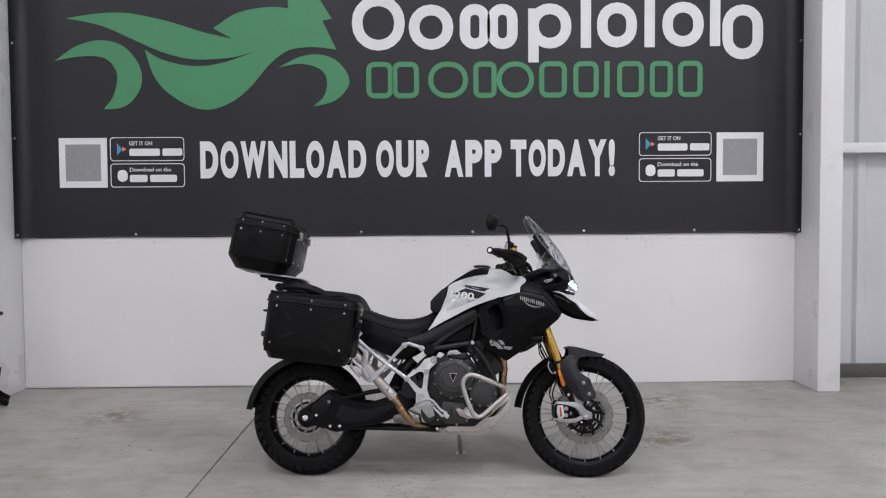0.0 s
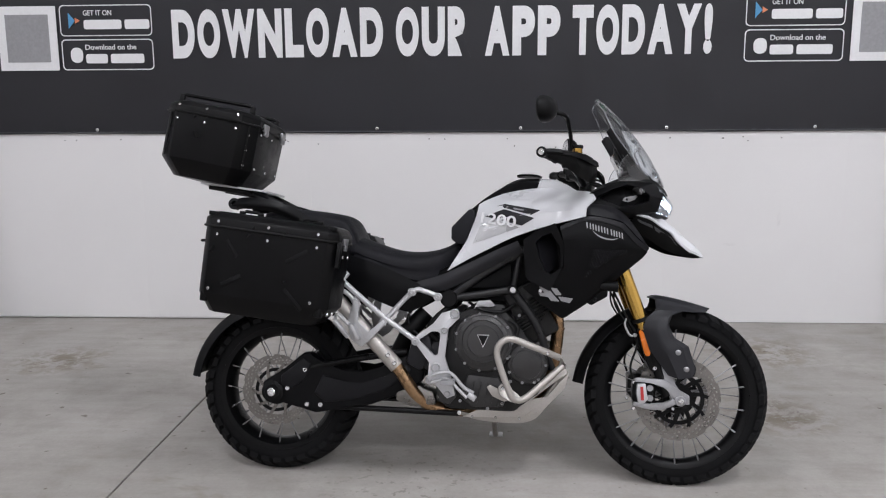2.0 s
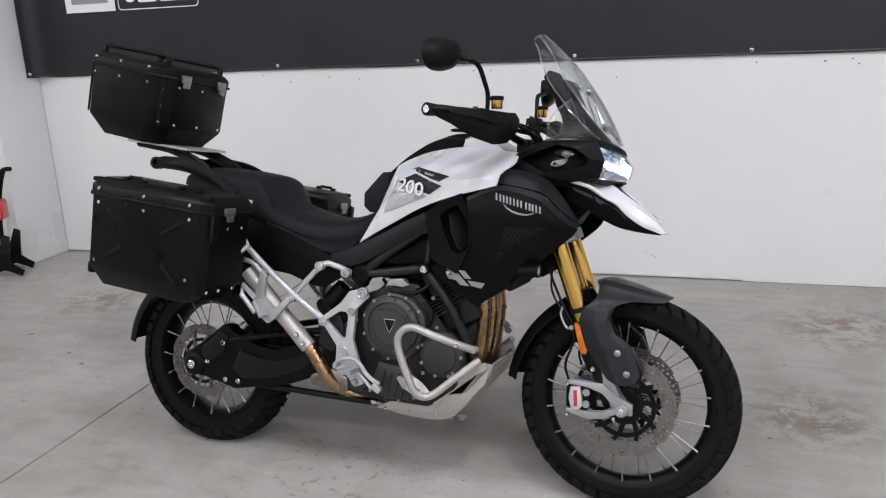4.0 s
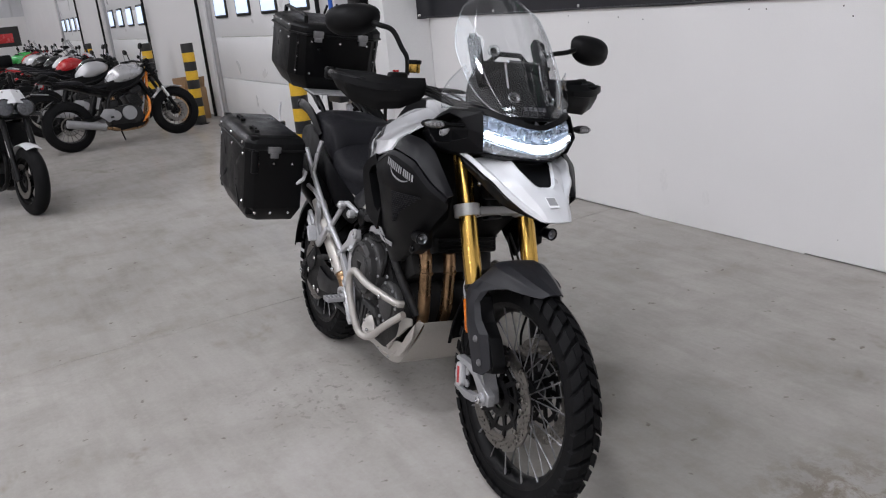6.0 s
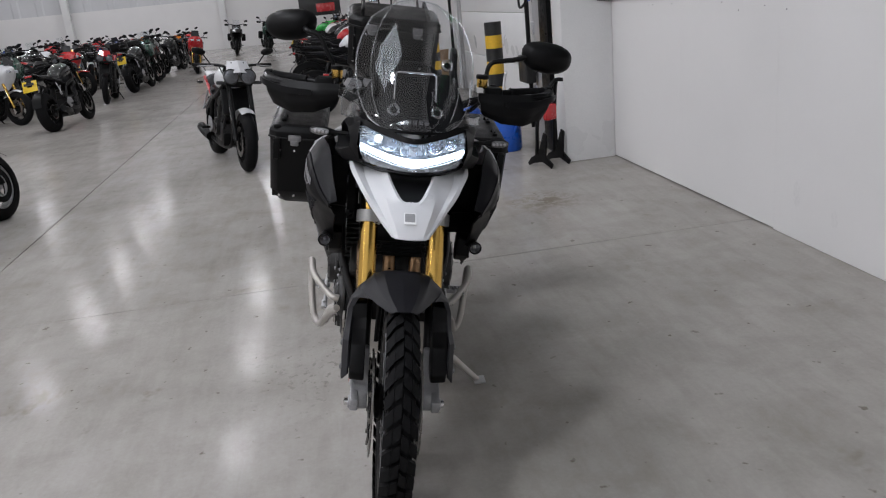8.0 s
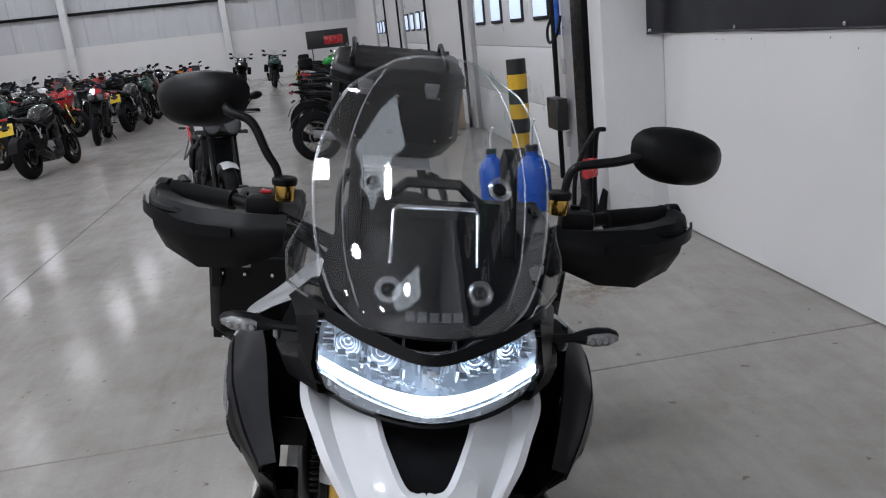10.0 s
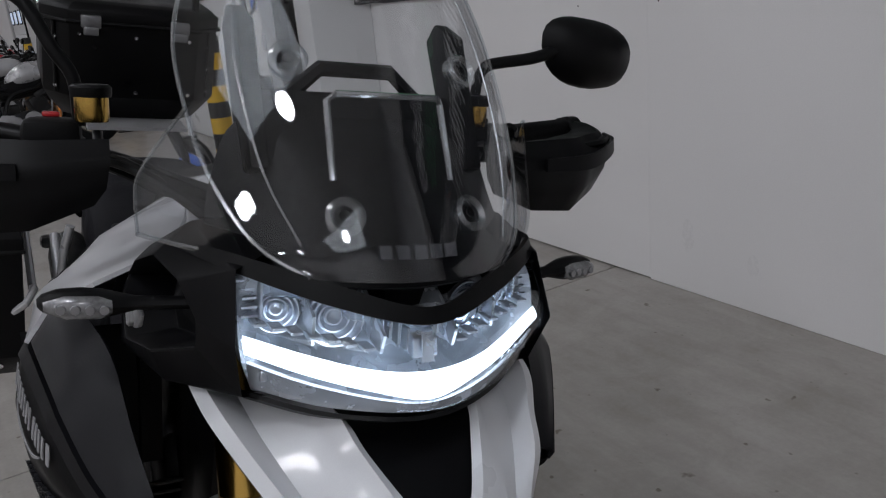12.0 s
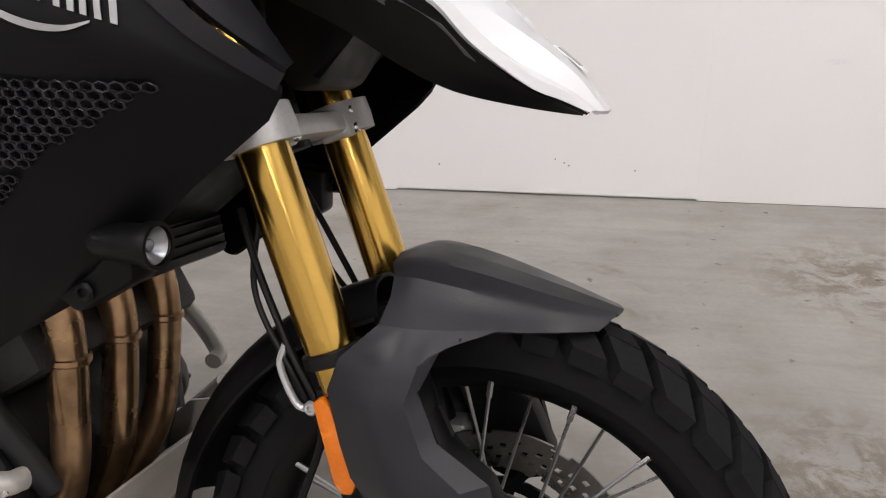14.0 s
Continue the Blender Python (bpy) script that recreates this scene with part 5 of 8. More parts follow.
pieces("screen_bracket", bm, PLASTIC, inner, "black screen height bracket")
bm = tube(new_bm(), [(0.560, -0.105, 1.285), (0.550, -0.067, 1.305), (0.550, -0.038, 1.330), (0.550, 0.038, 1.330), (0.550, 0.067, 1.305), (0.560, 0.105, 1.285)], 0.008, 6)
add("screen_crossbar", bm, PLASTIC, "", inner)
bm = tube(new_bm(), [(0.655, -0.060, 1.235), (0.625, -0.058, 1.303), (0.632, -0.052, 1.310), (0.632, 0.052, 1.310), (0.625, 0.058, 1.303), (0.655, 0.060, 1.235)], 0.0035, 8)
add("screen_handle", bm, POLISHED, "bent bright wire handle", inner)

# handlebar, guards, mirrors, levers
BAR = [(0.283, 0.445, 1.248), (0.328, 0.310, 1.240), (0.385, 0.205, 1.215), (0.415, 0.090, 1.175), (0.425, 0.0, 1.165)]
bm = tube(new_bm(), [(p[0], -p[1], p[2]) for p in BAR] + BAR[::-1][1:], 0.0125, 12, 48)
bars = add("handlebar", bm, BLACKSTEEL, "black tapered handlebar")
bm = new_bm()
for s in (RIGHT, LEFT):
    box(bm, (0.425, 0.045 * s, 1.14), (0.042, 0.030, 0.075), 0.008)
pieces("bar_clamp", bm, BLACKALU, bars)
for s in (RIGHT, LEFT):
    g = new_bm()
    lathe(g, [(0.0, 0), (0.017, 0), (0.018, 0.004), (0.016, 0.01), (0.0165, 0.115), (0.019, 0.12), (0.0, 0.122)], (0.285, 0.443 * s, 1.248), Vector((0.042, -0.13 * s, -0.008)), 16, closed=False)
    add("grip", g, RUBBER, "black rubber grip", bars)
    bm = lathe(new_bm(), [(0, 0), (0.014, 0), (0.019, 0.006), (0.019, 0.024), (0.012, 0.030), (0.012, 0.022), (0, 0.022)], (0.283, 0.445 * s, 1.248), (-0.2, 0.98 * s, 0.03), 20, closed=False)
    add("bar_end", bm, BLACKALU, "bar-end weight", bars)
    add("bar_end_cap", disc(new_bm(), (0.2780, 0.4680 * s, 1.2490), 0.0115, 0.004, (-0.2, 0.98 * s, 0.03), 18), POLISHED, "", bars)
    rows = mrows([
        [(0.296, -0.446, 1.256), (0.322, -0.436, 1.252), (0.352, -0.408, 1.248), (0.394, -0.346, 1.245), (0.420, -0.276, 1.242), (0.432, -0.215, 1.244)],
        [(0.298, -0.456, 1.261), (0.336, -0.456, 1.258), (0.384, -0.436, 1.254), (0.430, -0.368, 1.250), (0.452, -0.285, 1.248), (0.455, -0.215, 1.250)],
        [(0.292, -0.461, 1.250), (0.338, -0.464, 1.247), (0.398, -0.450, 1.240), (0.448, -0.380, 1.224), (0.470, -0.288, 1.222), (0.468, -0.215, 1.230)],
        [(0.296, -0.459, 1.238), (0.342, -0.462, 1.228), (0.402, -0.442, 1.205), (0.448, -0.376, 1.182), (0.468, -0.288, 1.182), (0.466, -0.220, 1.200)],
        [(0.302, -0.454, 1.228), (0.346, -0.454, 1.208), (0.398, -0.425, 1.172), (0.440, -0.362, 1.152), (0.456, -0.292, 1.158), (0.458, -0.232, 1.182)],
    ], s)
    hg = add("handguard", surf(new_bm(), rows, 31, 19, 0.005, core=(-0.3 * -s, 1.22), hard=2), PLASTIC, "black moulded handguard")
    bm = surf(new_bm(), mrows([[(0.350, -0.4755, 1.250), (0.405, -0.4520, 1.246), (0.452, -0.385, 1.232), (0.474, -0.300, 1.228)], [(0.356, -0.4755, 1.238), (0.409, -0.4515, 1.228), (0.455, -0.385, 1.212), (0.476, -0.300, 1.212)]], s), 15, 5, 0.004)
    add("guard_rib", bm, SATINBLACK, "", hg)
    bm = tube(new_bm(), mir([(0.272, -0.456, 1.249), (0.33, -0.460, 1.248), (0.392, -0.428, 1.235), (0.425, -0.34, 1.22), (0.428, -0.25, 1.215)], s), 0.012, 8, 20)
    add("guard_spine", bm, BLACKALU, "", hg)
    # switch cluster and lever
    bm = box(new_bm(), (0.362, 0.268 * s, 1.236), (0.042, 0.060, 0.052), 0.010)
    box(bm, (0.340, 0.268 * s, 1.250), (0.02, 0.040, 0.022), 0.005)
    sw = add("switch_housing", bm, PLASTIC, "black switch housing", bars)
    add("switch", box(new_bm(), (0.345, 0.268 * s, 1.265), (0.012, 0.018, 0.006), 0.002), REDPAINT if s == RIGHT else PLASTIC, "red switch" if s == RIGHT else "", sw)
    bm = tube(new_bm(), mir([(0.427, -0.242, 1.228), (0.433, -0.309, 1.232), (0.415, -0.412, 1.240), (0.390, -0.448, 1.245)], s), 0.0065, 8, 20)
    add("lever", bm, BLACKALU, "brake or clutch lever", bars)
    bm = lathe(new_bm(), [(0, 0), (0.016, 0), (0.0175, 0.004), (0.0175, 0.026), (0, 0.026)], (0.398, 0.228 * s, 1.262), (0, 0, 1), 22, closed=False)
    res = add("fluid_reservoir", bm, GOLD, "gold fluid reservoir", bars)
    add("reservoir_cap", lathe(new_bm(), [(0.0, 0), (0.020, 0), (0.021, 0.004), (0.021, 0.010), (0.018, 0.013), (0, 0.013)], (0.398, 0.228 * s, 1.288), (0, 0, 1), 22, closed=False), PLASTIC, "", res)
    # mirror
    base = Vector((0.372, 0.240 * s, 1.255))
    mc = Vector((0.296, 0.392 * s, 1.410)) if s == RIGHT else Vector((0.358, 0.436 * s, 1.362))
    h = mc.z
    if s == RIGHT:
        stem = [base, base + Vector((0.002, 0.004 * s, 0.05)), (0.372, 0.262 * s, 1.335), (0.362, 0.290 * s, h - 0.026), (0.350, 0.330 * s, h - 0.012), mc + Vector((0.015, -0.052 * s, -0.004))]
    else:
        stem = [base, (0.373, 0.241 * s, 1.290), (0.372, 0.246 * s, 1.322), (0.371, 0.258 * s, 1.338), (0.370, 0.280 * s, 1.344), (0.368, 0.330 * s, 1.352), mc + Vector((0.010, -0.062 * s, 0.004))]
    mi = add("mirror", tube(new_bm(), stem, 0.0068, 10, 30, r_end=0.0085), BLACKSTEEL, "black rear-view mirror on a bent stem", bars)
    bm = new_bm()
    rings = []
    eu, ed = Vector((-0.2, 0.98 * s, 0)), Vector((0.98, 0.2 * s, 0))
    for d, k in ((0.0, 0.93), (0.006, 1.0), (0.024, 0.95), (0.042, 0.72), (0.053, 0.30)):
        ring = []
        for j in range(24):
            a = 2 * math.pi * j / 24
            u, v = 0.084 * math.copysign(abs(math.cos(a)) ** 0.85, math.cos(a)), 0.049 * math.copysign(abs(math.sin(a)) ** 0.82, math.sin(a))
            u, v = u * k * (1.0 + 0.10 * math.sin(a)), v * k
            ring.append(mc + ed * (d - 0.025) + eu * u + Vector((0, 0, v - 0.10 * u)))
        rings.append(ring)
    skin(bm, rings)
    add("mirror_head", bm, PLASTIC, "", mi)
    # glass facing the rider
    mid = mc + ed * -0.025
    gl = [mid + (q - mid) * 0.93 - ed * 0.0008 for q in rings[0]]
    bm = new_bm()
    bm.faces.new([bm.verts.new(q) for q in gl])
    bmesh.ops.solidify(bm, geom=bm.faces[:], thickness=0.0015)
    add("mirror_glass", bm, MIRROR, "", mi)
# cables round the steering head
bm = new_bm()
for i in range(9):
    s = 1 if i % 2 else -1
    y0 = s * random.uniform(0.16, 0.25)
    tube(bm, [(0.40, y0, 1.225), (0.44 + 0.02 * random.random(), y0 * 0.8, 1.19 + 0.03 * random.random()), (0.50, y0 * 0.45, 1.15 + 0.03 * random.random()), (0.48, y0 * 0.15, 1.06), (0.42, 0.02 * s, 0.98)], random.uniform(0.003, 0.0055), 8, 24)
pieces("control_cable", bm, CABLE, bars)

# the steering is turned a little to the right, about the line of the forks
pivot = on_fork(0.9, 0, -0.030)
for turn, names in ((0.5, ("front_wheel", "fork_tube", "yoke", "front_mudguard")), (4.0, ("handlebar", "handguard"))):
    STEER = Matrix.Translation(pivot) @ Matrix.Rotation(radians(turn), 4, D) @ Matrix.Translation(-pivot)
    for ob in bike.children:
        if ob.name.split(".")[0] in names:
            ob.matrix_basis = STEER

# tank
side = [
    [(0.012, -0.115, 1.082), (0.054, -0.112, 1.104), (0.128, -0.108, 1.130), (0.235, -0.108, 1.146), (0.335, -0.125, 1.140), (0.444, -0.165, 1.128)],
    [(0.004, -0.150, 1.036), (0.054, -0.176, 1.058), (0.145, -0.200, 1.078), (0.240, -0.220, 1.082), (0.345, -0.236, 1.084), (0.452, -0.240, 1.098)],
    [(-0.030, -0.172, 0.938), (0.026, -0.198, 0.987), (0.120, -0.232, 1.022), (0.215, -0.266, 1.036), (0.320, -0.290, 1.044), (0.416, -0.284, 1.060)],
    [(-0.104, -0.168, 0.820), (-0.038, -0.188, 0.857), (0.050, -0.212, 0.902), (0.150, -0.248, 0.950), (0.265, -0.292, 0.988), (0.412, -0.304, 1.026)],
]
skinned = samples_of(side)
tank = add("tank", surf(new_bm(), side, 33, 25, 0.005, True, hard=1), WHITEPAINT, "pearl white fuel tank sides with grey graphics")
top = [[(-0.03, y, 1.060 - abs(y) * 0.05), (0.050, y * 1.1, 1.126 - abs(y) * 0.10), (0.148, y * 1.1, 1.188 - abs(y) * 0.22), (0.245, y * 1.1, 1.196 - abs(y) * 0.25), (0.328, y * 1.2, 1.186 - abs(y) * 0.20), (0.395, y * 1.3, 1.126), (0.43, y * 1.3, 1.09)] for y in (-0.10, -0.085, -0.05, 0, 0.05, 0.085, 0.10)]
edge_row = [(p[0], p[1] + 0.003, p[2] - 0.004) for p in side[0]]
top = [edge_row] + top + [[(p[0], -p[1], p[2]) for p in edge_row]]
add("tank_cover", surf(new_bm(), [r[:4] for r in top], 17, 17, 0.005), SATINBLACK, "black tank top", tank)
add("tank_front", surf(new_bm(), [r[3:] for r in top], 17, 17, 0.005), WHITEPAINT, "pearl white front of the tank top", tank)
bm = lathe(new_bm(), [(0, 0), (0.05, 0), (0.052, 0.006), (0.04, 0.010), (0, 0.010)], (0.205, 0, 1.200), (0.05, 0, 1), 28, closed=False)
add("filler_cap", bm, BLACKALU, "", tank)


def decal(name, corners, mat, s, label="", n=5):
    """A thin print on the tank side between four corners (x, z)."""
    a, b, c, d = (Vector((x, 0, z)) for x, z in corners)
    rows = [[on_sheet(skinned, p.x, p.z, 0.0022) for p in [a.lerp(b, g / (n - 1)).lerp(d.lerp(c, g / (n - 1)), h / (n - 1)) for g in range(n)]] for h in range(n)]
    return add(name, surf(new_bm(), mrows(rows, s), 9, 9, 0.001, hard=2), mat, label, tank)


for s in (RIGHT, LEFT):
    decal("graphic", ((0.086, 1.070), (0.114, 1.078), (0.248, 1.050), (0.214, 1.032)), SATIN, s, "dark grey tank graphic")
    decal("graphic", ((0.040, 1.030), (0.112, 1.057), (0.226, 1.020), (0.180, 0.992)), SATIN, s, "dark grey tank graphic")
    decal("graphic", ((0.020, 0.990), (0.072, 1.020), (0.172, 0.986), (-0.006, 0.925)), SILVERTANK, s, "light grey tank graphic")
    decal("graphic", ((0.040, 0.985), (0.090, 0.995), (0.104, 0.984), (0.010, 0.955)), WHITEPAINT, s, "white tank graphic")
    decal("graphic_bar", ((0.122, 1.068), (0.212, 1.048), (0.210, 1.043), (0.120, 1.062)), INKGREY, s)
# the capacity figures on the right side
fig = lettering("number_print", "1200", 0, 0, 0.128, 0.042, 0, INKWHITE, tank, 0.02, "white outline figures")
for v in fig.data.vertices:
    x, z, up = v.co.x, v.co.z, v.co.y
    q = on_sheet(skinned, 0.022 + x * 1.05 + 0.12 * z, 1.006 - 0.17 * x + z, 0.0065)
    v.co = (q.x, q.y + (0.0008 if up > 0 else -0.0008), q.z)

# dark core behind the panels
bm = prism(new_bm(), [(-0.20, 0.80), (0.0, 0.88), (0.05, 1.06), (0.20, 1.12), (0.42, 1.06), (0.52, 0.98), (0.48, 0.82), (0.34, 0.70), (0.16, 0.70), (-0.06, 0.70)], -0.13, 0.13, 0.02)
add("airbox", bm, PLASTIC, "black airbox behind the panels")
for s in (RIGHT, LEFT):
    rows = mrows([[(-0.225, -0.150, 0.776), (-0.13, -0.172, 0.803), (-0.02, -0.196, 0.851), (0.08, -0.222, 0.899), (0.165, -0.250, 0.936)], [(-0.22, -0.160, 0.753), (-0.12, -0.182, 0.771), (-0.01, -0.204, 0.823), (0.085, -0.226, 0.873), (0.175, -0.250, 0.916)], [(-0.2, -0.155, 0.733), (-0.11, -0.172, 0.746), (0, -0.192, 0.799), (0.09, -0.212, 0.849), (0.185, -0.236, 0.893)]], s)
    add("side_trim", surf(new_bm(), rows, 21, 9, 0.004), SATIN, "graphite trim under the tank")
    # tank knee pad
    bm = prism(new_bm(), [(-0.094, 0.940), (-0.094, 0.988), (-0.022, 1.064), (-0.002, 1.060), (0.002, 1.020), (-0.040, 0.920), (-0.07, 0.92)], 0.055 * s, 0.166 * s, 0.005, 0.06)
    add("knee_pad", bm, VINYLSEAT, "black knee pad", tank)

# seats
rings = []
for x, zt, w, zb in ((-0.475, 0.952, 0.155, 0.85), (-0.40, 0.925, 0.165, 0.83), (-0.30, 0.898, 0.168, 0.79), (-0.20, 0.896, 0.150, 0.765), (-0.12, 0.916, 0.120, 0.775), (-0.065, 0.950, 0.095, 0.80)):
    rings.append([(x, -w * 0.55, zt - 0.006), (x, -w * 0.9, zt - 0.026), (x, -w, zt - 0.06), (x, -w * 0.98, (zt + zb) / 2 - 0.02), (x, -w * 0.92, zb), (x, 0, zb), (x, w * 0.92, zb), (x, w * 0.98, (zt + zb) / 2 - 0.02), (x, w, zt - 0.06), (x, w * 0.9, zt - 0.026), (x, w * 0.55, zt - 0.006), (x, 0, zt)])
add("rider_seat", skin(new_bm(), rings, 36, True, 22), VINYLSEAT, "black stepped rider seat", angle=50)
rings = []
for x, zt, w, zb in ((-0.86, 1.045, 0.11, 1.00), (-0.79, 1.063, 0.135, 0.97), (-0.66, 1.056, 0.150, 0.93), (-0.57, 1.044, 0.155, 0.90), (-0.515, 1.030, 0.155, 0.88), (-0.485, 0.992, 0.150, 0.87), (-0.462, 0.945, 0.145, 0.86)):
    rings.append([(x, -w * 0.6, zt - 0.004), (x, -w * 0.92, zt - 0.02), (x, -w, zt - 0.045), (x, -w * 0.95, zb), (x, 0, zb), (x, w * 0.95, zb), (x, w, zt - 0.045), (x, w * 0.92, zt - 0.02), (x, w * 0.6, zt - 0.004), (x, 0, zt)])
add("pillion_seat", skin(new_bm(), rings, 30, True, 20), VINYLSEAT, "black pillion seat", angle=50)
for s in (RIGHT, LEFT):
    rows = mrows([[(-0.62, -0.140, 0.90), (-0.47, -0.168, 0.87), (-0.33, -0.172, 0.822), (-0.21, -0.160, 0.765), (-0.14, -0.150, 0.735)], [(-0.61, -0.150, 0.85), (-0.48, -0.176, 0.81), (-0.35, -0.178, 0.765), (-0.24, -0.168, 0.725), (-0.17, -0.155, 0.70)], [(-0.58, -0.145, 0.79), (-0.49, -0.165, 0.75), (-0.38, -0.168, 0.70), (-0.29, -0.160, 0.665), (-0.25, -0.150, 0.655)]], s)
    add("side_panel", surf(new_bm(), rows, 25, 13, 0.004), SATINBLACK, "black side panel under the seat")

# shrouds
crease = [(0.320, -0.300, 0.991), (0.424, -0.300, 1.028), (0.530, -0.286, 1.010), (0.560, -0.278, 0.992), (0.600, -0.258, 0.952), (0.648, -0.228, 0.916)]
wing = [[(0.390, -0.268, 1.062), (0.436, -0.262, 1.076), (0.500, -0.245, 1.068), (0.552, -0.232, 1.044), (0.600, -0.222, 0.990), (0.644, -0.205, 0.924)],
        [(0.400, -0.280, 1.052), (0.440, -0.278, 1.060), (0.520, -0.268, 1.040), (0.562, -0.258, 1.014), (0.604, -0.244, 0.970), (0.646, -0.218, 0.921)],
        [(0.423, -0.296, 1.031), (0.440, -0.297, 1.0305), (0.530, -0.285, 1.014), (0.561, -0.277, 0.996), (0.601, -0.257, 0.956), (0.648, -0.227, 0.919)]]
band = [[(p[0], p[1] - 0.002, p[2] - 0.0015) for p in crease],
        [(0.322, -0.308, 0.976), (0.420, -0.309, 1.012), (0.522, -0.294, 0.993), (0.550, -0.286, 0.976), (0.592, -0.264, 0.936), (0.640, -0.230, 0.902)]]
upper = [[(p[0], p[1] + 0.003, p[2]) for p in band[1]],
         [(0.330, -0.312, 0.945), (0.420, -0.314, 0.955), (0.500, -0.302, 0.945), (0.548, -0.288, 0.932), (0.595, -0.258, 0.914), (0.642, -0.222, 0.900)],
         [(0.336, -0.306, 0.916), (0.405, -0.309, 0.914), (0.475, -0.300, 0.908), (0.535, -0.280, 0.898), (0.585, -0.246, 0.886), (0.625, -0.212, 0.878)]]
lower = [[(p[0], p[1] + 0.001, p[2]) for p in upper[2]],
         [(0.336, -0.290, 0.838), (0.390, -0.290, 0.832), (0.448, -0.280, 0.826), (0.508, -0.252, 0.822), (0.556, -0.215, 0.820)],
         [(0.186, -0.246, 0.764), (0.270, -0.264, 0.752), (0.360, -0.262, 0.740), (0.436, -0.242, 0.734), (0.485, -0.210, 0.752)],
         [(0.250, -0.236, 0.708), (0.296, -0.238, 0.676), (0.335, -0.232, 0.652), (0.375, -0.222, 0.674), (0.416, -0.203, 0.700)]]
panel = samples_of(upper, lower)


def on_panel(x, z, lift=0.003):
    return on_sheet(panel, x, z, lift)


for s in (RIGHT, LEFT):
    shroud = add("shroud", surf(new_bm(), mrows(upper, s), 25, 13, 0.005, hard=1), SATINBLACK, "black radiator shroud with honeycomb vents")
    add("shroud_wing", surf(new_bm(), mrows(wing, s), 31, 11, 0.006, hard=1), CHARCOAL, "charcoal upper shroud", shroud)
    add("shroud_band", surf(new_bm(), mrows(band, s), 31, 5, 0.006, hard=1), CHARCOAL, "", shroud)
    add("shroud_lower", surf(new_bm(), mrows(lower, s), 25, 19, 0.005, hard=1), SATINBLACK, "", shroud)
    # duct frame behind the shroud
    o = [(0.302, 1.0), (0.235, 0.972), (0.188, 0.938), (0.192, 0.868), (0.205, 0.792), (0.285, 0.752), (0.332, 0.842), (0.336, 0.926)]
    i = [(0.288, 0.964), (0.256, 0.952), (0.232, 0.930), (0.244, 0.880), (0.266, 0.826), (0.290, 0.812), (0.326, 0.838), (0.320, 0.916)]
    bm = new_bm()
    for y0, y1 in ((0.305, 0.262),):
        va = [bm.verts.new((p[0], s * (y0 - 0.10 * (0.99 - p[1])), p[1])) for p in o]
        vb = [bm.verts.new((p[0], s * (y0 - 0.004 - 0.10 * (0.99 - p[1])), p[1])) for p in i]
        vc = [bm.verts.new((p[0] + 0.012, s * 0.18, p[1])) for p in i]
        vd = [bm.verts.new((p[0], s * 0.18, p[1])) for p in o]
        for k in range(8):
            m = (k + 1) % 8
            bm.faces.new((va[k], va[m], vb[m], vb[k])), bm.faces.new((vb[k], vb[m], vc[m], vc[k])), bm.faces.new((va[k], vd[k], vd[m], va[m]))
    add("shroud_duct", bm, SATINBLACK, "", shroud)
    bm = surf(new_bm(), mrows([[(0.205, -0.255, 0.925), (0.232, -0.262, 0.87), (0.262, -0.25, 0.805)], [(0.250, -0.225, 0.940), (0.272, -0.225, 0.88), (0.295, -0.215, 0.83)], [(0.305, -0.185, 0.95), (0.315, -0.185, 0.89), (0.32, -0.18, 0.84)]], s), 9, 9, 0.006)
    add("duct_scoop", bm, SATIN, "", shroud)
    add("duct_back", prism(new_bm(), [(0.195, 0.80), (0.20, 0.95), (0.32, 0.97), (0.33, 0.82)], s * 0.15, s * 0.175), PLASTIC, "", shroud)
    # honeycomb vents: a dark plate with raised cells
    bm, r0, r1 = new_bm(), 0.0046, 0.0060
    for row in range(19):
        z = 0.902 - 0.0068 * row
        # left and right limits of the vent at this height
        left = 0.440 - (0.905 - z) * 0.30
        right = 0.558 - (0.900 - z) * 1.75 if z > 0.848 else 0.462 - (0.848 - z) * 0.95
        for col in range(16):
            x = left + 0.005 + 0.0104 * col + (0.0052 if row % 2 else 0)
            if x > right - 0.002 or abs(z - 0.836) < 0.004:
                break
            a, b, d = ([on_panel(x + r * math.sin(math.pi / 3 * k), z + r * 0.76 * math.cos(math.pi / 3 * k), up) for k in range(6)] for r, up in ((r1, 0.005), (r0, 0.005), (r0, 0.0005)))
            va, vb, vd = ([bm.verts.new((p.x, p.y * -s, p.z)) for p in q] for q in (a, b, d))
            for k in range(6):
                m = (k + 1) % 6
                bm.faces.new((va[k], va[m], vb[m], vb[k])), bm.faces.new((vb[k], vb[m], vd[m], vd[k]))
    add("vent_honeycomb", bm, SATIN, "raised honeycomb vent", shroud)
    # plain maker's print on the shroud and its lower corner
    bm = new_bm()
    x = 0.413
    for wd in (0.0165, 0.0145, 0.005, 0.0155, 0.019, 0.0135, 0.015):
        # stems of the plain bars lean with the print's slope
        for x0, wide in ((0, 0.0046), (wd - 0.0046, 0.0046)) if wd > 0.01 else ((0, 0.0046),):
            rows = [[on_panel(x + x0 + wide * g + 0.0015 * h, 1.005 - 0.285 * (x + x0 + wide * g - 0.413) - 0.021 * h, 0.0036) for g in (0, 0.5, 1)] for h in (0, 0.5, 1)]
            surf(bm, [[(p.x, p.y * -s, p.z) for p in r] for r in rows], 5, 5, 0.0012)
        x += wd + 0.0055
    arc = [(0.437, 0.975), (0.448, 0.964), (0.466, 0.954), (0.488, 0.947), (0.510, 0.945), (0.528, 0.949)]
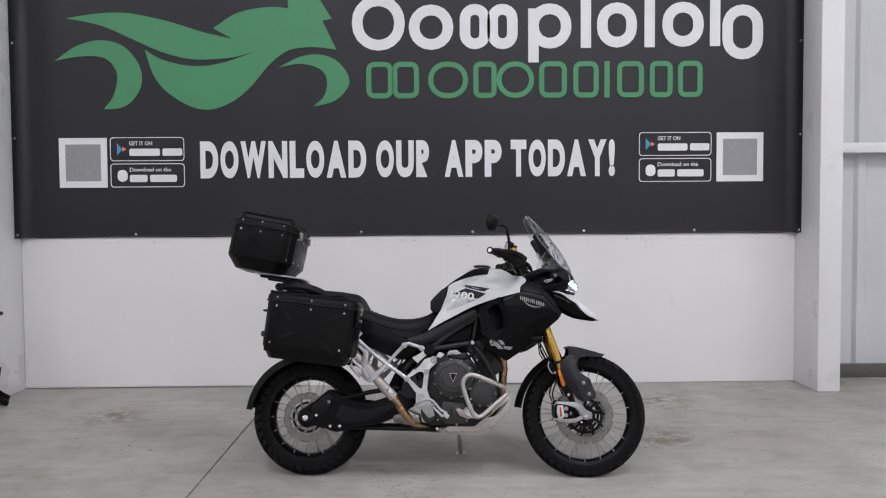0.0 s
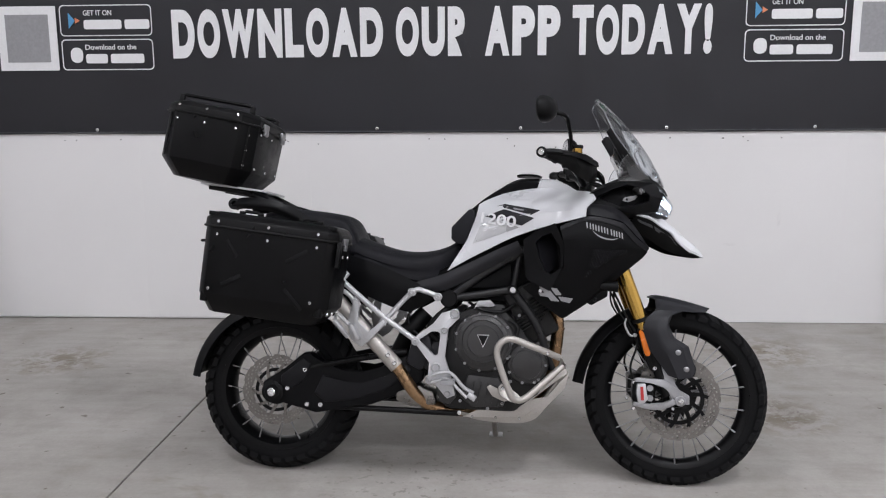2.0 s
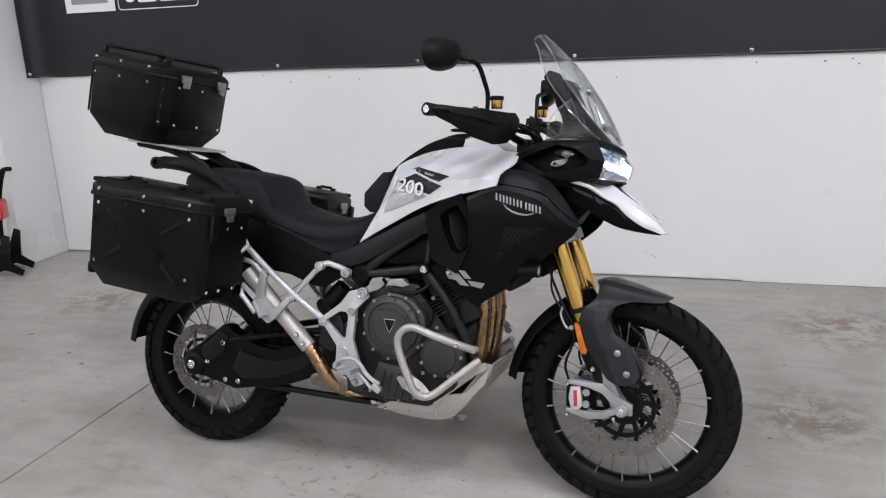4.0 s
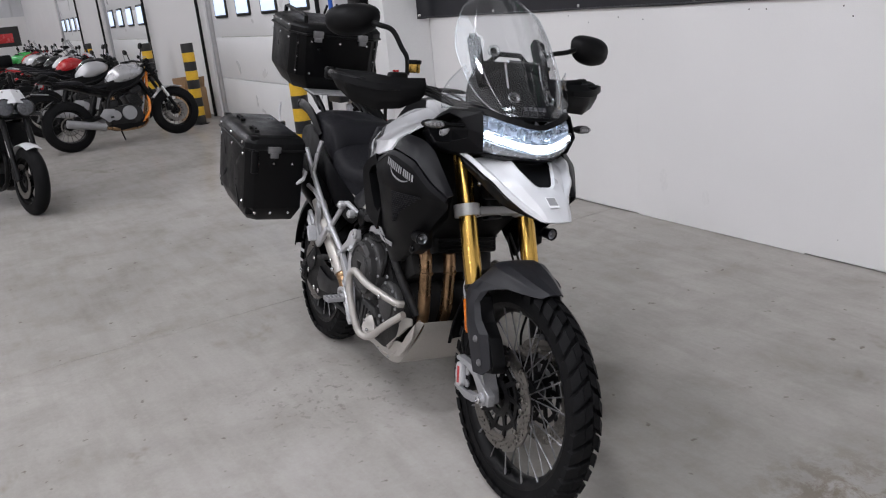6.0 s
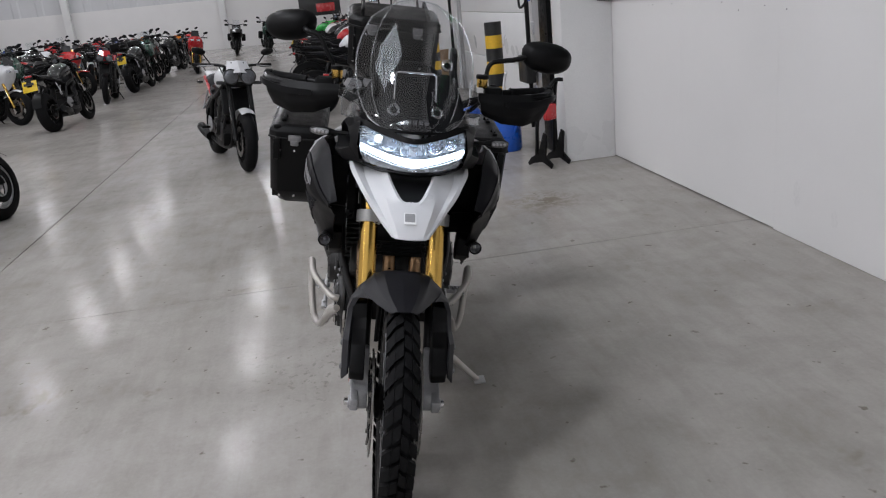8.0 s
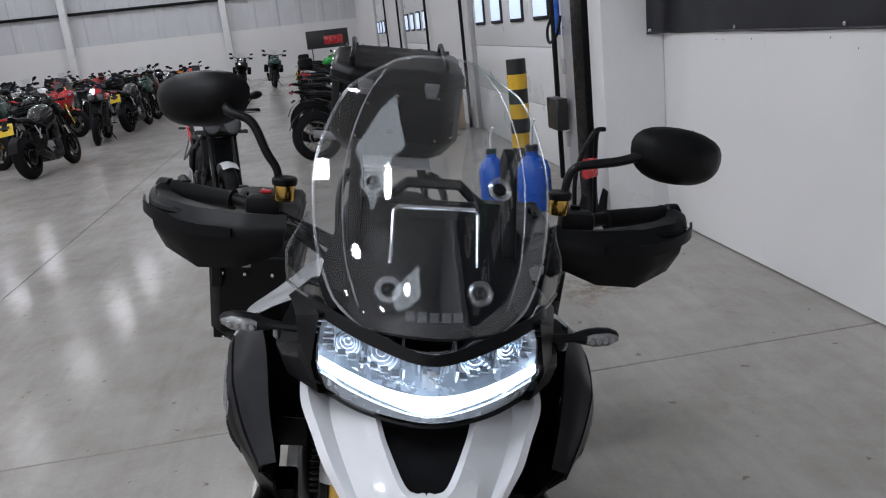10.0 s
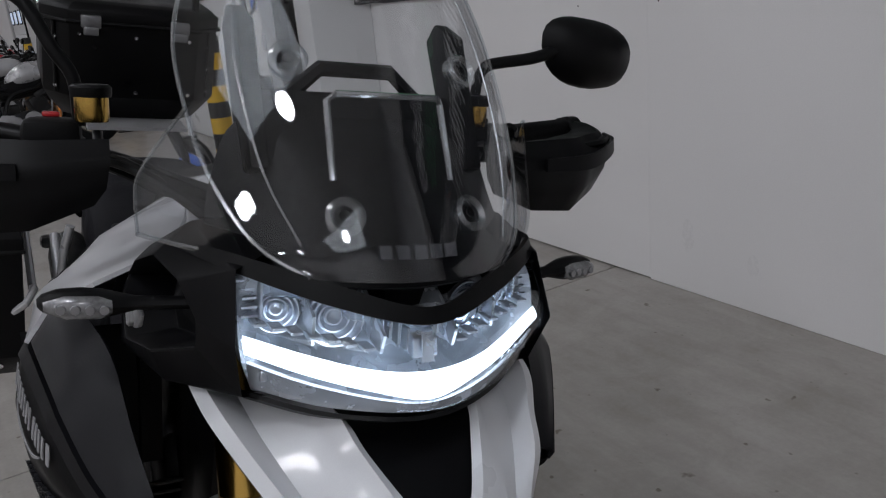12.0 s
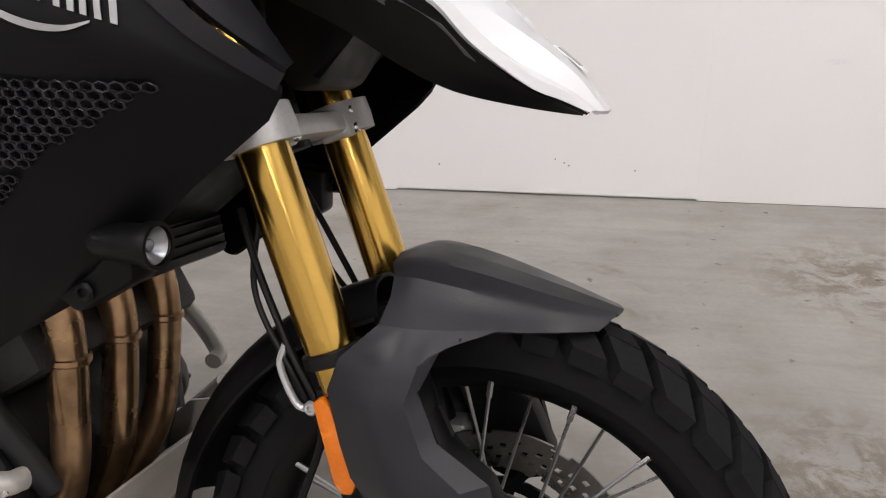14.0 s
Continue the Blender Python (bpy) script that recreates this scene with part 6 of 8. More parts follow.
    rows = [[on_panel(p[0], p[1] - 0.004 * g * (0.4 + math.sin(math.pi * k / 5)), 0.0036) for k, p in enumerate(arc)] for g in (0, 1)]
    surf(bm, [[(p.x, p.y * -s, p.z) for p in r] for r in rows], 17, 3, 0.0012)
    add("maker_print", bm, PRINTSILVER, "plain silver print bars", shroud)
    bm = new_bm()
    for corners in (((0.246, 0.768), (0.276, 0.766), (0.322, 0.714), (0.292, 0.716)), ((0.290, 0.764), (0.312, 0.762), (0.330, 0.738), (0.308, 0.738)), ((0.246, 0.745), (0.268, 0.745), (0.284, 0.730), (0.252, 0.733)), ((0.318, 0.732), (0.372, 0.726), (0.360, 0.709), (0.328, 0.716))):
        q = [on_panel(*c) for c in corners]
        rows = [[q[0].lerp(q[1], g).lerp(q[3].lerp(q[2], g), h) for g in (0, 0.5, 1)] for h in (0, 0.5, 1)]
        rows = [[on_panel(p.x, p.z, 0.0075) for p in r] for r in rows]
        surf(bm, [[(p.x, p.y * -s, p.z) for p in r] for r in rows], 5, 5, 0.0012)
    add("model_print", bm, INKGREY, "plain grey print shapes", shroud)
    bm = new_bm()
    c = on_panel(0.252, 0.752, 0.001)
    bolt(bm, (c.x, -s * c.y, c.z), 0.008, (0, s, 0))
    add("shroud_bolt", bm, POLISHED, "", shroud)
    # fog lamp
    bm = lathe(new_bm(), [(0, -0.050), (0.014, -0.050), (0.017, -0.040), (0.018, 0), (0.0205, 0.004), (0.0205, 0.014), (0.017, 0.014)], (0.522, 0.238 * s, 0.772), (1, 0.08 * s, 0.0), 24, closed=False)
    fog = add("fog_lamp", bm, BLACKALU, "small round auxiliary lamp")
    add("fog_lens", lathe(new_bm(), [(0.017, 0.012), (0.012, 0.016), (0, 0.018)], (0.522, 0.238 * s, 0.772), (1, 0.08 * s, 0), 20, closed=False), LENS, "", fog)
    add("fog_reflector", lathe(new_bm(), [(0.0165, 0.010), (0.010, 0.0), (0.006, -0.004), (0.005, 0.005), (0, 0.007)], (0.522, 0.238 * s, 0.772), (1, 0.08 * s, 0), 20, closed=False), SPOKE, "", fog)
    bm = prism(new_bm(), [(0.44, 0.80), (0.50, 0.79), (0.50, 0.735), (0.44, 0.70), (0.41, 0.72)], 0.185 * s, 0.228 * s, 0.006)
    bolt(bm, (0.452, 0.229 * s, 0.722), 0.010, (0, s, 0))
    add("fog_bracket", bm, PLASTIC, "", fog)
# radiator
bm = box(new_bm(), (0.352, 0, 0.80), (0.04, 0.24, 0.24), 0.01, Matrix.Rotation(radians(-12), 3, "Y"))
rad = add("radiator", bm, BLACKALU, "black radiator")
bm = new_bm()
for k in range(18):
    box(bm, (0.375 - (0.0115 * k - 0.10) * 0.21, 0, 0.70 + 0.0115 * k), (0.008, 0.21, 0.003))
pieces("radiator_fin", bm, BLACKSTEEL, rad)

# frame
for s in (RIGHT, LEFT):
    bm = new_bm()
    tube(bm, mir([(-0.095, -0.155, 0.715), (0.04, -0.180, 0.815), (0.172, -0.205, 0.892), (0.28, -0.18, 0.95)], s), 0.017, 12, 20)
    tube(bm, mir([(-0.095, -0.160, 0.712), (0.148, -0.190, 0.752)], s), 0.015, 12)
    tube(bm, mir([(0.150, -0.192, 0.752), (0.175, -0.205, 0.885)], s), 0.011, 12)
    tube(bm, mir([(0.148, -0.190, 0.752), (0.24, -0.18, 0.62), (0.30, -0.12, 0.45)], s), 0.015, 12, 14)
    fr = add("frame_tube", bm, FRAMEBLACK, "black tubular frame")
    bm = disc(new_bm(), (-0.095, 0.150 * s, 0.712), 0.034, 0.030, (0, s, 0), 26)
    disc(bm, (0.150, 0.190 * s, 0.752), 0.020, 0.024, (0, s, 0), 20)
    add("frame_boss", bm, BLACKALU, "", fr)
    bm = new_bm()
    bolt(bm, (0.150, 0.214 * s, 0.752), 0.014, (0, s, 0), 0.008)
    add("frame_bolt", bm, POLISHED, "", fr)
    bm = prism(new_bm(), [(-0.02, 0.755), (0.14, 0.858), (0.150, 0.765), (0.13, 0.758)], 0.135 * s, 0.165 * s, 0.006)
    add("airbox_panel", bm, SATINBLACK, "", fr)
    # silver rear subframe
    bm = new_bm()
    tube(bm, mir([(-0.640, -0.215, 0.905), (-0.560, -0.213, 0.825), (-0.460, -0.210, 0.735), (-0.344, -0.205, 0.640), (-0.225, -0.198, 0.556)], s), 0.0108, 12, 22)
    tube(bm, mir([(-0.345, -0.205, 0.618), (-0.235, -0.190, 0.736), (-0.185, -0.182, 0.738), (-0.130, -0.175, 0.718)], s), 0.0100, 12, 18)
    tube(bm, mir([(-0.555, -0.212, 0.795), (-0.535, -0.205, 0.880), (-0.52, -0.19, 0.95)], s), 0.0092, 12, 10)
    tube(bm, mir([(-0.600, -0.215, 0.755), (-0.500, -0.213, 0.735), (-0.455, -0.210, 0.695)], s), 0.0088, 12, 12)
    sub = add("subframe", bm, SILVERPAINT, "silver tubular rear subframe")
    bm = new_bm()
    for p in ((-0.345, 0.618), (-0.218, 0.549), (-0.235, 0.736), (-0.135, 0.719), (-0.455, 0.700)):
        disc(bm, (p[0], 0.190 * s, p[1]), 0.016, 0.024, (0, s, 0), 18)
        bolt(bm, (p[0], 0.214 * s, p[1]), 0.009, (0, s, 0))
    pieces("subframe_lug", bm, ALU, sub)
    # pillion hanger: a forked cast plate with a folded peg
    bm = prism(new_bm(), [(-0.455, 0.712), (-0.43, 0.69), (-0.445, 0.62), (-0.40, 0.575), (-0.345, 0.63), (-0.335, 0.61), (-0.395, 0.545), (-0.425, 0.525), (-0.465, 0.55), (-0.48, 0.62)], 0.212 * s, 0.228 * s, 0.004)
    tube(bm, mir([(-0.475, -0.225, 0.610), (-0.525, -0.228, 0.655), (-0.530, -0.228, 0.620), (-0.475, -0.226, 0.560)], s), 0.010, 8)
    hang = add("pillion_hanger", bm, ALU, "cast pillion footrest hanger")
    bm = box(new_bm(), (-0.445, 0.245 * s, 0.580), (0.018, 0.036, 0.065), 0.005, Matrix.Rotation(radians(-28), 3, "Y"))
    add("pillion_footrest", bm, ALU, "", hang)
    # rider hanger plate with a triangular window
    o = [(-0.060, 0.675), (-0.119, 0.659), (-0.152, 0.617), (-0.231, 0.557), (-0.165, 0.470), (-0.168, 0.419), (-0.094, 0.335), (-0.063, 0.349), (-0.084, 0.431), (-0.104, 0.493), (-0.092, 0.601), (-0.049, 0.643)]
    i = [(-0.126, 0.583), (-0.133, 0.588), (-0.155, 0.588), (-0.206, 0.554), (-0.150, 0.501), (-0.146, 0.498), (-0.142, 0.497), (-0.138, 0.498), (-0.134, 0.500), (-0.131, 0.504), (-0.124, 0.560), (-0.123, 0.573)]
    bm = new_bm()
    loops = [[bm.verts.new((p[0], s * y, p[1])) for p in q] for q, y in ((o, 0.190), (i, 0.190), (i, 0.208), (o, 0.208))]
    for a, b in zip(loops, loops[1:] + loops[:1]):
        for k in range(12):
            m = (k + 1) % 12
            bm.faces.new((a[k], a[m], b[m], b[k]))
    bmesh.ops.bevel(bm, geom=[e for e in bm.edges], offset=0.0015, segments=1, profile=0.5, affect="EDGES")
    plate = add("footrest_hanger", bm, SILVERPAINT, "silver footrest hanger plate")
    bm = new_bm()
    for x, z, r in ((-0.069, 0.657, 0.019), (-0.107, 0.592, 0.013), (-0.138, 0.452, 0.019), (-0.163, 0.402, 0.014), (-0.093, 0.353, 0.012)):
        lathe(bm, [(0, 0), (r, 0), (r, 0.008), (r * 0.82, 0.011), (r * 0.62, 0.007), (r * 0.62, 0.010), (r * 0.3, 0.010), (r * 0.3, 0.005), (0, 0.005)], (x, 0.206 * s, z), (0, s, 0), 20, closed=False)
    pieces("hanger_boss", bm, ALU, plate)
    bm = tube(new_bm(), mir([(-0.160, -0.225, 0.405), (-0.140, -0.230, 0.428), (-0.080, -0.234, 0.436), (-0.030, -0.236, 0.386), (0.010, -0.238, 0.364)], s), 0.0075, 8, 22)
    tube(bm, mir([(-0.150, -0.225, 0.396), (-0.092, -0.234, 0.412), (-0.045, -0.236, 0.373), (-0.015, -0.238, 0.345)], s), 0.0065, 8, 18)
    box(bm, (0.003, 0.240 * s, 0.351), (0.034, 0.022, 0.022), 0.004, Matrix.Rotation(radians(32), 3, "Y"))
    add("foot_lever", bm, ALU, "cast foot lever", plate)
    bm = new_bm()
    for x in (-0.107, -0.063):
        box(bm, (x, 0.265 * s, 0.408), (0.006, 0.085, 0.016), 0.002)
    pieces("footrest_rail", bm, FOOTALU, plate, "serrated metal footrest rail")
    bm = new_bm()
    for k in range(6):
        box(bm, (-0.085, (0.226 + 0.016 * k) * s, 0.408), (0.044, 0.004, 0.016), 0.001, seg=1)
    pieces("footrest_bar", bm, FOOTALU, plate)
    bm = new_bm()
    prism(bm, [(-0.110, 0.40), (-0.07, 0.395), (-0.06, 0.34), (-0.085, 0.31), (-0.125, 0.32), (-0.135, 0.36)], 0.14 * s, 0.185 * s, 0.004)
    add("gear_casting", bm, ENGINECOVER, "", plate)

# engine
bm = prism(new_bm(), [(-0.14, 0.34), (-0.10, 0.29), (0.16, 0.285), (0.26, 0.36), (0.285, 0.45), (0.25, 0.54), (0.16, 0.60), (0.12, 0.70), (0.00, 0.70), (-0.05, 0.64), (-0.12, 0.60), (-0.15, 0.48)], -0.175, 0.175, 0.02)
engine = add("engine", bm, ENGINE, "dark grey three-cylinder engine")
for s in (RIGHT, LEFT):
    bm = new_bm()
    prism(bm, [(0.042 + 0.118 * math.cos(a) * (1 + 0.05 * math.sin(3 * a)), 0.552 + 0.118 * math.sin(a)) for a in [2 * math.pi * k / 28 for k in range(28)]], 0.165 * s, 0.205 * s, 0.008, 0.06)
    lathe(bm, [(0.097, 0.0), (0.095, 0.022), (0.080, 0.030), (0.078, 0.024), (0.060, 0.026), (0.058, 0.031), (0, 0.031)], (0.042, 0.202 * s, 0.558), (0, s, 0), 40, closed=False)
    for k in range(4):
        a = 0.6 + math.pi / 2 * k
        disc(bm, (0.042 + 0.066 * math.cos(a), 0.226 * s, 0.558 + 0.066 * math.sin(a)), 0.006, 0.005, (0, s, 0), 10)
    cover = add("engine_cover", bm, ENGINECOVER, "ribbed dark grey round engine cover", engine)
    bm = new_bm()
    prism(bm, [(0.023, 0.580), (0.061, 0.580), (0.042, 0.538)], 0.2325 * s, 0.236 * s, 0.002)
    add("cover_emblem", bm, BLACKALU, "plain black triangular emblem", cover)
    bm = new_bm()
    prism(bm, [(0.020, 0.583), (0.064, 0.583), (0.042, 0.533)], 0.2315 * s, 0.2335 * s)
    add("emblem_rim", bm, POLISHED, "", cover)
    bm = new_bm()
    prism(bm, [(0.205 + 0.082 * math.cos(a) * (1 + 0.05 * math.cos(3 * a)), 0.470 + 0.080 * math.sin(a)) for a in [2 * math.pi * k / 24 for k in range(24)]], 0.160 * s, 0.192 * s, 0.010, 0.08)
    lathe(bm, [(0.058, 0), (0.055, 0.010), (0.035, 0.014), (0, 0.014)], (0.205, 0.188 * s, 0.470), (0, s, 0), 30, closed=False)
    add("engine_cover_small", bm, ENGINECOVER, "", engine)
    bm = new_bm()
    for k in range(11):
        a = 2 * math.pi * k / 11
        bolt(bm, (0.042 + 0.108 * math.cos(a), 0.203 * s, 0.552 + 0.108 * math.sin(a)), 0.006, (0, s, 0))
    for k in range(7):
        a = 2 * math.pi * k / 7
        bolt(bm, (0.205 + 0.072 * math.cos(a), 0.190 * s, 0.470 + 0.070 * math.sin(a)), 0.006, (0, s, 0))
    pieces("cover_bolt", bm, FOOTALU, engine)
    bm = prism(new_bm(), [(0.0, 0.675), (0.016, 0.706), (0.062, 0.712), (0.085, 0.690), (0.06, 0.682), (0.03, 0.690)], 0.15 * s, 0.185 * s, 0.003)
    add("sensor_bracket", bm, FOOTALU, "", engine)
    # sump casting, ribs, hoses and small fittings on the engine side
    bm = prism(new_bm(), [(-0.02, 0.43), (0.10, 0.42), (0.14, 0.36), (0.12, 0.305), (0.0, 0.30), (-0.05, 0.34)], 0.165 * s, 0.188 * s, 0.006, 0.05)
    add("sump_cover", bm, ENGINECOVER, "", engine)
    bm = new_bm()
    for k in range(5):
        box(bm, (0.0 + 0.026 * k, 0.190 * s, 0.362 - 0.004 * k), (0.005, 0.010, 0.085), 0.001, Matrix.Rotation(radians(12), 3, "Y"), 1)
    pieces("casting_rib", bm, ENGINECOVER, engine)
    bm = new_bm()
    for k in range(9):
        a = 2 * math.pi * k / 9
        prism(bm, [(0.042 + r * math.cos(a + d), 0.558 + r * math.sin(a + d)) for r, d in ((0.081, -0.05), (0.081, 0.05), (0.094, 0.05), (0.094, -0.05))], 0.222 * s, 0.229 * s)
    pieces("cover_rib", bm, ENGINECOVER, engine)
    bm = tube(new_bm(), mir([(-0.08, -0.150, 0.690), (-0.14, -0.165, 0.640), (-0.17, -0.165, 0.590), (-0.13, -0.150, 0.540)], s), 0.013, 10, 18)
    tube(bm, mir([(0.13, -0.165, 0.640), (0.17, -0.185, 0.610), (0.155, -0.190, 0.560), (0.12, -0.180, 0.540)], s), 0.0085, 8, 16)
    tube(bm, mir([(-0.02, -0.150, 0.700), (0.03, -0.190, 0.675), (0.11, -0.185, 0.668), (0.16, -0.17, 0.70)], s), 0.006, 8, 16)
    tube(bm, mir([(-0.22, -0.12, 0.70), (-0.26, -0.135, 0.63), (-0.22, -0.14, 0.57), (-0.15, -0.15, 0.55)], s), 0.005, 8, 16)
    pieces("engine_hose", bm, CABLE, engine)
    bm = new_bm()
    for p in ((0.19, 0.560), (0.235, 0.405), (0.145, 0.405), (-0.045, 0.325), (0.115, 0.320), (0.06, 0.300), (-0.10, 0.56), (0.175, 0.655)):
        bolt(bm, (p[0], 0.186 * s, p[1]), 0.0065, (0, s, 0))
    pieces("case_bolt", bm, FOOTALU, engine)
    bm = new_bm()
    prism(bm, [(-0.18, 0.52), (-0.14, 0.56), (-0.10, 0.54), (-0.12, 0.44), (-0.16, 0.42), (-0.2, 0.45)], 0.10 * s, 0.165 * s, 0.012)
    prism(bm, [(-0.24, 0.545), (-0.17, 0.575), (-0.15, 0.50), (-0.20, 0.43), (-0.26, 0.46)], 0.12 * s, 0.172 * s, 0.012)
    add("gearbox_cover", bm, SATIN, "", engine)
bm = new_bm()
for k in range(9):
    box(bm, (0.185 + 0.012 * k, 0, 0.595 + 0.0205 * k), (0.175, 0.345, 0.006), 0.002, Matrix.Rotation(radians(-30), 3, "Y"), 1)
box(bm, (0.22, 0, 0.665), (0.13, 0.31, 0.22), 0.015, Matrix.Rotation(radians(-30), 3, "Y"))
pieces("cylinder_fin", bm, ENGINE, engine)
bm = box(new_bm(), (0.255, 0, 0.775), (0.15, 0.30, 0.07), 0.015, Matrix.Rotation(radians(-30), 3, "Y"))
add("cylinder_head", bm, BLACKALU, "", engine)
for y in (-0.105, -0.015, 0.075):
    bm = tube(new_bm(), [(0.235, y, 0.712), (0.290, y - 0.006, 0.700), (0.322, y - 0.006, 0.650), (0.322, y - 0.003, 0.560), (0.300, y * 0.9, 0.440), (0.235, y * 0.5 - 0.02, 0.330), (0.12, y * 0.3 - 0.04, 0.285)], 0.0215, 16, 40)
    ex = add("exhaust_header", bm, HEATED, "heat-stained exhaust header pipe")
    bm = new_bm()
    for z, x in ((0.605, 0.3245),):
        lathe(bm, [(0.0225, -0.006), (0.0250, -0.003), (0.0250, 0.003), (0.0225, 0.006)], (x, y - 0.003, z), (0.05, 0, 1), 20)
    add("header_joint", bm, HEATED, "", ex)
bm = tube(new_bm(), [(0.10, -0.07, 0.285), (-0.05, -0.09, 0.272), (-0.16, -0.12, 0.290), (-0.225, -0.150, 0.345), (-0.285, -0.162, 0.430), (-0.36, -0.172, 0.520)], 0.024, 16, 34)
pipe = add("exhaust_pipe", bm, HEATED, "heat-stained exhaust pipe")
bm = tube(new_bm(), [(-0.295, -0.166, 0.445), (-0.415, -0.180, 0.575), (-0.53, -0.19, 0.70)], 0.0285, 18, 14)
add("exhaust_shield", bm, BRUSHED, "brushed exhaust heat shield", pipe)
bm = new_bm()
for p in ((-0.325, 0.492), (-0.395, 0.568), (-0.30, 0.462)):
    bolt(bm, (p[0], -0.203, p[1]), 0.009, (0.2, -1, 0.1), 0.006)
pieces("shield_bolt", bm, POLISHED, pipe)
bm = skin(new_bm(), [[(-0.45 + x, -0.17 + w * math.cos(a), 0.66 + x * -0.35 + h * math.sin(a)) for a in [2 * math.pi * k / 18 for k in range(18)]] for x, w, h in ((-0.05, 0.03, 0.04), (-0.10, 0.045, 0.06), (-0.40, 0.05, 0.07), (-0.44, 0.03, 0.045))])
add("silencer", bm, BLACKSTEEL, "black silencer behind the case", pipe)
bm = prism(new_bm(), [(-0.30, 0.345), (-0.21, 0.375), (-0.15, 0.35), (-0.14, 0.30), (-0.22, 0.29), (-0.30, 0.31)], -0.155, -0.06, 0.012)
add("collector_box", bm, DISC, "", pipe)

# bash plate and crash bars
bm = new_bm()
surf(bm, [[(-0.05, y * 0.9, 0.262), (0.06, y, 0.243), (0.215, y, 0.248), (0.290, y * 0.95, 0.315), (0.350, y * 0.85, 0.400), (0.362, y * 0.8, 0.440)] for y in (-0.145, -0.07, 0.07, 0.145)], 25, 9, 0.004)
for s in (RIGHT, LEFT):
    surf(bm, mrows([[(-0.05, -0.132, 0.262), (0.06, -0.146, 0.244), (0.215, -0.146, 0.249), (0.290, -0.139, 0.316)], [(-0.045, -0.150, 0.275), (0.06, -0.160, 0.262), (0.20, -0.162, 0.276), (0.262, -0.156, 0.330)]], s), 13, 5, 0.004)
    surf(bm, mrows([[(0.262, -0.156, 0.330), (0.31, -0.150, 0.395), (0.352, -0.138, 0.448)], [(0.292, -0.140, 0.318), (0.335, -0.135, 0.380), (0.366, -0.124, 0.440)]], s), 9, 5, 0.004)
for s in (RIGHT, LEFT):
    prism(bm, [(-0.040, 0.258), (0.034, 0.296), (0.162, 0.295), (0.219, 0.336), (0.286, 0.345), (0.347, 0.424), (0.365, 0.440), (0.350, 0.382), (0.268, 0.294), (0.201, 0.266)], 0.150 * s, 0.158 * s, 0.002)
    prism(bm, [(0.154, 0.309), (0.298, 0.445), (0.354, 0.457), (0.359, 0.434), (0.324, 0.417), (0.211, 0.327), (0.193, 0.293)], 0.160 * s, 0.168 * s, 0.002)
bash = add("bash_plate", bm, BRUSHED, "brushed metal bash plate")
bm = new_bm()
for s in (RIGHT, LEFT):
    for k in range(3):
        bolt(bm, (0.0 + 0.09 * k, 0.158 * s, 0.262), 0.006, (0, s, -0.3))
pieces("bash_bolt", bm, POLISHED, bash)
for s in (RIGHT, LEFT):
    bm = new_bm()
    tube(bm, mir([(0.325, -0.185, 0.500), (0.315, -0.215, 0.508), (0.225, -0.275, 0.548), (0.150, -0.288, 0.574), (0.112, -0.290, 0.560), (0.097, -0.290, 0.525), (0.110, -0.288, 0.470), (0.140, -0.278, 0.390), (0.160, -0.265, 0.352), (0.20, -0.245, 0.352), (0.27, -0.225, 0.410), (0.340, -0.190, 0.470)], s), 0.0125, 12, 70)
    crash = add("crash_bar", bm, BRUSHED, "brushed steel engine guard bar")
    bm = new_bm()
    prism(bm, [(0.056, 0.383), (0.070, 0.392), (0.101, 0.375), (0.159, 0.360), (0.150, 0.338), (0.122, 0.330), (0.077, 0.350)], 0.196 * s, 0.203 * s, 0.002)
    surf(bm, mrows([[(0.100, -0.22, 0.385), (0.110, -0.235, 0.355), (0.150, -0.24, 0.335)], [(0.110, -0.20, 0.395), (0.150, -0.205, 0.375), (0.185, -0.22, 0.350)]], s), 7, 5, 0.005)
    pieces("guard_plate", bm, BRUSHED, crash)
    bm = new_bm()
    for p in ((0.118, -0.232, 0.385), (0.150, -0.235, 0.358), (0.282, -0.255, 0.522), (0.325, -0.212, 0.500)):
        bolt(bm, (p[0], p[1] * -s, p[2]), 0.007, (0, s, 0))
    pieces("guard_bolt", bm, POLISHED, crash)

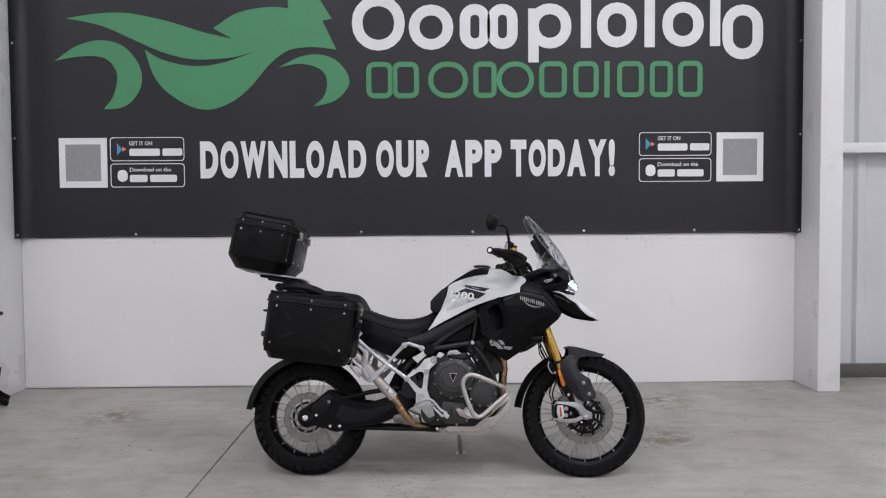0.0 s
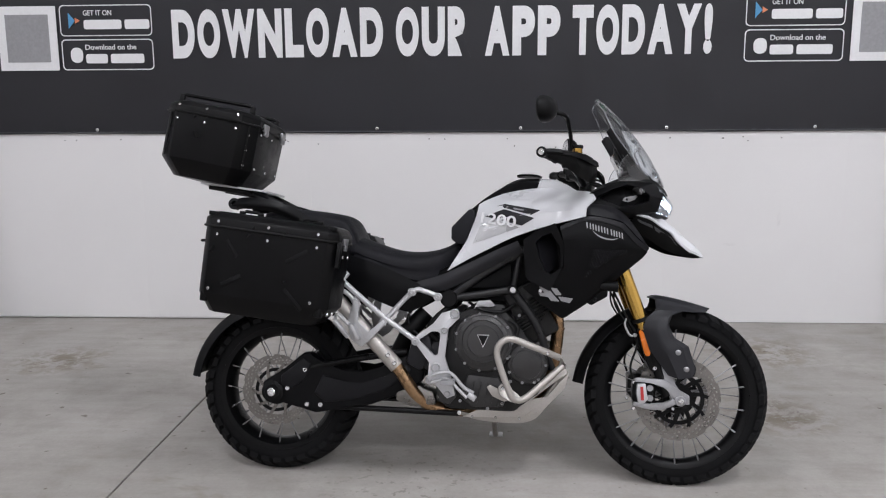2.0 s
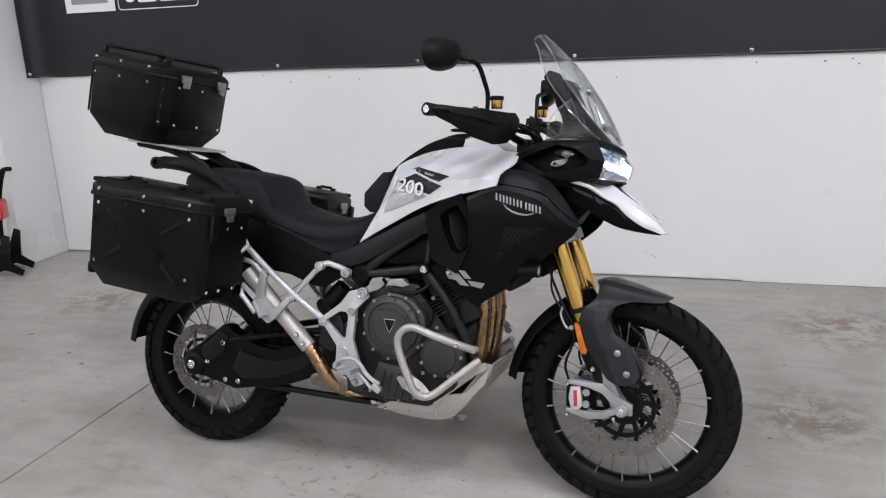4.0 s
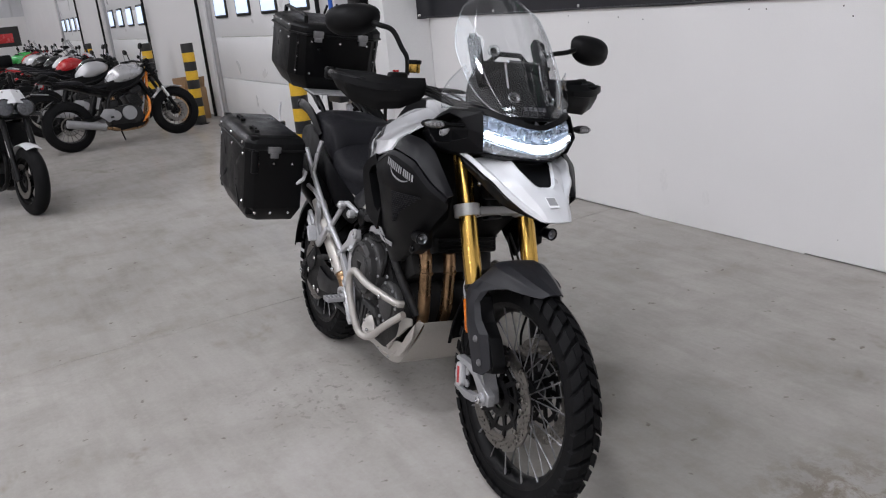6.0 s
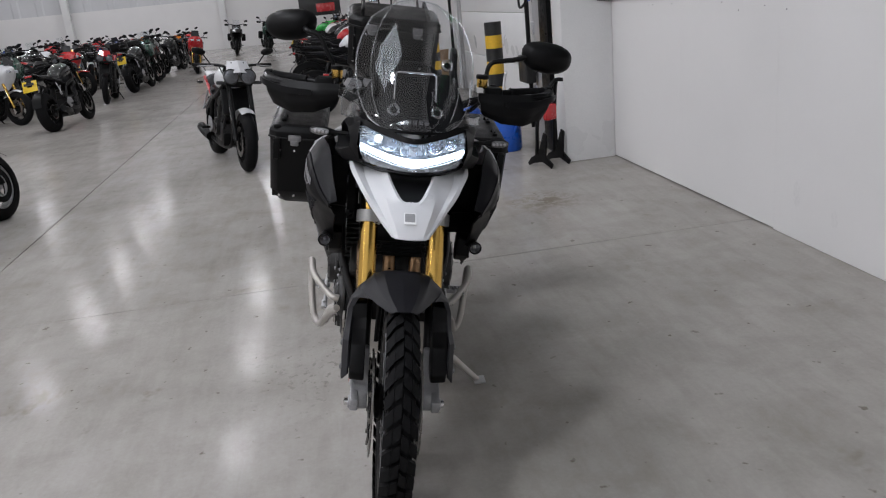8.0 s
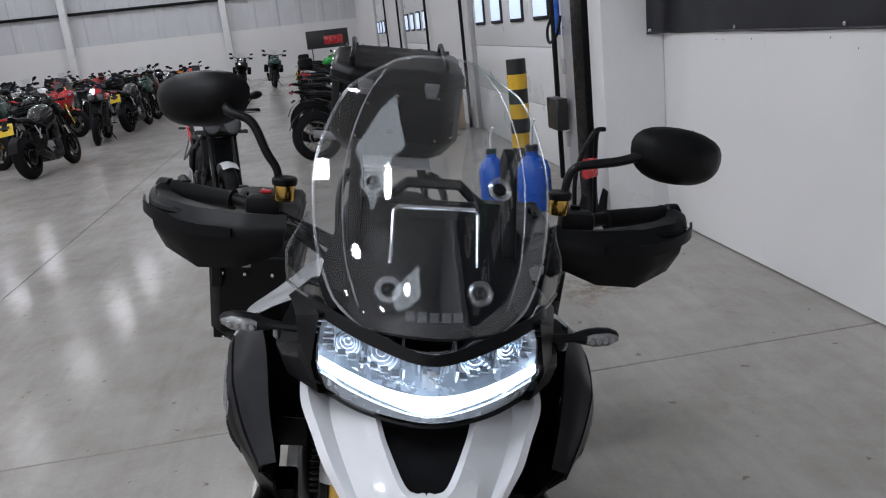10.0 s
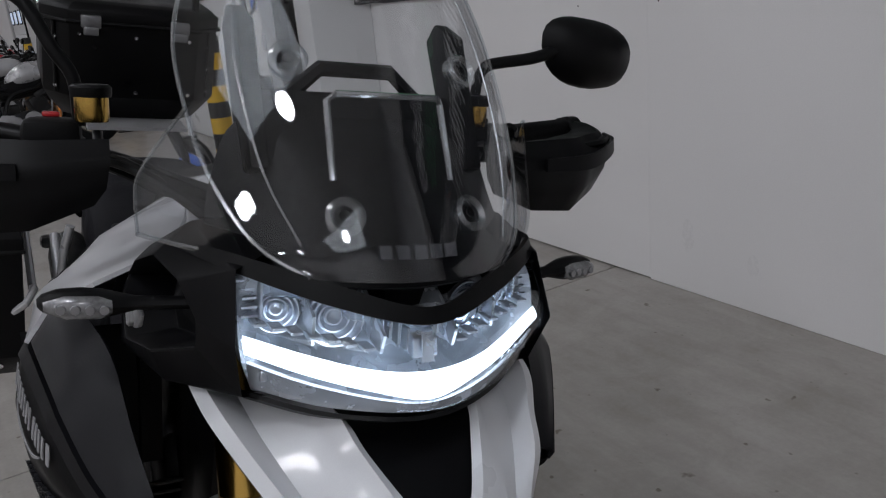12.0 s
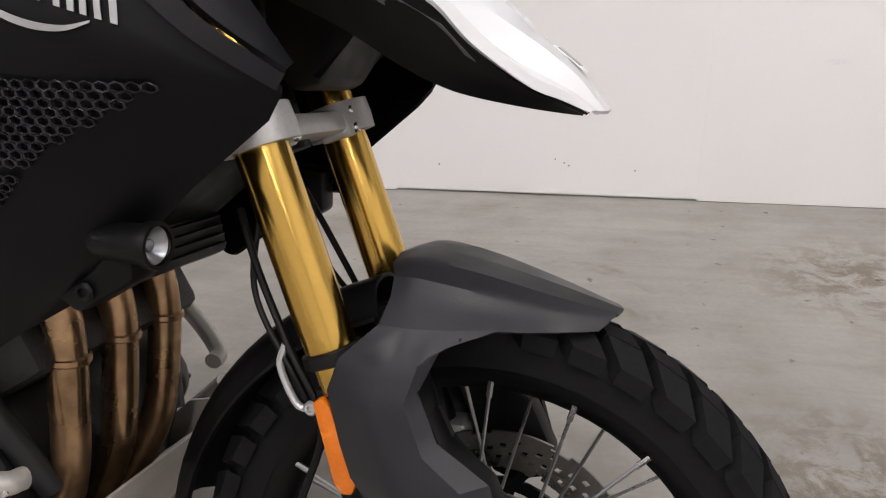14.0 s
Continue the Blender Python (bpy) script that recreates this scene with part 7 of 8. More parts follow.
# swingarm, drive, rear mudguard
for s in (RIGHT, LEFT):
    bm = prism(new_bm(), [(-0.84, 0.366), (-0.745, 0.425), (-0.672, 0.488), (-0.640, 0.488), (-0.605, 0.445), (-0.52, 0.412), (-0.44, 0.404), (-0.34, 0.446), (-0.24, 0.500), (-0.19, 0.485), (-0.195, 0.390), (-0.28, 0.335), (-0.40, 0.290), (-0.55, 0.266), (-0.62, 0.250), (-0.665, 0.262), (-0.705, 0.285), (-0.78, 0.296), (-0.83, 0.302)], 0.092 * s, 0.146 * s, 0.010)
    arm = add("swingarm", bm, SATINBLACK, "black swingarm")
    bm = prism(new_bm(), [(-0.595, 0.405), (-0.50, 0.372), (-0.43, 0.370), (-0.34, 0.405), (-0.25, 0.455), (-0.235, 0.425), (-0.34, 0.350), (-0.46, 0.308), (-0.585, 0.292), (-0.63, 0.330)], 0.143 * s, 0.154 * s, 0.006, 0.05)
    prism(bm, [(-0.765, 0.392), (-0.668, 0.470), (-0.640, 0.445), (-0.662, 0.380), (-0.715, 0.345), (-0.760, 0.355)], 0.143 * s, 0.152 * s, 0.004, 0.06)
    pieces("swingarm_facet", bm, CHARCOAL, arm)
    bm = tube(new_bm(), mir([(-0.66, -0.135, 0.425), (-0.45, -0.140, 0.470), (-0.26, -0.135, 0.50)], s), 0.013, 10, 12)
    tube(bm, mir([(-0.62, -0.120, 0.276), (-0.05, -0.135, 0.268)], s), 0.0115, 10)
    add("link_rod", bm, BLACKSTEEL, "", arm)
    bm = disc(new_bm(), (RX, 0.148 * s, RZ), 0.030, 0.014, (0, s, 0), 24)
    lathe(bm, [(0.040, 0), (0.044, 0.006), (0.030, 0.012), (0.030, 0)], (RX, 0.146 * s, RZ), (0, s, 0), 24)
    add("axle_boss", bm, BLACKALU, "", arm)
    bm = lathe(new_bm(), [(0.016, 0), (0.016, 0.008), (0.011, 0.010), (0.010, 0.002), (0, 0.002)], (RX, 0.161 * s, RZ), (0, s, 0), 20, closed=False)
    for p in ((-0.655, 0.285), (-0.665, 0.42), (-0.735, 0.345), (-0.05, 0.275), (-0.60, 0.285)):
        bolt(bm, (p[0], 0.150 * s, p[1]), 0.010, (0, s, 0), 0.006)
    pieces("swingarm_bolt", bm, POLISHED, arm)
    bm = prism(new_bm(), [(-0.74, 0.385), (-0.66, 0.435), (-0.60, 0.42), (-0.61, 0.37), (-0.70, 0.35)], 0.10 * s, 0.14 * s, 0.01)
    add("rear_caliper", bm, BLACKALU, "", arm)
bm = tube(new_bm(), [(-0.25, 0.02, 0.62), (-0.33, 0.02, 0.46)], 0.036, 18)
add("shock_absorber", bm, BLACKSTEEL, "black rear shock absorber")
bm = tube(new_bm(), [(-0.19, -0.10, 0.655), (-0.24, -0.11, 0.60), (-0.27, -0.11, 0.575)], 0.035, 14, 10)
add("suspension_unit", bm, PLASTIC, "", )
rows = []
for a in range(9):
    th = radians(-8 - a * 9.4)
    r = 0.355 + 0.001 * a
    rows.append([(RX + (r - 0.035 * (abs(v) > 1.7)) * math.sin(th), 0.045 * v, RZ + (r - 0.035 * (abs(v) > 1.7)) * math.cos(th)) for v in (-2, -1.7, -0.8, 0.8, 1.7, 2)])
tail = add("rear_mudguard", surf(new_bm(), rows, 17, 21, 0.004), PLASTIC, "black rear mudguard")
bm = prism(new_bm(), [(-0.92, 0.66), (-0.70, 0.70), (-0.45, 0.78), (-0.45, 0.88), (-0.80, 1.0), (-0.98, 0.98), (-1.03, 0.80), (-0.99, 0.70)], -0.13, 0.13, 0.03)
add("tail_unit", bm, PLASTIC, "black tail unit")
bm = prism(new_bm(), [(-1.035, 0.86), (-1.01, 0.93), (-0.99, 0.93), (-0.99, 0.86)], -0.09, 0.09, 0.01)
add("tail_lamp", bm, SMOKED, "smoked tail lamp")
for s in (RIGHT, LEFT):
    add("rear_indicator", box(new_bm(), (-1.03, 0.19 * s, 0.80), (0.04, 0.08, 0.035), 0.012), SMOKED, "", tail)

# rack, grab rails, top-box plate
for s in (RIGHT, LEFT):
    bm = surf(new_bm(), mrows([[(-0.990, -0.120, 1.090), (-0.920, -0.150, 1.100), (-0.800, -0.162, 1.088), (-0.700, -0.165, 1.050), (-0.600, -0.165, 0.975)], [(-0.985, -0.135, 1.066), (-0.920, -0.165, 1.072), (-0.800, -0.175, 1.058), (-0.700, -0.176, 1.018), (-0.620, -0.172, 0.958)], [(-0.970, -0.120, 1.050), (-0.920, -0.150, 1.054), (-0.800, -0.162, 1.038), (-0.700, -0.164, 0.998), (-0.63, -0.162, 0.945)]], s), 21, 9, 0.010)
    rail = add("grab_rail", bm, SATINBLACK, "black pillion grab rail")
    bm = lathe(new_bm(), [(0.012, -0.01), (0.022, -0.008), (0.024, 0.0), (0.022, 0.008), (0.012, 0.01)], (-0.975, 0.135 * s, 1.075), (0.2, 0.95 * s, 0.2), 20)
    add("rail_eye", bm, PLASTIC, "", rail)
    bm = tube(new_bm(), mir([(-1.10, -0.085, 1.150), (-0.95, -0.090, 1.125), (-0.87, -0.095, 1.095), (-0.80, -0.10, 1.07)], s), 0.013, 10, 16)
    tube(bm, mir([(-0.96, -0.09, 1.130), (-0.90, -0.095, 1.125), (-0.79, -0.10, 1.075), (-0.76, -0.10, 1.05)], s), 0.010, 10, 14)
    add("rack_arm", bm, BLACKSTEEL, "black luggage rack arm", rail)
bm = surf(new_bm(), [[(-1.125, y, 1.164), (-1.0, y, 1.150), (-0.85, y, 1.130)] for y in (-0.12, 0, 0.12)], 9, 5, 0.008)
add("rack_plate", bm, ALU, "bare metal rack plate")


# top box: tilted body with cut corners, lid, rails, rivets and latches
TB = Matrix.Translation((-1.107, 0, 1.156)) @ Matrix.Rotation(radians(10.5), 4, "Y")
top_box = thing("top_box", BIKE @ TB, "black riveted aluminium top box on the rack", "luggage box")


def octo(hx, hy, cut, z, sx=1.0):
    return [(-hx, -hy + cut, z), (-hx + cut, -hy, z), (hx - cut, -hy, z), (hx, -hy + cut, z), (hx, hy - cut, z), (hx - cut, hy, z), (-hx + cut, hy, z), (-hx, hy - cut, z)]


def chamfer(bm, off=0.0018):
    bmesh.ops.bevel(bm, geom=bm.edges[:], offset=off, segments=1, profile=0.5, affect="EDGES")
    return bm


bm = chamfer(skin(new_bm(), [octo(0.145, 0.165, 0.055, 0.012), octo(0.192, 0.210, 0.062, 0.080), octo(0.192, 0.212, 0.058, 0.262)]))
part("body", bm, BLACKALU, top_box, "black coated case body", 25)
bm = chamfer(skin(new_bm(), [octo(0.195, 0.215, 0.058, 0.266), octo(0.195, 0.215, 0.058, 0.292), octo(0.180, 0.200, 0.058, 0.308), octo(0.165, 0.175, 0.05, 0.314)]))
lid = part("lid", bm, BLACKALU, top_box, "black coated lid", 25)
bm = new_bm()
tube(bm, [Vector(p) for p in octo(0.197, 0.217, 0.058, 0.264)], 0.005, 8, 0, True)
part("seal", bm, CABLE, top_box)
bm = new_bm()
for s in (RIGHT, LEFT):
    tube(bm, [(-0.155, 0.150 * s, 0.308), (-0.150, 0.150 * s, 0.336), (-0.13, 0.150 * s, 0.340), (0.13, 0.150 * s, 0.340), (0.150, 0.150 * s, 0.336), (0.155, 0.150 * s, 0.308)], 0.008, 10)
    for x in (-0.15, 0.15):
        box(bm, (x, 0.152 * s, 0.320), (0.020, 0.016, 0.04), 0.004)
pieces("carry_rail", bm, BLACKALU, top_box)
bm = new_bm()
for s in (RIGHT, LEFT):
    for x in (-0.125, -0.01, 0.120):
        bolt(bm, (x, 0.212 * s, 0.236), 0.006, (0, s, 0))
        bolt(bm, (x, 0.214 * s, 0.290), 0.006, (0, s, 0))
        bolt(bm, (x, 0.204 * s, 0.098), 0.006, (0, s, 0))
for y in (-0.13, 0.0, 0.13):
    for x, z in ((0.192, 0.095), (0.194, 0.235)):
        bolt(bm, (x, y, z), 0.006, (1, 0, 0))
        bolt(bm, (-x, y, z), 0.006, (-1, 0, 0))
for s in (RIGHT, LEFT):
    for z in (0.10, 0.16, 0.22):
        bolt(bm, (0.163, 0.183 * s, z), 0.0055, (0.7, 0.7 * s, 0))
pieces("rivet", bm, POLISHED, top_box)
bm = new_bm()
for s in (RIGHT, LEFT):
    tube(bm, [(0.164, 0.184 * s, 0.085), (0.164, 0.187 * s, 0.258)], 0.004, 8)
    tube(bm, [(-0.164, 0.184 * s, 0.085), (-0.164, 0.187 * s, 0.258)], 0.004, 8)
pieces("corner_seam", bm, CABLE, top_box)
bm = new_bm()
for y in (-0.105, 0.105):
    box(bm, (0.202, y, 0.268), (0.014, 0.046, 0.030), 0.003)
    box(bm, (0.206, y, 0.246), (0.012, 0.034, 0.020), 0.003)
pieces("latch", bm, SPOKE, top_box, "dull metal lid latch")

# panniers: the rear one in each pair of ends is slightly higher; lid, handles, rivets, latches
def pannier(s):
    m = BIKE @ Matrix.Translation((-0.737 - (0.02 if s == LEFT else 0), 0.390 * s, 0.640)) @ Matrix.Rotation(radians(7.0), 4, "Y") @ Matrix.Diagonal((0.90, 0.94, 1.06, 1))
    case = thing("pannier", m, "black riveted aluminium pannier hung beside the rear wheel", "luggage box", "side cases")
    k = lambda y: y * s

    def ring(hx, y_in, y_out, z, cut, x_off=0.0):
        pts = [(-hx, y_in), (hx, y_in), (hx, y_out - cut), (hx - cut, y_out), (-hx + cut, y_out), (-hx, y_out - cut)]
        return [(x + x_off, k(y), z) for x, y in pts]
    bm = chamfer(skin(new_bm(), [ring(0.216, -0.095, 0.095, 0.0, 0.035, -0.012), ring(0.266, -0.112, 0.128, 0.062, 0.035), ring(0.270, -0.112, 0.132, 0.285, 0.035)]), 0.0018)
    part("body", bm, BLACKALU, case, "black coated case body", 25)
    bm = chamfer(skin(new_bm(), [ring(0.273, -0.115, 0.136, 0.290, 0.035), ring(0.273, -0.115, 0.136, 0.314, 0.035), ring(0.256, -0.105, 0.116, 0.334, 0.035), ring(0.236, -0.09, 0.095, 0.340, 0.03)]), 0.0018)
    part("lid", bm, BLACKALU, case, "black coated lid", 25)
    bm = tube(new_bm(), ring(0.274, -0.115, 0.137, 0.2875, 0.035), 0.0045, 8, 0, True)
    part("seal", bm, CABLE, case)
    bm = new_bm()
    for x in (-0.10, 0.145):
        tube(bm, [(x - 0.032, k(0.075), 0.338), (x - 0.026, k(0.075), 0.350), (x + 0.026, k(0.075), 0.350), (x + 0.032, k(0.075), 0.338)], 0.006, 8)
        for dx in (-0.038, 0.038):
            box(bm, (x + dx, k(0.075), 0.343), (0.022, 0.022, 0.014), 0.004)
    pieces("strap_loop", bm, BLACKALU, case, "black strap loop on the lid")
    bm = new_bm()
    for x in (-0.205, 0.0, 0.20):
        bolt(bm, (x, k(0.1365), 0.305), 0.0065, (0, s, 0))
        bolt(bm, (x, k(0.1320), 0.262), 0.0065, (0, s, 0))
    for x in (-0.215, 0.20):
        bolt(bm, (x, k(0.126), 0.078), 0.0065, (0, s, 0))
    for y in (-0.06, 0.02, 0.085):
        for z in (0.045, 0.24):
            bolt(bm, (0.2755 if z > 0.1 else 0.262, k(y), z), 0.006, (1, 0, 0))
    pieces("rivet", bm, POLISHED, case)
    bm = new_bm()
    for x0, z0, x1, z1 in ((-0.165, 0.245, -0.115, 0.195), (0.165, 0.245, 0.085, 0.20), (-0.165, 0.095, -0.09, 0.135), (0.09, 0.11, 0.17, 0.05)):
        a = math.atan2(z1 - z0, x1 - x0)
        box(bm, ((x0 + x1) / 2, k(0.1305), (z0 + z1) / 2), (math.hypot(x1 - x0, z1 - z0), 0.0032, 0.016), 0.0014, Matrix.Rotation(-a, 3, "Y"))
    pieces("pressed_rib", bm, BLACKALU, case)
    bm = new_bm()
    box(bm, (0.280, k(0.02), 0.292), (0.012, 0.056, 0.024), 0.003)
    box(bm, (0.283, k(0.02), 0.272), (0.010, 0.036, 0.020), 0.003)
    part("latch", bm, SPOKE, case, "dull metal latch")
    bm = new_bm()
    box(bm, (0.280, k(0.10), 0.245), (0.016, 0.03, 0.085), 0.004)
    tube(bm, [(-0.278, k(0.06), 0.235), (-0.302, k(0.05), 0.232), (-0.302, k(-0.03), 0.232), (-0.278, k(-0.04), 0.235)], 0.005, 8)
    pieces("lock_plate", bm, BLACKSTEEL, case)
    bm = new_bm()
    for x in (-0.262, 0.258):
        box(bm, (x * 0.895, k(0.100), 0.050), (0.030, 0.040, 0.036), 0.006)
    pieces("corner_cap", bm, PLASTIC, case)
    bm = new_bm()
    for x in (-0.252, 0.252):
        box(bm, (x * 0.97, k(0.098), 0.330), (0.034, 0.032, 0.014), 0.003)
    pieces("lid_corner", bm, PLASTIC, case)
    bm = tube(new_bm(), [(0.262, k(-0.09), 0.16), (0.275, k(-0.115), 0.18), (0.24, k(-0.135), 0.20)], 0.008, 8)
    tube(bm, [(-0.2, k(-0.13), 0.20), (0.24, k(-0.13), 0.20)], 0.009, 8)
    part("mounting_bar", bm, SILVERPAINT, case)
    return case


for s in (RIGHT, LEFT):
    pannier(s)

# side stand
bm = tube(new_bm(), [(0.055, 0.135, 0.300), (0.062, 0.27, 0.180), (0.067, 0.385, 0.082)], 0.013, 12)
stand = add("side_stand", bm, BRUSHED, "bare metal side stand with a flat foot")
bm = new_bm()
rot = Matrix.Rotation(radians(10.8), 3, "X")
box(bm, (0.068, 0.394, 0.0835), (0.060, 0.045, 0.008), 0.003, rot)
add("stand_foot", bm, ALU, "", stand)

# ---- things along the door wall ----
def bollard(x, y):
    b = thing("bollard", pose(x, y, 0), "steel bollard banded in yellow and black beside a loading door", "bollard", "door bollards")
    for k in range(9):
        bm = lathe(new_bm(), [(0, 0.13 * k), (0.087, 0.13 * k), (0.087, 0.13 * k + 0.13), (0, 0.13 * k + 0.13)], (0, 0, 0), (0, 0, 1), 24, closed=False)
        part("band", bm, BLACKPAINT if k % 2 == 0 else YELLOW, b)
    part("foot_plate", disc(new_bm(), (0, 0, 0), 0.13, 0.012, (0, 0, 1), 24), BLACKSTEEL, b)
    return b


for x, y in ((-5.35, 1.58), (-9.55, 1.60), (-12.4, 1.62), (-18.9, 1.62)):
    bollard(x, y)

mast = thing("door_post", pose(-4.55, 1.86, 0), "grey steel guide post with a black cover beside the column", "post")
bm = new_bm()
box(bm, (-0.05, 0.0, 1.9), (0.30, 0.05, 3.8), 0.006)
for z in (0.5, 1.1, 1.7, 2.3, 2.9):
    box(bm, (-0.17, -0.035, z), (0.04, 0.03, 0.12), 0.004)
part("channel", bm, SILVERPAINT, mast, "grey steel channel")
part("cover", box(new_bm(), (0.33, -0.02, 1.9), (0.26, 0.12, 3.8), 0.01), BLACKSTEEL, mast, "black cover")
part("pipe", tube(new_bm(), [(-0.26, -0.04, 1.35), (-0.26, -0.04, 3.8)], 0.022, 10), BLUEPLASTIC, mast, "blue air pipe")
part("control_box", box(new_bm(), (-0.22, -0.10, 0.72), (0.28, 0.10, 0.26), 0.012), BLACKPAINT, mast, "black control box")
bm = tube(new_bm(), [(-0.2, -0.1, 1.5), (-0.22, -0.14, 1.40), (-0.12, -0.16, 1.30), (0.0, -0.13, 1.36), (0.02, -0.1, 1.5)], 0.012, 8, 20)
part("hose", bm, CABLE, mast)

stand_ = thing("paddock_stand", pose(-3.62, 1.60, 0, 0, 0, 25), "black and red paddock stand leaning against the column", "stand")
bm = tube(new_bm(), [(-0.05, -0.10, 0.10), (-0.02, -0.08, 0.45), (0.06, 0.02, 0.70), (0.10, 0.10, 0.72)], 0.016, 8, 16)
tube(bm, [(-0.05, 0.10, 0.10), (-0.02, 0.10, 0.45), (0.06, 0.06, 0.70), (0.10, 0.10, 0.72)], 0.016, 8, 16)
part("stand_frame", bm, BLACKSTEEL, stand_)
for y in (-0.10, 0.10):
    bm = prism(new_bm(), [(-0.17, 0.02), (-0.12, 0.075), (-0.02, 0.12), (0.05, 0.30), (0.09, 0.28), (0.06, 0.10), (0.15, 0.04), (0.13, 0.0), (0.03, 0.05), (-0.09, 0.03), (-0.15, 0.0)], y - 0.008, y + 0.008, 0.003)
    part("stand_foot", bm, BLACKSTEEL, stand_)
part("stand_hook", box(new_bm(), (0.03, 0.0, 0.46), (0.06, 0.12, 0.14), 0.02), REDPAINT, stand_, "red plastic hook")

for (x, y, sc) in ((-4.52, 1.45, 0.80), (-5.02, 1.22, 0.70)):
    jug = thing("jug", pose(x, y, 0, 0, 0, 20) @ Matrix.Scale(sc, 4), "blue plastic measuring jug with a filler hose", "jug")
    bm = skin(new_bm(), [[(r * math.cos(a) * 1.15, r * math.sin(a), z) for a in [2 * math.pi * k / 20 for k in range(20)]] for z, r in ((0, 0.15), (0.03, 0.17), (0.40, 0.165), (0.50, 0.12), (0.56, 0.06), (0.60, 0.06))])
    part("body", bm, BLUEPLASTIC, jug)
    part("cap", disc(new_bm(), (0, 0, 0.60), 0.068, 0.06, (0, 0, 1), 20), BLACKPAINT, jug)
    part("handle", tube(new_bm(), [(0.10, 0, 0.52), (0.22, 0, 0.50), (0.24, 0, 0.34), (0.18, 0, 0.24)], 0.022, 10, 16), BLUEPLASTIC, jug)
    part("spout_hose", tube(new_bm(), [(0, 0, 0.65), (0.01, 0, 0.76), (0.05, 0, 0.88), (0.08, 0, 0.92)], 0.016, 8, 12), INKWHITE, jug)
carton = thing("carton", pose(-10.3, 1.72, 0, 0, 0, 12), "tall brown cardboard carton standing by the door", "carton")
part("body", box(new_bm(), (0, 0, 0.24), (0.42, 0.34, 0.48), 0.006), CARD, carton)
part("flap", box(new_bm(), (0.19, 0, 0.56), (0.012, 0.33, 0.17), 0.003, Matrix.Rotation(radians(16), 3, "Y")), CARD, carton)
part("flap", box(new_bm(), (-0.19, 0, 0.56), (0.012, 0.33, 0.17), 0.003, Matrix.Rotation(radians(-10), 3, "Y")), CARD, carton)
board = thing("poster_board", pose(-34.0, 0.5, 0), "dark printed display board leaning at the far end", "board")
part("panel", box(new_bm(), (0, 0, 1.5), (0.05, 1.8, 0.75), 0.01), BLACKPAINT, board)
part("print", box(new_bm(), (0.028, 0.25, 1.45), (0.006, 0.8, 0.35), 0.002), REDPAINT, board)
part("leg", box(new_bm(), (0, 0.7, 0.6), (0.04, 0.04, 1.2)), BLACKSTEEL, board)
part("leg", box(new_bm(), (0, -0.7, 0.6), (0.04, 0.04, 1.2)), BLACKSTEEL, board)


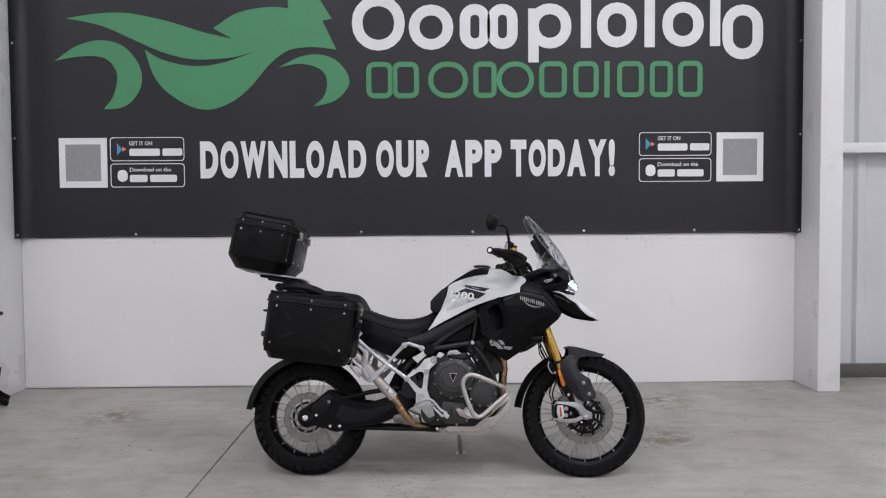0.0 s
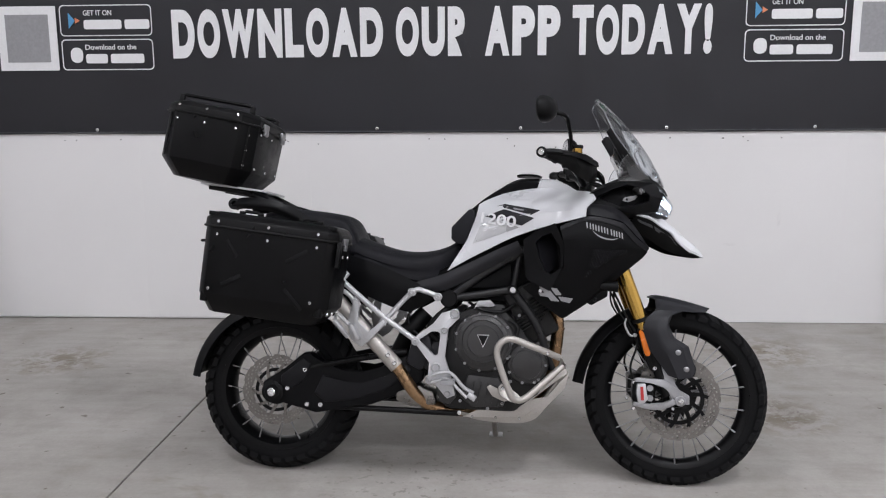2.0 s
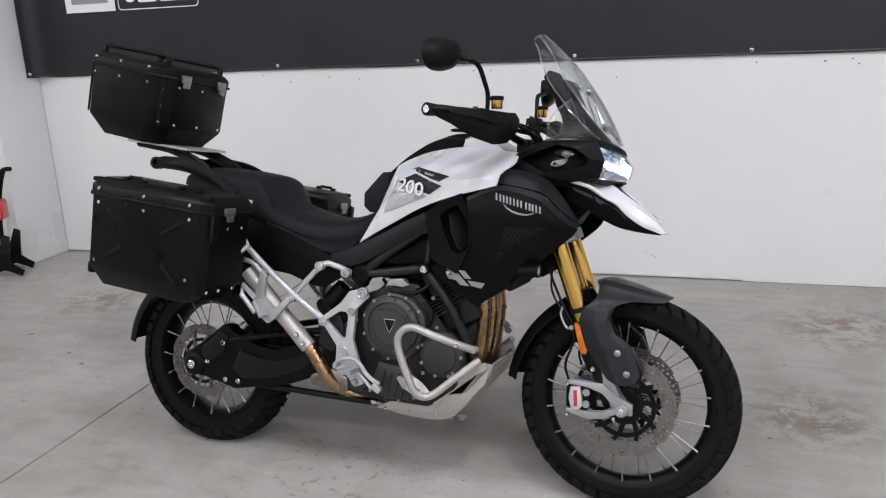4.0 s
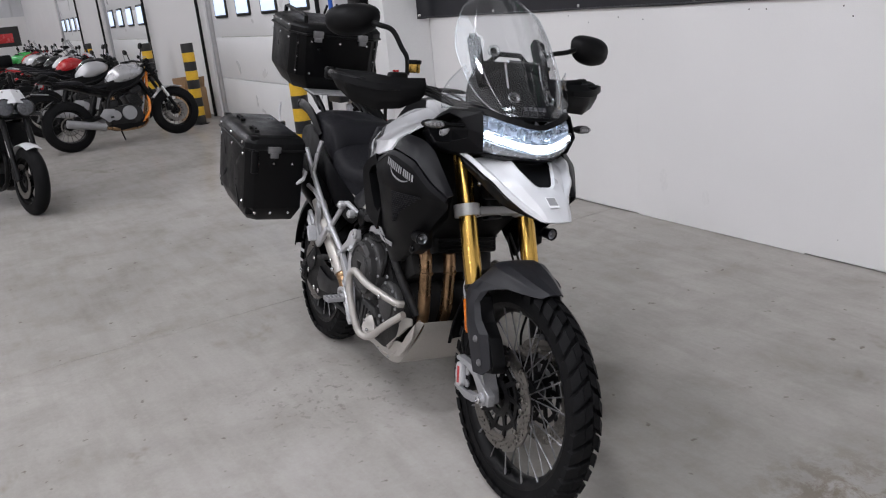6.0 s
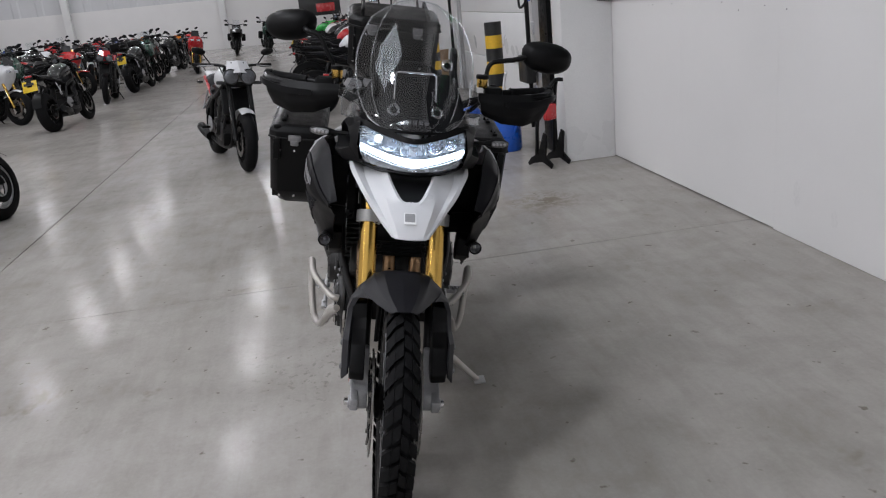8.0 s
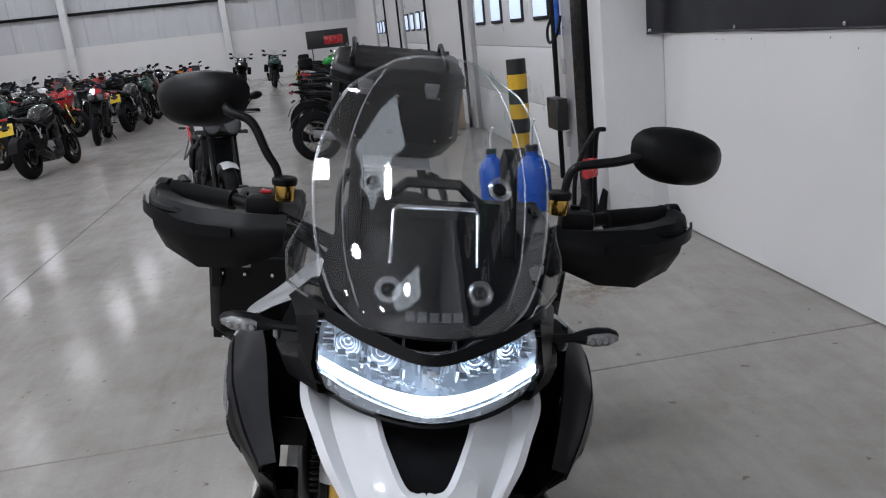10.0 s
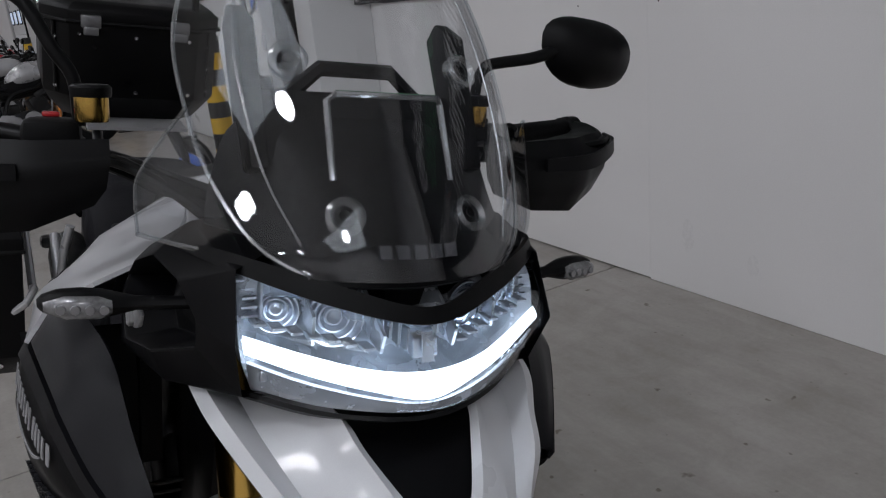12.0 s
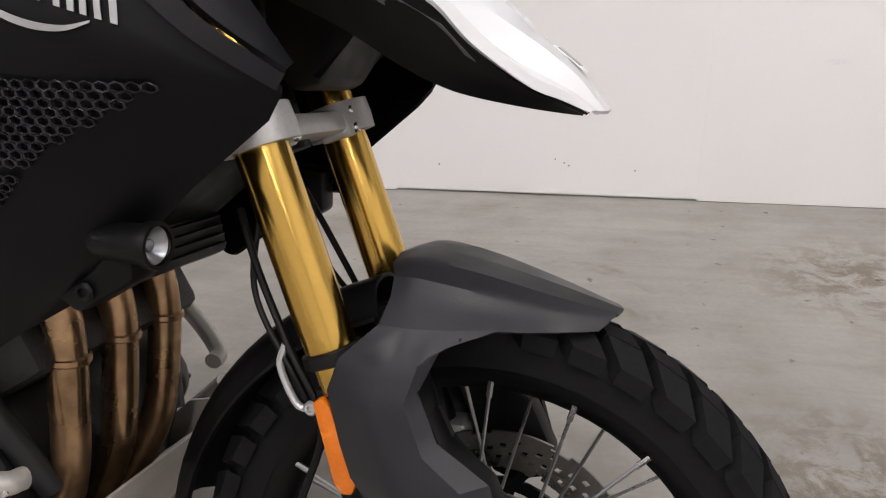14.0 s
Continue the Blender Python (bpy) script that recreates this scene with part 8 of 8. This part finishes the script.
# ---- the other motorcycles of the hall ----
def stock_bike(m, style, paint, label, accent=None, plate=False, seat_mat=VINYLSEAT):
    """A parked motorcycle: x ahead, from the ground midway between the axles."""
    b = thing("motorcycle", m, label, "motorcycle", "motorcycles parked in the hall")
    accent = accent or SATINBLACK
    fx, rx = 0.71, -0.70
    rad_f, rad_r = (0.30, 0.31) if style != "classic" else (0.325, 0.325)
    for nm, cx, r, w in (("front_wheel", fx, rad_f, 0.115), ("rear_wheel", rx, rad_r, 0.17)):
        rim_r = r - (0.095 if style != "classic" else 0.105)
        prof = [(rim_r + (r - rim_r) * math.sin(math.pi * k / 10) ** 0.6, -w / 2 * math.cos(math.pi * k / 10)) for k in range(11)]
        ty = part(nm, lathe(new_bm(), prof, (cx, 0, r), (0, 1, 0), 40), RUBBER, b)
        bm = lathe(new_bm(), [(rim_r + 0.012, -w * 0.36), (rim_r - 0.012, -w * 0.30), (rim_r - 0.02, 0), (rim_r - 0.012, w * 0.30), (rim_r + 0.012, w * 0.36), (rim_r - 0.004, w * 0.34), (rim_r - 0.028, 0), (rim_r - 0.004, -w * 0.34)], (cx, 0, r), (0, 1, 0), 36)
        n = 5 if style != "classic" else 18
        for k in range(n):
            a = 2 * math.pi * k / n
            for da in ((0.13, -0.13) if n == 5 else (0.3,)):
                tube(bm, [(cx + 0.04 * math.sin(a + da * 1.5), 0.02, r + 0.04 * math.cos(a + da * 1.5)), (cx + (rim_r - 0.01) * math.sin(a + da), 0.0, r + (rim_r - 0.01) * math.cos(a + da))], 0.012 if n == 5 else 0.003, 6)
        lathe(bm, [(0.015, -0.06), (0.05, -0.055), (0.05, 0.055), (0.015, 0.06)], (cx, 0, r), (0, 1, 0), 16)
        part("rim", bm, FOOTALU if style == "cruiser" else BLACKALU, ty)
        bm = new_bm()
        for y in ((-0.065, 0.065) if nm == "front_wheel" else (-0.09,)):
            lathe(bm, [(0.10, -0.002), (0.15 if nm == "front_wheel" else 0.115, -0.002), (0.15 if nm == "front_wheel" else 0.115, 0.002), (0.10, 0.002)], (cx, y, r), (0, 1, 0), 30)
        pieces("brake_disc", bm, DISC if style != "cruiser" else BLACKALU, ty)
    ft = Vector((0.42, 0, 0.98))
    for y in (-0.10, 0.10):
        bm = tube(new_bm(), [(fx, y, rad_f + 0.01), ft + Vector((0, y, 0))], 0.024, 10)
        leg_ = part("fork_leg", bm, GOLD if style == "sport" else BLACKSTEEL, b)
        part("slider", tube(new_bm(), [Vector((fx, y, rad_f + 0.20)) + Vector((-0.085, 0, 0)), Vector((fx - 0.150, y, rad_f + 0.34))], 0.0255, 10), POLISHED, leg_)
    # engine and frame
    bm = prism(new_bm(), [(-0.20, 0.26), (0.16, 0.24), (0.24, 0.32), (0.22, 0.44), (0.02, 0.50), (-0.22, 0.46)], -0.14, 0.14, 0.025)
    lean_ = Matrix.Rotation(radians(-22), 3, "Y")
    box(bm, (0.155, 0, 0.545), (0.17, 0.27, 0.20), 0.012, lean_)
    box(bm, (0.195, 0, 0.665), (0.16, 0.31, 0.075), 0.018, lean_)
    box(bm, (-0.13, 0, 0.52), (0.16, 0.20, 0.12), 0.02)
    en = part("engine", bm, STOCKENGINE, b)
    bm = new_bm()
    for k in range(6):
        box(bm, (0.128 + 0.0105 * k, 0, 0.475 + 0.027 * k), (0.19, 0.295, 0.008), 0.002, lean_, 1)
    part("cylinder_fins", bm, STOCKENGINE, en)
    bm = new_bm()
    for y in (-0.14, 0.14):
        sg = 1 if y > 0 else -1
        disc(bm, (0.05, y, 0.385), 0.092, 0.034, (0, sg, 0), 20)
        disc(bm, (-0.13, y, 0.375), 0.066, 0.026, (0, sg, 0), 18)
        for k in range(7):
            a = 2 * math.pi * k / 7
            disc(bm, (0.05 + 0.082 * math.cos(a), y + 0.034 * sg, 0.385 + 0.082 * math.sin(a)), 0.008, 0.006, (0, sg, 0), 6)
        disc(bm, (0.05, y + 0.034 * sg, 0.385), 0.04, 0.008, (0, sg, 0), 14)
        tube(bm, [(0.20, y * 0.9, 0.34), (0.26, y * 0.8, 0.46), (0.30, y * 0.7, 0.58)], 0.013, 7, 8)
    pieces("engine_cover", bm, FOOTALU if style in ("classic", "sport") else STOCKENGINE, en)
    bm = new_bm()
    for y in (-0.15, 0.15):
        tube(bm, [(0.40, y * 0.4, 0.92), (0.20, y, 0.74), (-0.12, y, 0.66), (-0.25, y, 0.42)], 0.024, 8, 14)
        tube(bm, [(-0.12, y, 0.68), (-0.45, y * 0.8, 0.80), (-0.80, y * 0.6, 0.86)], 0.016, 8, 10)
        tube(bm, [(-0.22, y * 0.85, 0.40), (rx, y * 0.75, rad_r)], 0.028, 8)
    part("frame", bm, BLACKSTEEL, b)
    if accent == ORANGEPAINT:
        bm = new_bm()
        for y in (-0.07, 0.07):
            tube(bm, [(0.42, y * 0.6, 0.88), (0.36, y * 1.5, 0.66), (0.33, y * 1.6, 0.38), (0.20, y * 1.6, 0.24)], 0.019, 8, 16)
        part("down_tube", bm, ORANGEPAINT, b, "orange front down tubes")
    if accent == WHITEPAINT:
        part("subframe", tube(new_bm(), [(-0.20, -0.14, 0.70), (-0.45, -0.13, 0.80), (-0.78, -0.10, 0.86)], 0.020, 8, 10), REDPAINT, b)
    bm = new_bm()
    for y in (-0.05, 0.05):
        tube(bm, [(0.26, y, 0.55), (0.335, y, 0.45), (0.26, y, 0.22), (0.0, y - 0.04, 0.18), (-0.30, -0.14, 0.24)], 0.022, 8, 20)
    pieces("header_pipe", bm, HEATED if style == "classic" else BLACKSTEEL, b)
    muffler = {"naked": (-0.60, -0.20, 0.33), "classic": (-0.76, -0.21, 0.36), "cruiser": (-0.95, -0.22, 0.32)}.get(style, (-0.76, -0.21, 0.46))
    bm = tube(new_bm(), [(-0.30, -0.16, 0.25), (-0.46, -0.19, 0.29), muffler], 0.050, 14, 10)
    part("silencer", bm, BLACKSTEEL if style != "classic" else FOOTALU, b)
    # radiator, belly pan, yokes, chain run and the dark mass under the tank
    part("radiator", box(new_bm(), (0.335, 0, 0.66), (0.05, 0.30, 0.26), 0.012, Matrix.Rotation(radians(-20), 3, "Y")), BLACKALU, b)
    part("airbox", prism(new_bm(), [(0.34, 0.88), (0.22, 0.66), (-0.14, 0.62), (-0.36, 0.70), (-0.34, 0.80), (-0.08, 0.80), (0.10, 0.86)], -0.12, 0.12, 0.02), PLASTIC, b)
    part("belly_pan", prism(new_bm(), [(0.26, 0.34), (0.22, 0.20), (-0.10, 0.17), (-0.24, 0.24), (-0.10, 0.30)], -0.13, 0.13, 0.02), PLASTIC, b)
    for z, xx in ((0.98, 0.42), (0.84, 0.485)):
        part("yoke", box(new_bm(), (xx, 0, z), (0.07, 0.27, 0.035), 0.01, Matrix.Rotation(radians(-23), 3, "Y")), BLACKALU, b)
    part("rear_caliper", box(new_bm(), (rx + 0.10, -0.10, rad_r + 0.07), (0.09, 0.04, 0.06), 0.01), BLACKALU, b)
    for y in (-0.085, 0.085):
        part("front_caliper", box(new_bm(), (fx - 0.11, y, rad_f + 0.06), (0.06, 0.04, 0.10), 0.01), BLACKALU, b)
        part("footrest", tube(new_bm(), [(-0.20, y * 1.8, 0.36), (-0.20, y * 3.1, 0.36)], 0.012, 8), BLACKALU, b)
    # bodywork
    rings = []
    for x, zt, w, zb in ((0.40, 0.94, 0.06, 0.84), (0.32, 1.00, 0.13, 0.80), (0.18, 1.03, 0.165, 0.76), (0.02, 0.99, 0.155, 0.74), (-0.10, 0.88, 0.09, 0.74)):
        rings.append([(x, w * math.cos(a), (zt + zb) / 2 + (zt - zb) / 2 * math.sin(a)) for a in [2 * math.pi * k / 16 for k in range(16)]])
    tank_ = part("tank", skin(new_bm(), rings, 0, True, 12), paint, b, angle=60)
    part("tank_cap", disc(new_bm(), (0.20, 0, 1.025), 0.045, 0.012, (0, 0, 1), 18), BLACKALU, tank_)
    rings = []
    for x, zt, w in ((-0.08, 0.82, 0.11), (-0.20, 0.80, 0.14), (-0.38, 0.815, 0.145), (-0.46, 0.88, 0.13), (-0.66, 0.90, 0.11), (-0.78, 0.90, 0.07)):
        rings.append([(x, w * math.cos(a), zt - 0.05 + 0.05 * math.sin(a)) for a in [2 * math.pi * k / 14 for k in range(14)]])
    part("seat", skin(new_bm(), rings, 0, True, 12), seat_mat, b, angle=60)
    bm = prism(new_bm(), [(-0.10, 0.76), (-0.40, 0.80), (-0.86, 0.93), (-0.94, 0.92), (-0.64, 0.81), (-0.36, 0.70), (-0.14, 0.66)], -0.085, 0.085, 0.02)
    part("tail_panel", bm, paint if style in ("sport", "naked") else SATINBLACK, b)
    part("tail_lamp", box(new_bm(), (-0.94, 0, 0.905), (0.03, 0.11, 0.03), 0.01), REDPAINT, b)
    bm = new_bm()
    surf(bm, [[(fx + (rad_f + 0.025) * math.sin(t), y, rad_f + (rad_f + 0.025) * math.cos(t) - abs(y) * 0.3) for t in ((-0.9, -0.4, 0.0, 0.45) if style != "cruiser" else (-1.3, -0.6, 0.1, 0.8))] for y in (-0.065, 0, 0.065)], thick=0.004)
    part("front_mudguard", bm, SATINBLACK if style == "naked" and paint != WHITEPAINT else paint, b)
    bm = surf(new_bm(), [[(rx + (rad_r + 0.035) * math.sin(t), y, rad_r + (rad_r + 0.035) * math.cos(t)) for t in (-1.25, -0.8, -0.3)] for y in (-0.07, 0, 0.07)], thick=0.005)
    part("rear_mudguard", bm, PLASTIC, b)
    # head
    if style == "sport":
        rows = []
        for z, x, w in ((0.62, 0.46, 0.15), (0.74, 0.56, 0.19), (0.90, 0.66, 0.18), (1.00, 0.66, 0.14), (1.06, 0.58, 0.10)):
            rows.append([(x - 0.34, -w * 1.15, z), (x - 0.12, -w * 1.05, z), (x, -w * 0.4, z), (x, w * 0.4, z), (x - 0.12, w * 1.05, z), (x - 0.34, w * 1.15, z)])
        fair = part("fairing", surf(new_bm(), rows, 21, 15, 0.005), paint, b, angle=50)
        rows = [[(0.62 - 0.25 * z, y, 1.04 + z) for y in (-0.11 * (1 - z), 0, 0.11 * (1 - z))] for z in (0, 0.08, 0.16)]
        part("screen", surf(new_bm(), rows, 7, 7, 0.003), SMOKED, fair)
        for y in (-0.08, 0.08):
            part("headlamp", box(new_bm(), (0.672, y, 0.94), (0.03, 0.10, 0.05), 0.014), CHROME, fair)
        for sgn in (-1, 1):
            rows = [[(0.40, 0.21 * sgn, 0.90), (0.10, 0.20 * sgn, 0.70)], [(0.42, 0.20 * sgn, 0.60), (0.05, 0.19 * sgn, 0.50)], [(0.30, 0.14 * sgn, 0.34), (-0.05, 0.14 * sgn, 0.32)]]
            part("side_fairing", surf(new_bm(), rows, 5, 9, 0.005), SATINBLACK if paint == WHITEPAINT else paint, fair, angle=50)
        bar_z, bar_w, bar_x = 1.0, 0.33, 0.34
    elif style == "adventure":
        bm = prism(new_bm(), [(0.36, 0.98), (0.50, 1.12), (0.62, 1.02), (0.84, 0.86), (0.62, 0.88), (0.50, 0.80), (0.34, 0.84)], -0.15, 0.15, 0.03)
        fair = part("fairing", bm, paint, b)
        rows = [[(0.60 - 0.4 * z, y, 1.05 + z) for y in (-0.13, 0, 0.13)] for z in (0, 0.15, 0.28)]
        part("screen", surf(new_bm(), rows, 7, 7, 0.003), SCREEN, fair)
        part("headlamp", box(new_bm(), (0.60, 0, 0.99), (0.05, 0.20, 0.10), 0.02), CHROME, fair)
        bar_z, bar_w, bar_x = 1.16, 0.42, 0.28
        for sgn in (-1, 1):
            part("shroud", prism(new_bm(), [(0.50, 1.00), (0.20, 0.98), (0.10, 0.84), (0.30, 0.66), (0.46, 0.72), (0.56, 0.88)], 0.14 * sgn, 0.23 * sgn, 0.02, 0.12), paint, fair)
            part("pannier", box(new_bm(), (-0.62, 0.27 * sgn, 0.66), (0.40, 0.16, 0.28), 0.04), BLACKALU, b)
            part("handguard", prism(new_bm(), [(0.28, 1.17), (0.38, 1.17), (0.41, 1.12), (0.32, 1.10)], 0.28 * sgn, 0.42 * sgn, 0.012), PLASTIC, b)
        part("top_case", box(new_bm(), (-0.86, 0, 1.02), (0.32, 0.34, 0.24), 0.05), BLACKALU, b)
    else:
        n = 2 if style == "naked" else 1
        for y in ((-0.085, 0.085) if n == 2 else (0,)):
            bm = lathe(new_bm(), [(0, -0.10), (0.05, -0.09), (0.075, -0.02), (0.078, 0.01), (0.068, 0.012)], (0.54, y, 0.92), (1, 0, -0.05), 22, closed=False)
            hl = part("headlamp", bm, BLACKGLOSS if style != "cruiser" else POLISHED, b)
            part("lamp_glass", lathe(new_bm(), [(0.07, 0.008), (0.045, 0.026), (0, 0.033)], (0.54, y, 0.92), (1, 0, -0.05), 20, closed=False), LAMPGREY, hl)
        if style == "naked":
            rows = [[(0.60 - 1.1 * z - abs(y) * 0.5, y, 0.965 - abs(y) * 0.1 + z) for y in (-0.13 + 0.3 * z, -0.07, 0, 0.07, 0.13 - 0.3 * z)] for z in (0, 0.06, 0.11)]
            part("fly_screen", surf(new_bm(), rows, 7, 7, 0.006), paint, b)
        bar_z, bar_w, bar_x = {"naked": 1.025, "cruiser": 1.10}.get(style, 1.06), 0.38, 0.30
    bm = tube(new_bm(), [(bar_x - 0.04, -bar_w, bar_z), (bar_x + 0.04, -bar_w * 0.45, bar_z), (bar_x + 0.10, 0, bar_z - 0.04), (bar_x + 0.04, bar_w * 0.45, bar_z), (bar_x - 0.04, bar_w, bar_z)], 0.014, 8, 20)
    hb = part("handlebar", bm, BLACKSTEEL, b)
    for sgn in (-1, 1):
        part("grip", tube(new_bm(), [(bar_x - 0.045, bar_w * 1.02 * sgn, bar_z), (bar_x - 0.01, bar_w * 0.72 * sgn, bar_z)], 0.019, 8), RUBBER, hb)
        bm = tube(new_bm(), [(bar_x + 0.03, bar_w * 0.6 * sgn, bar_z), (bar_x + 0.04, bar_w * 0.82 * sgn, bar_z + 0.115)], 0.007, 6)
        skin(bm, [[(bar_x + dx, bar_w * 0.9 * sgn + 0.068 * q * math.cos(a), bar_z + 0.135 + 0.036 * q * math.sin(a) + 0.012 * q * math.cos(a) * sgn) for a in [2 * math.pi * k / 12 for k in range(12)]] for dx, q in ((0.012, 0.92), (0.018, 1.0), (0.034, 0.9), (0.048, 0.5))])
        part("mirror", bm, PLASTIC, hb)
        part("indicator", box(new_bm(), (0.50, 0.18 * sgn, 0.86), (0.04, 0.09, 0.035), 0.012), SMOKED, b)
    part("side_stand", tube(new_bm(), [(-0.05, 0.12, 0.26), (0.03, 0.26, 0.045)], 0.011, 8), BLACKSTEEL, b)
    part("instrument_pod", box(new_bm(), (0.46, 0, 1.02), (0.06, 0.14, 0.07), 0.015, Matrix.Rotation(radians(-35), 3, "Y")), PLASTIC, b)
    for sgn in (-1, 1):
        part("lever", tube(new_bm(), [(bar_x + 0.07, bar_w * 0.55 * sgn, bar_z), (bar_x + 0.05, bar_w * 0.98 * sgn, bar_z - 0.01)], 0.006, 6), FOOTALU, hb)
        part("brake_hose", tube(new_bm(), [(bar_x + 0.08, 0.16 * sgn, bar_z - 0.02), (0.50, 0.12 * sgn, 0.86), (0.55, 0.11 * sgn, 0.66), (fx - 0.12, 0.10 * sgn, rad_f + 0.12)], 0.006, 6, 14), CABLE, b)
        part("heel_plate", prism(new_bm(), [(-0.14, 0.46), (-0.10, 0.36), (-0.24, 0.30), (-0.34, 0.40), (-0.26, 0.48)], 0.165 * sgn, 0.178 * sgn, 0.004), FOOTALU, b)
        part("rear_indicator", box(new_bm(), (-0.94, 0.13 * sgn, 0.80), (0.03, 0.07, 0.025), 0.008), SMOKED, b)
        if style in ("naked", "sport"):
            part("pillion_hanger", tube(new_bm(), [(-0.30, 0.14 * sgn, 0.68), (-0.45, 0.17 * sgn, 0.56), (-0.44, 0.19 * sgn, 0.555), (-0.42, 0.14 * sgn, 0.74)], 0.009, 7, 14), FOOTALU, b)
    if style == "cruiser":
        for z in (0.0, 0.09):
            part("exhaust_pipe", tube(new_bm(), [(0.24, -0.10, 0.56), (0.34, -0.17, 0.48), (0.24, -0.21, 0.34 + z), (-0.10, -0.23, 0.27 + z), (-0.70, -0.24, 0.27 + z), (-0.98, -0.24, 0.28 + z)], 0.042, 12, 30), BLACKSTEEL, b)
        for sgn in (-1, 1):
            part("engine_guard", tube(new_bm(), [(0.34, 0.10 * sgn, 0.70), (0.42, 0.30 * sgn, 0.64), (0.40, 0.34 * sgn, 0.46), (0.32, 0.26 * sgn, 0.32), (0.24, 0.10 * sgn, 0.28)], 0.016, 8, 24), BLACKGLOSS, b)
            part("side_bag", box(new_bm(), (-0.66, 0.24 * sgn, 0.60), (0.44, 0.15, 0.28), 0.05), VINYLSEAT, b)
    part("chain_guard", prism(new_bm(), [(-0.28, 0.47), (-0.30, 0.44), (rx - 0.02, rad_r + 0.06), (rx - 0.02, rad_r + 0.10)], 0.11, 0.13, 0.004), PLASTIC, b)
    part("shock_absorber", tube(new_bm(), [(-0.30, 0.0, 0.66), (-0.40, 0.0, 0.42)], 0.04, 10), REDPAINT if style == "sport" else BLACKSTEEL, b)
    if plate:
        pl = part("number_plate", box(new_bm(), (-1.0, 0, 0.76), (0.008, 0.23, 0.17), 0.003, Matrix.Rotation(radians(20), 3, "Y")), PLATEYELLOW, b)
        part("plate_bracket", prism(new_bm(), [(-0.86, 0.90), (-0.94, 0.90), (-1.015, 0.80), (-1.0, 0.69), (-0.985, 0.69)], -0.04, 0.04, 0.006), PLASTIC, b)
        bm = new_bm()
        for k, w in enumerate((0.16, 0.13)):
            box(bm, (-1.006 + 0.012 * (0.5 - k) * -1, 0, 0.795 - 0.065 * k), (0.004, w, 0.038), 0, Matrix.Rotation(radians(20), 3, "Y"))
        part("plate_print", bm, BLACKPAINT, pl, "plain black bars")
    return b


def parked(x, y, yaw, lean=7):
    """Where a parked motorcycle stands: its middle, its heading and its lean."""
    return pose(x, y, -0.003, 0, 0, yaw) @ pose(0, 0, 0, -lean)


stock_bike(parked(-5.80, -1.28, 16.7), "naked", WHITEPAINT, "white and black naked roadster with twin round headlamps", WHITEPAINT)
stock_bike(parked(-8.80, 0.43, 97), "classic", SILVERTANK, "black and silver retro roadster with orange front down tubes", ORANGEPAINT)
stock_bike(parked(-3.63, -3.29, 165), "cruiser", BLACKGLOSS, "gloss black cruiser with dark wheels", None)
stock_bike(parked(-11.35, -4.35, 172), "naked", BLACKGLOSS, "black roadster seen from behind with a yellow plate", None, True)
red = stock_bike(parked(-15.3, -4.60, 6), "naked", REDPAINT, "red and black roadster parked in the row")
black = stock_bike(parked(-17.5, -4.30, 174), "naked", BLACKGLOSS, "black roadster parked tail outward in the row", None, True)
sport = stock_bike(parked(-21.9, -3.60, 8), "sport", REDPAINT, "red fully faired sports motorcycle")
orange = stock_bike(parked(-19.6, -6.4, 10), "naked", ORANGEPAINT, "orange and black roadster parked in the row")
stock_bike(parked(-22.4, 0.1, 60), "sport", GREENPAINT, "bright green faired sports motorcycle")
tour = stock_bike(parked(-28.8, -1.75, 5), "adventure", DARKGREEN, "dark green adventure motorcycle with a top case")
white = stock_bike(parked(-12.6, -6.1, 62), "sport", WHITEPAINT, "white faired sports motorcycle parked in the row")
silver = stock_bike(parked(-10.9, 0.35, 100), "classic", SILVERPAINT, "silver-tanked roadster parked by the doors")
blue = stock_bike(parked(-24.2, -6.3, 170), "sport", BLUEPAINT, "dark blue faired sports motorcycle")
adv = stock_bike(parked(-30.3, -3.05, 4), "adventure", BLACKGLOSS, "black adventure motorcycle with a top case")
dark = stock_bike(parked(-12.4, 0.55, 98), "naked", BLACKGLOSS, "black roadster parked by the doors")
rng = random.Random(7)
KINDS = [red, black, black, sport, orange, tour, white, blue, adv, dark, dark, black, adv, silver]
spots = []
for k in range(9):
    spots.append((-14.2 - 1.25 * k, 0.35 + 0.25 * rng.random(), 98 + rng.uniform(-6, 6)))
for row, (y, xs) in enumerate(((-4.45, [-19.0, -20.4, -23.6, -25.0, -26.4, -27.9]), (-6.15, [-14.3, -15.8, -17.2, -18.4, -20.9, -22.3, -25.6, -27.0, -28.5, -30.0]), (-7.9, [-10.9, -12.6, -14.0, -15.5, -17.0, -18.4, -19.9, -21.4, -22.8, -24.4, -26.0, -27.5, -29.0, -31.0]), (-9.8, [-14.5, -16.2, -17.8, -19.3, -20.9, -22.5, -24.0, -25.6, -27.2, -29.0, -31.0]), (-11.8, [-18.5, -20.2, -22.0, -23.7, -25.4, -27.2, -29.0, -31.2]))):
    for x in xs:
        spots.append((x + rng.uniform(-0.15, 0.15), y + rng.uniform(-0.12, 0.12), rng.choice((6, 172, 10, 176, 60)) + rng.uniform(-8, 8)))
for i, (x, y, yaw) in enumerate(spots):
    copy_thing(KINDS[(i * 5 + rng.randrange(3)) % len(KINDS)], parked(x, y, yaw))
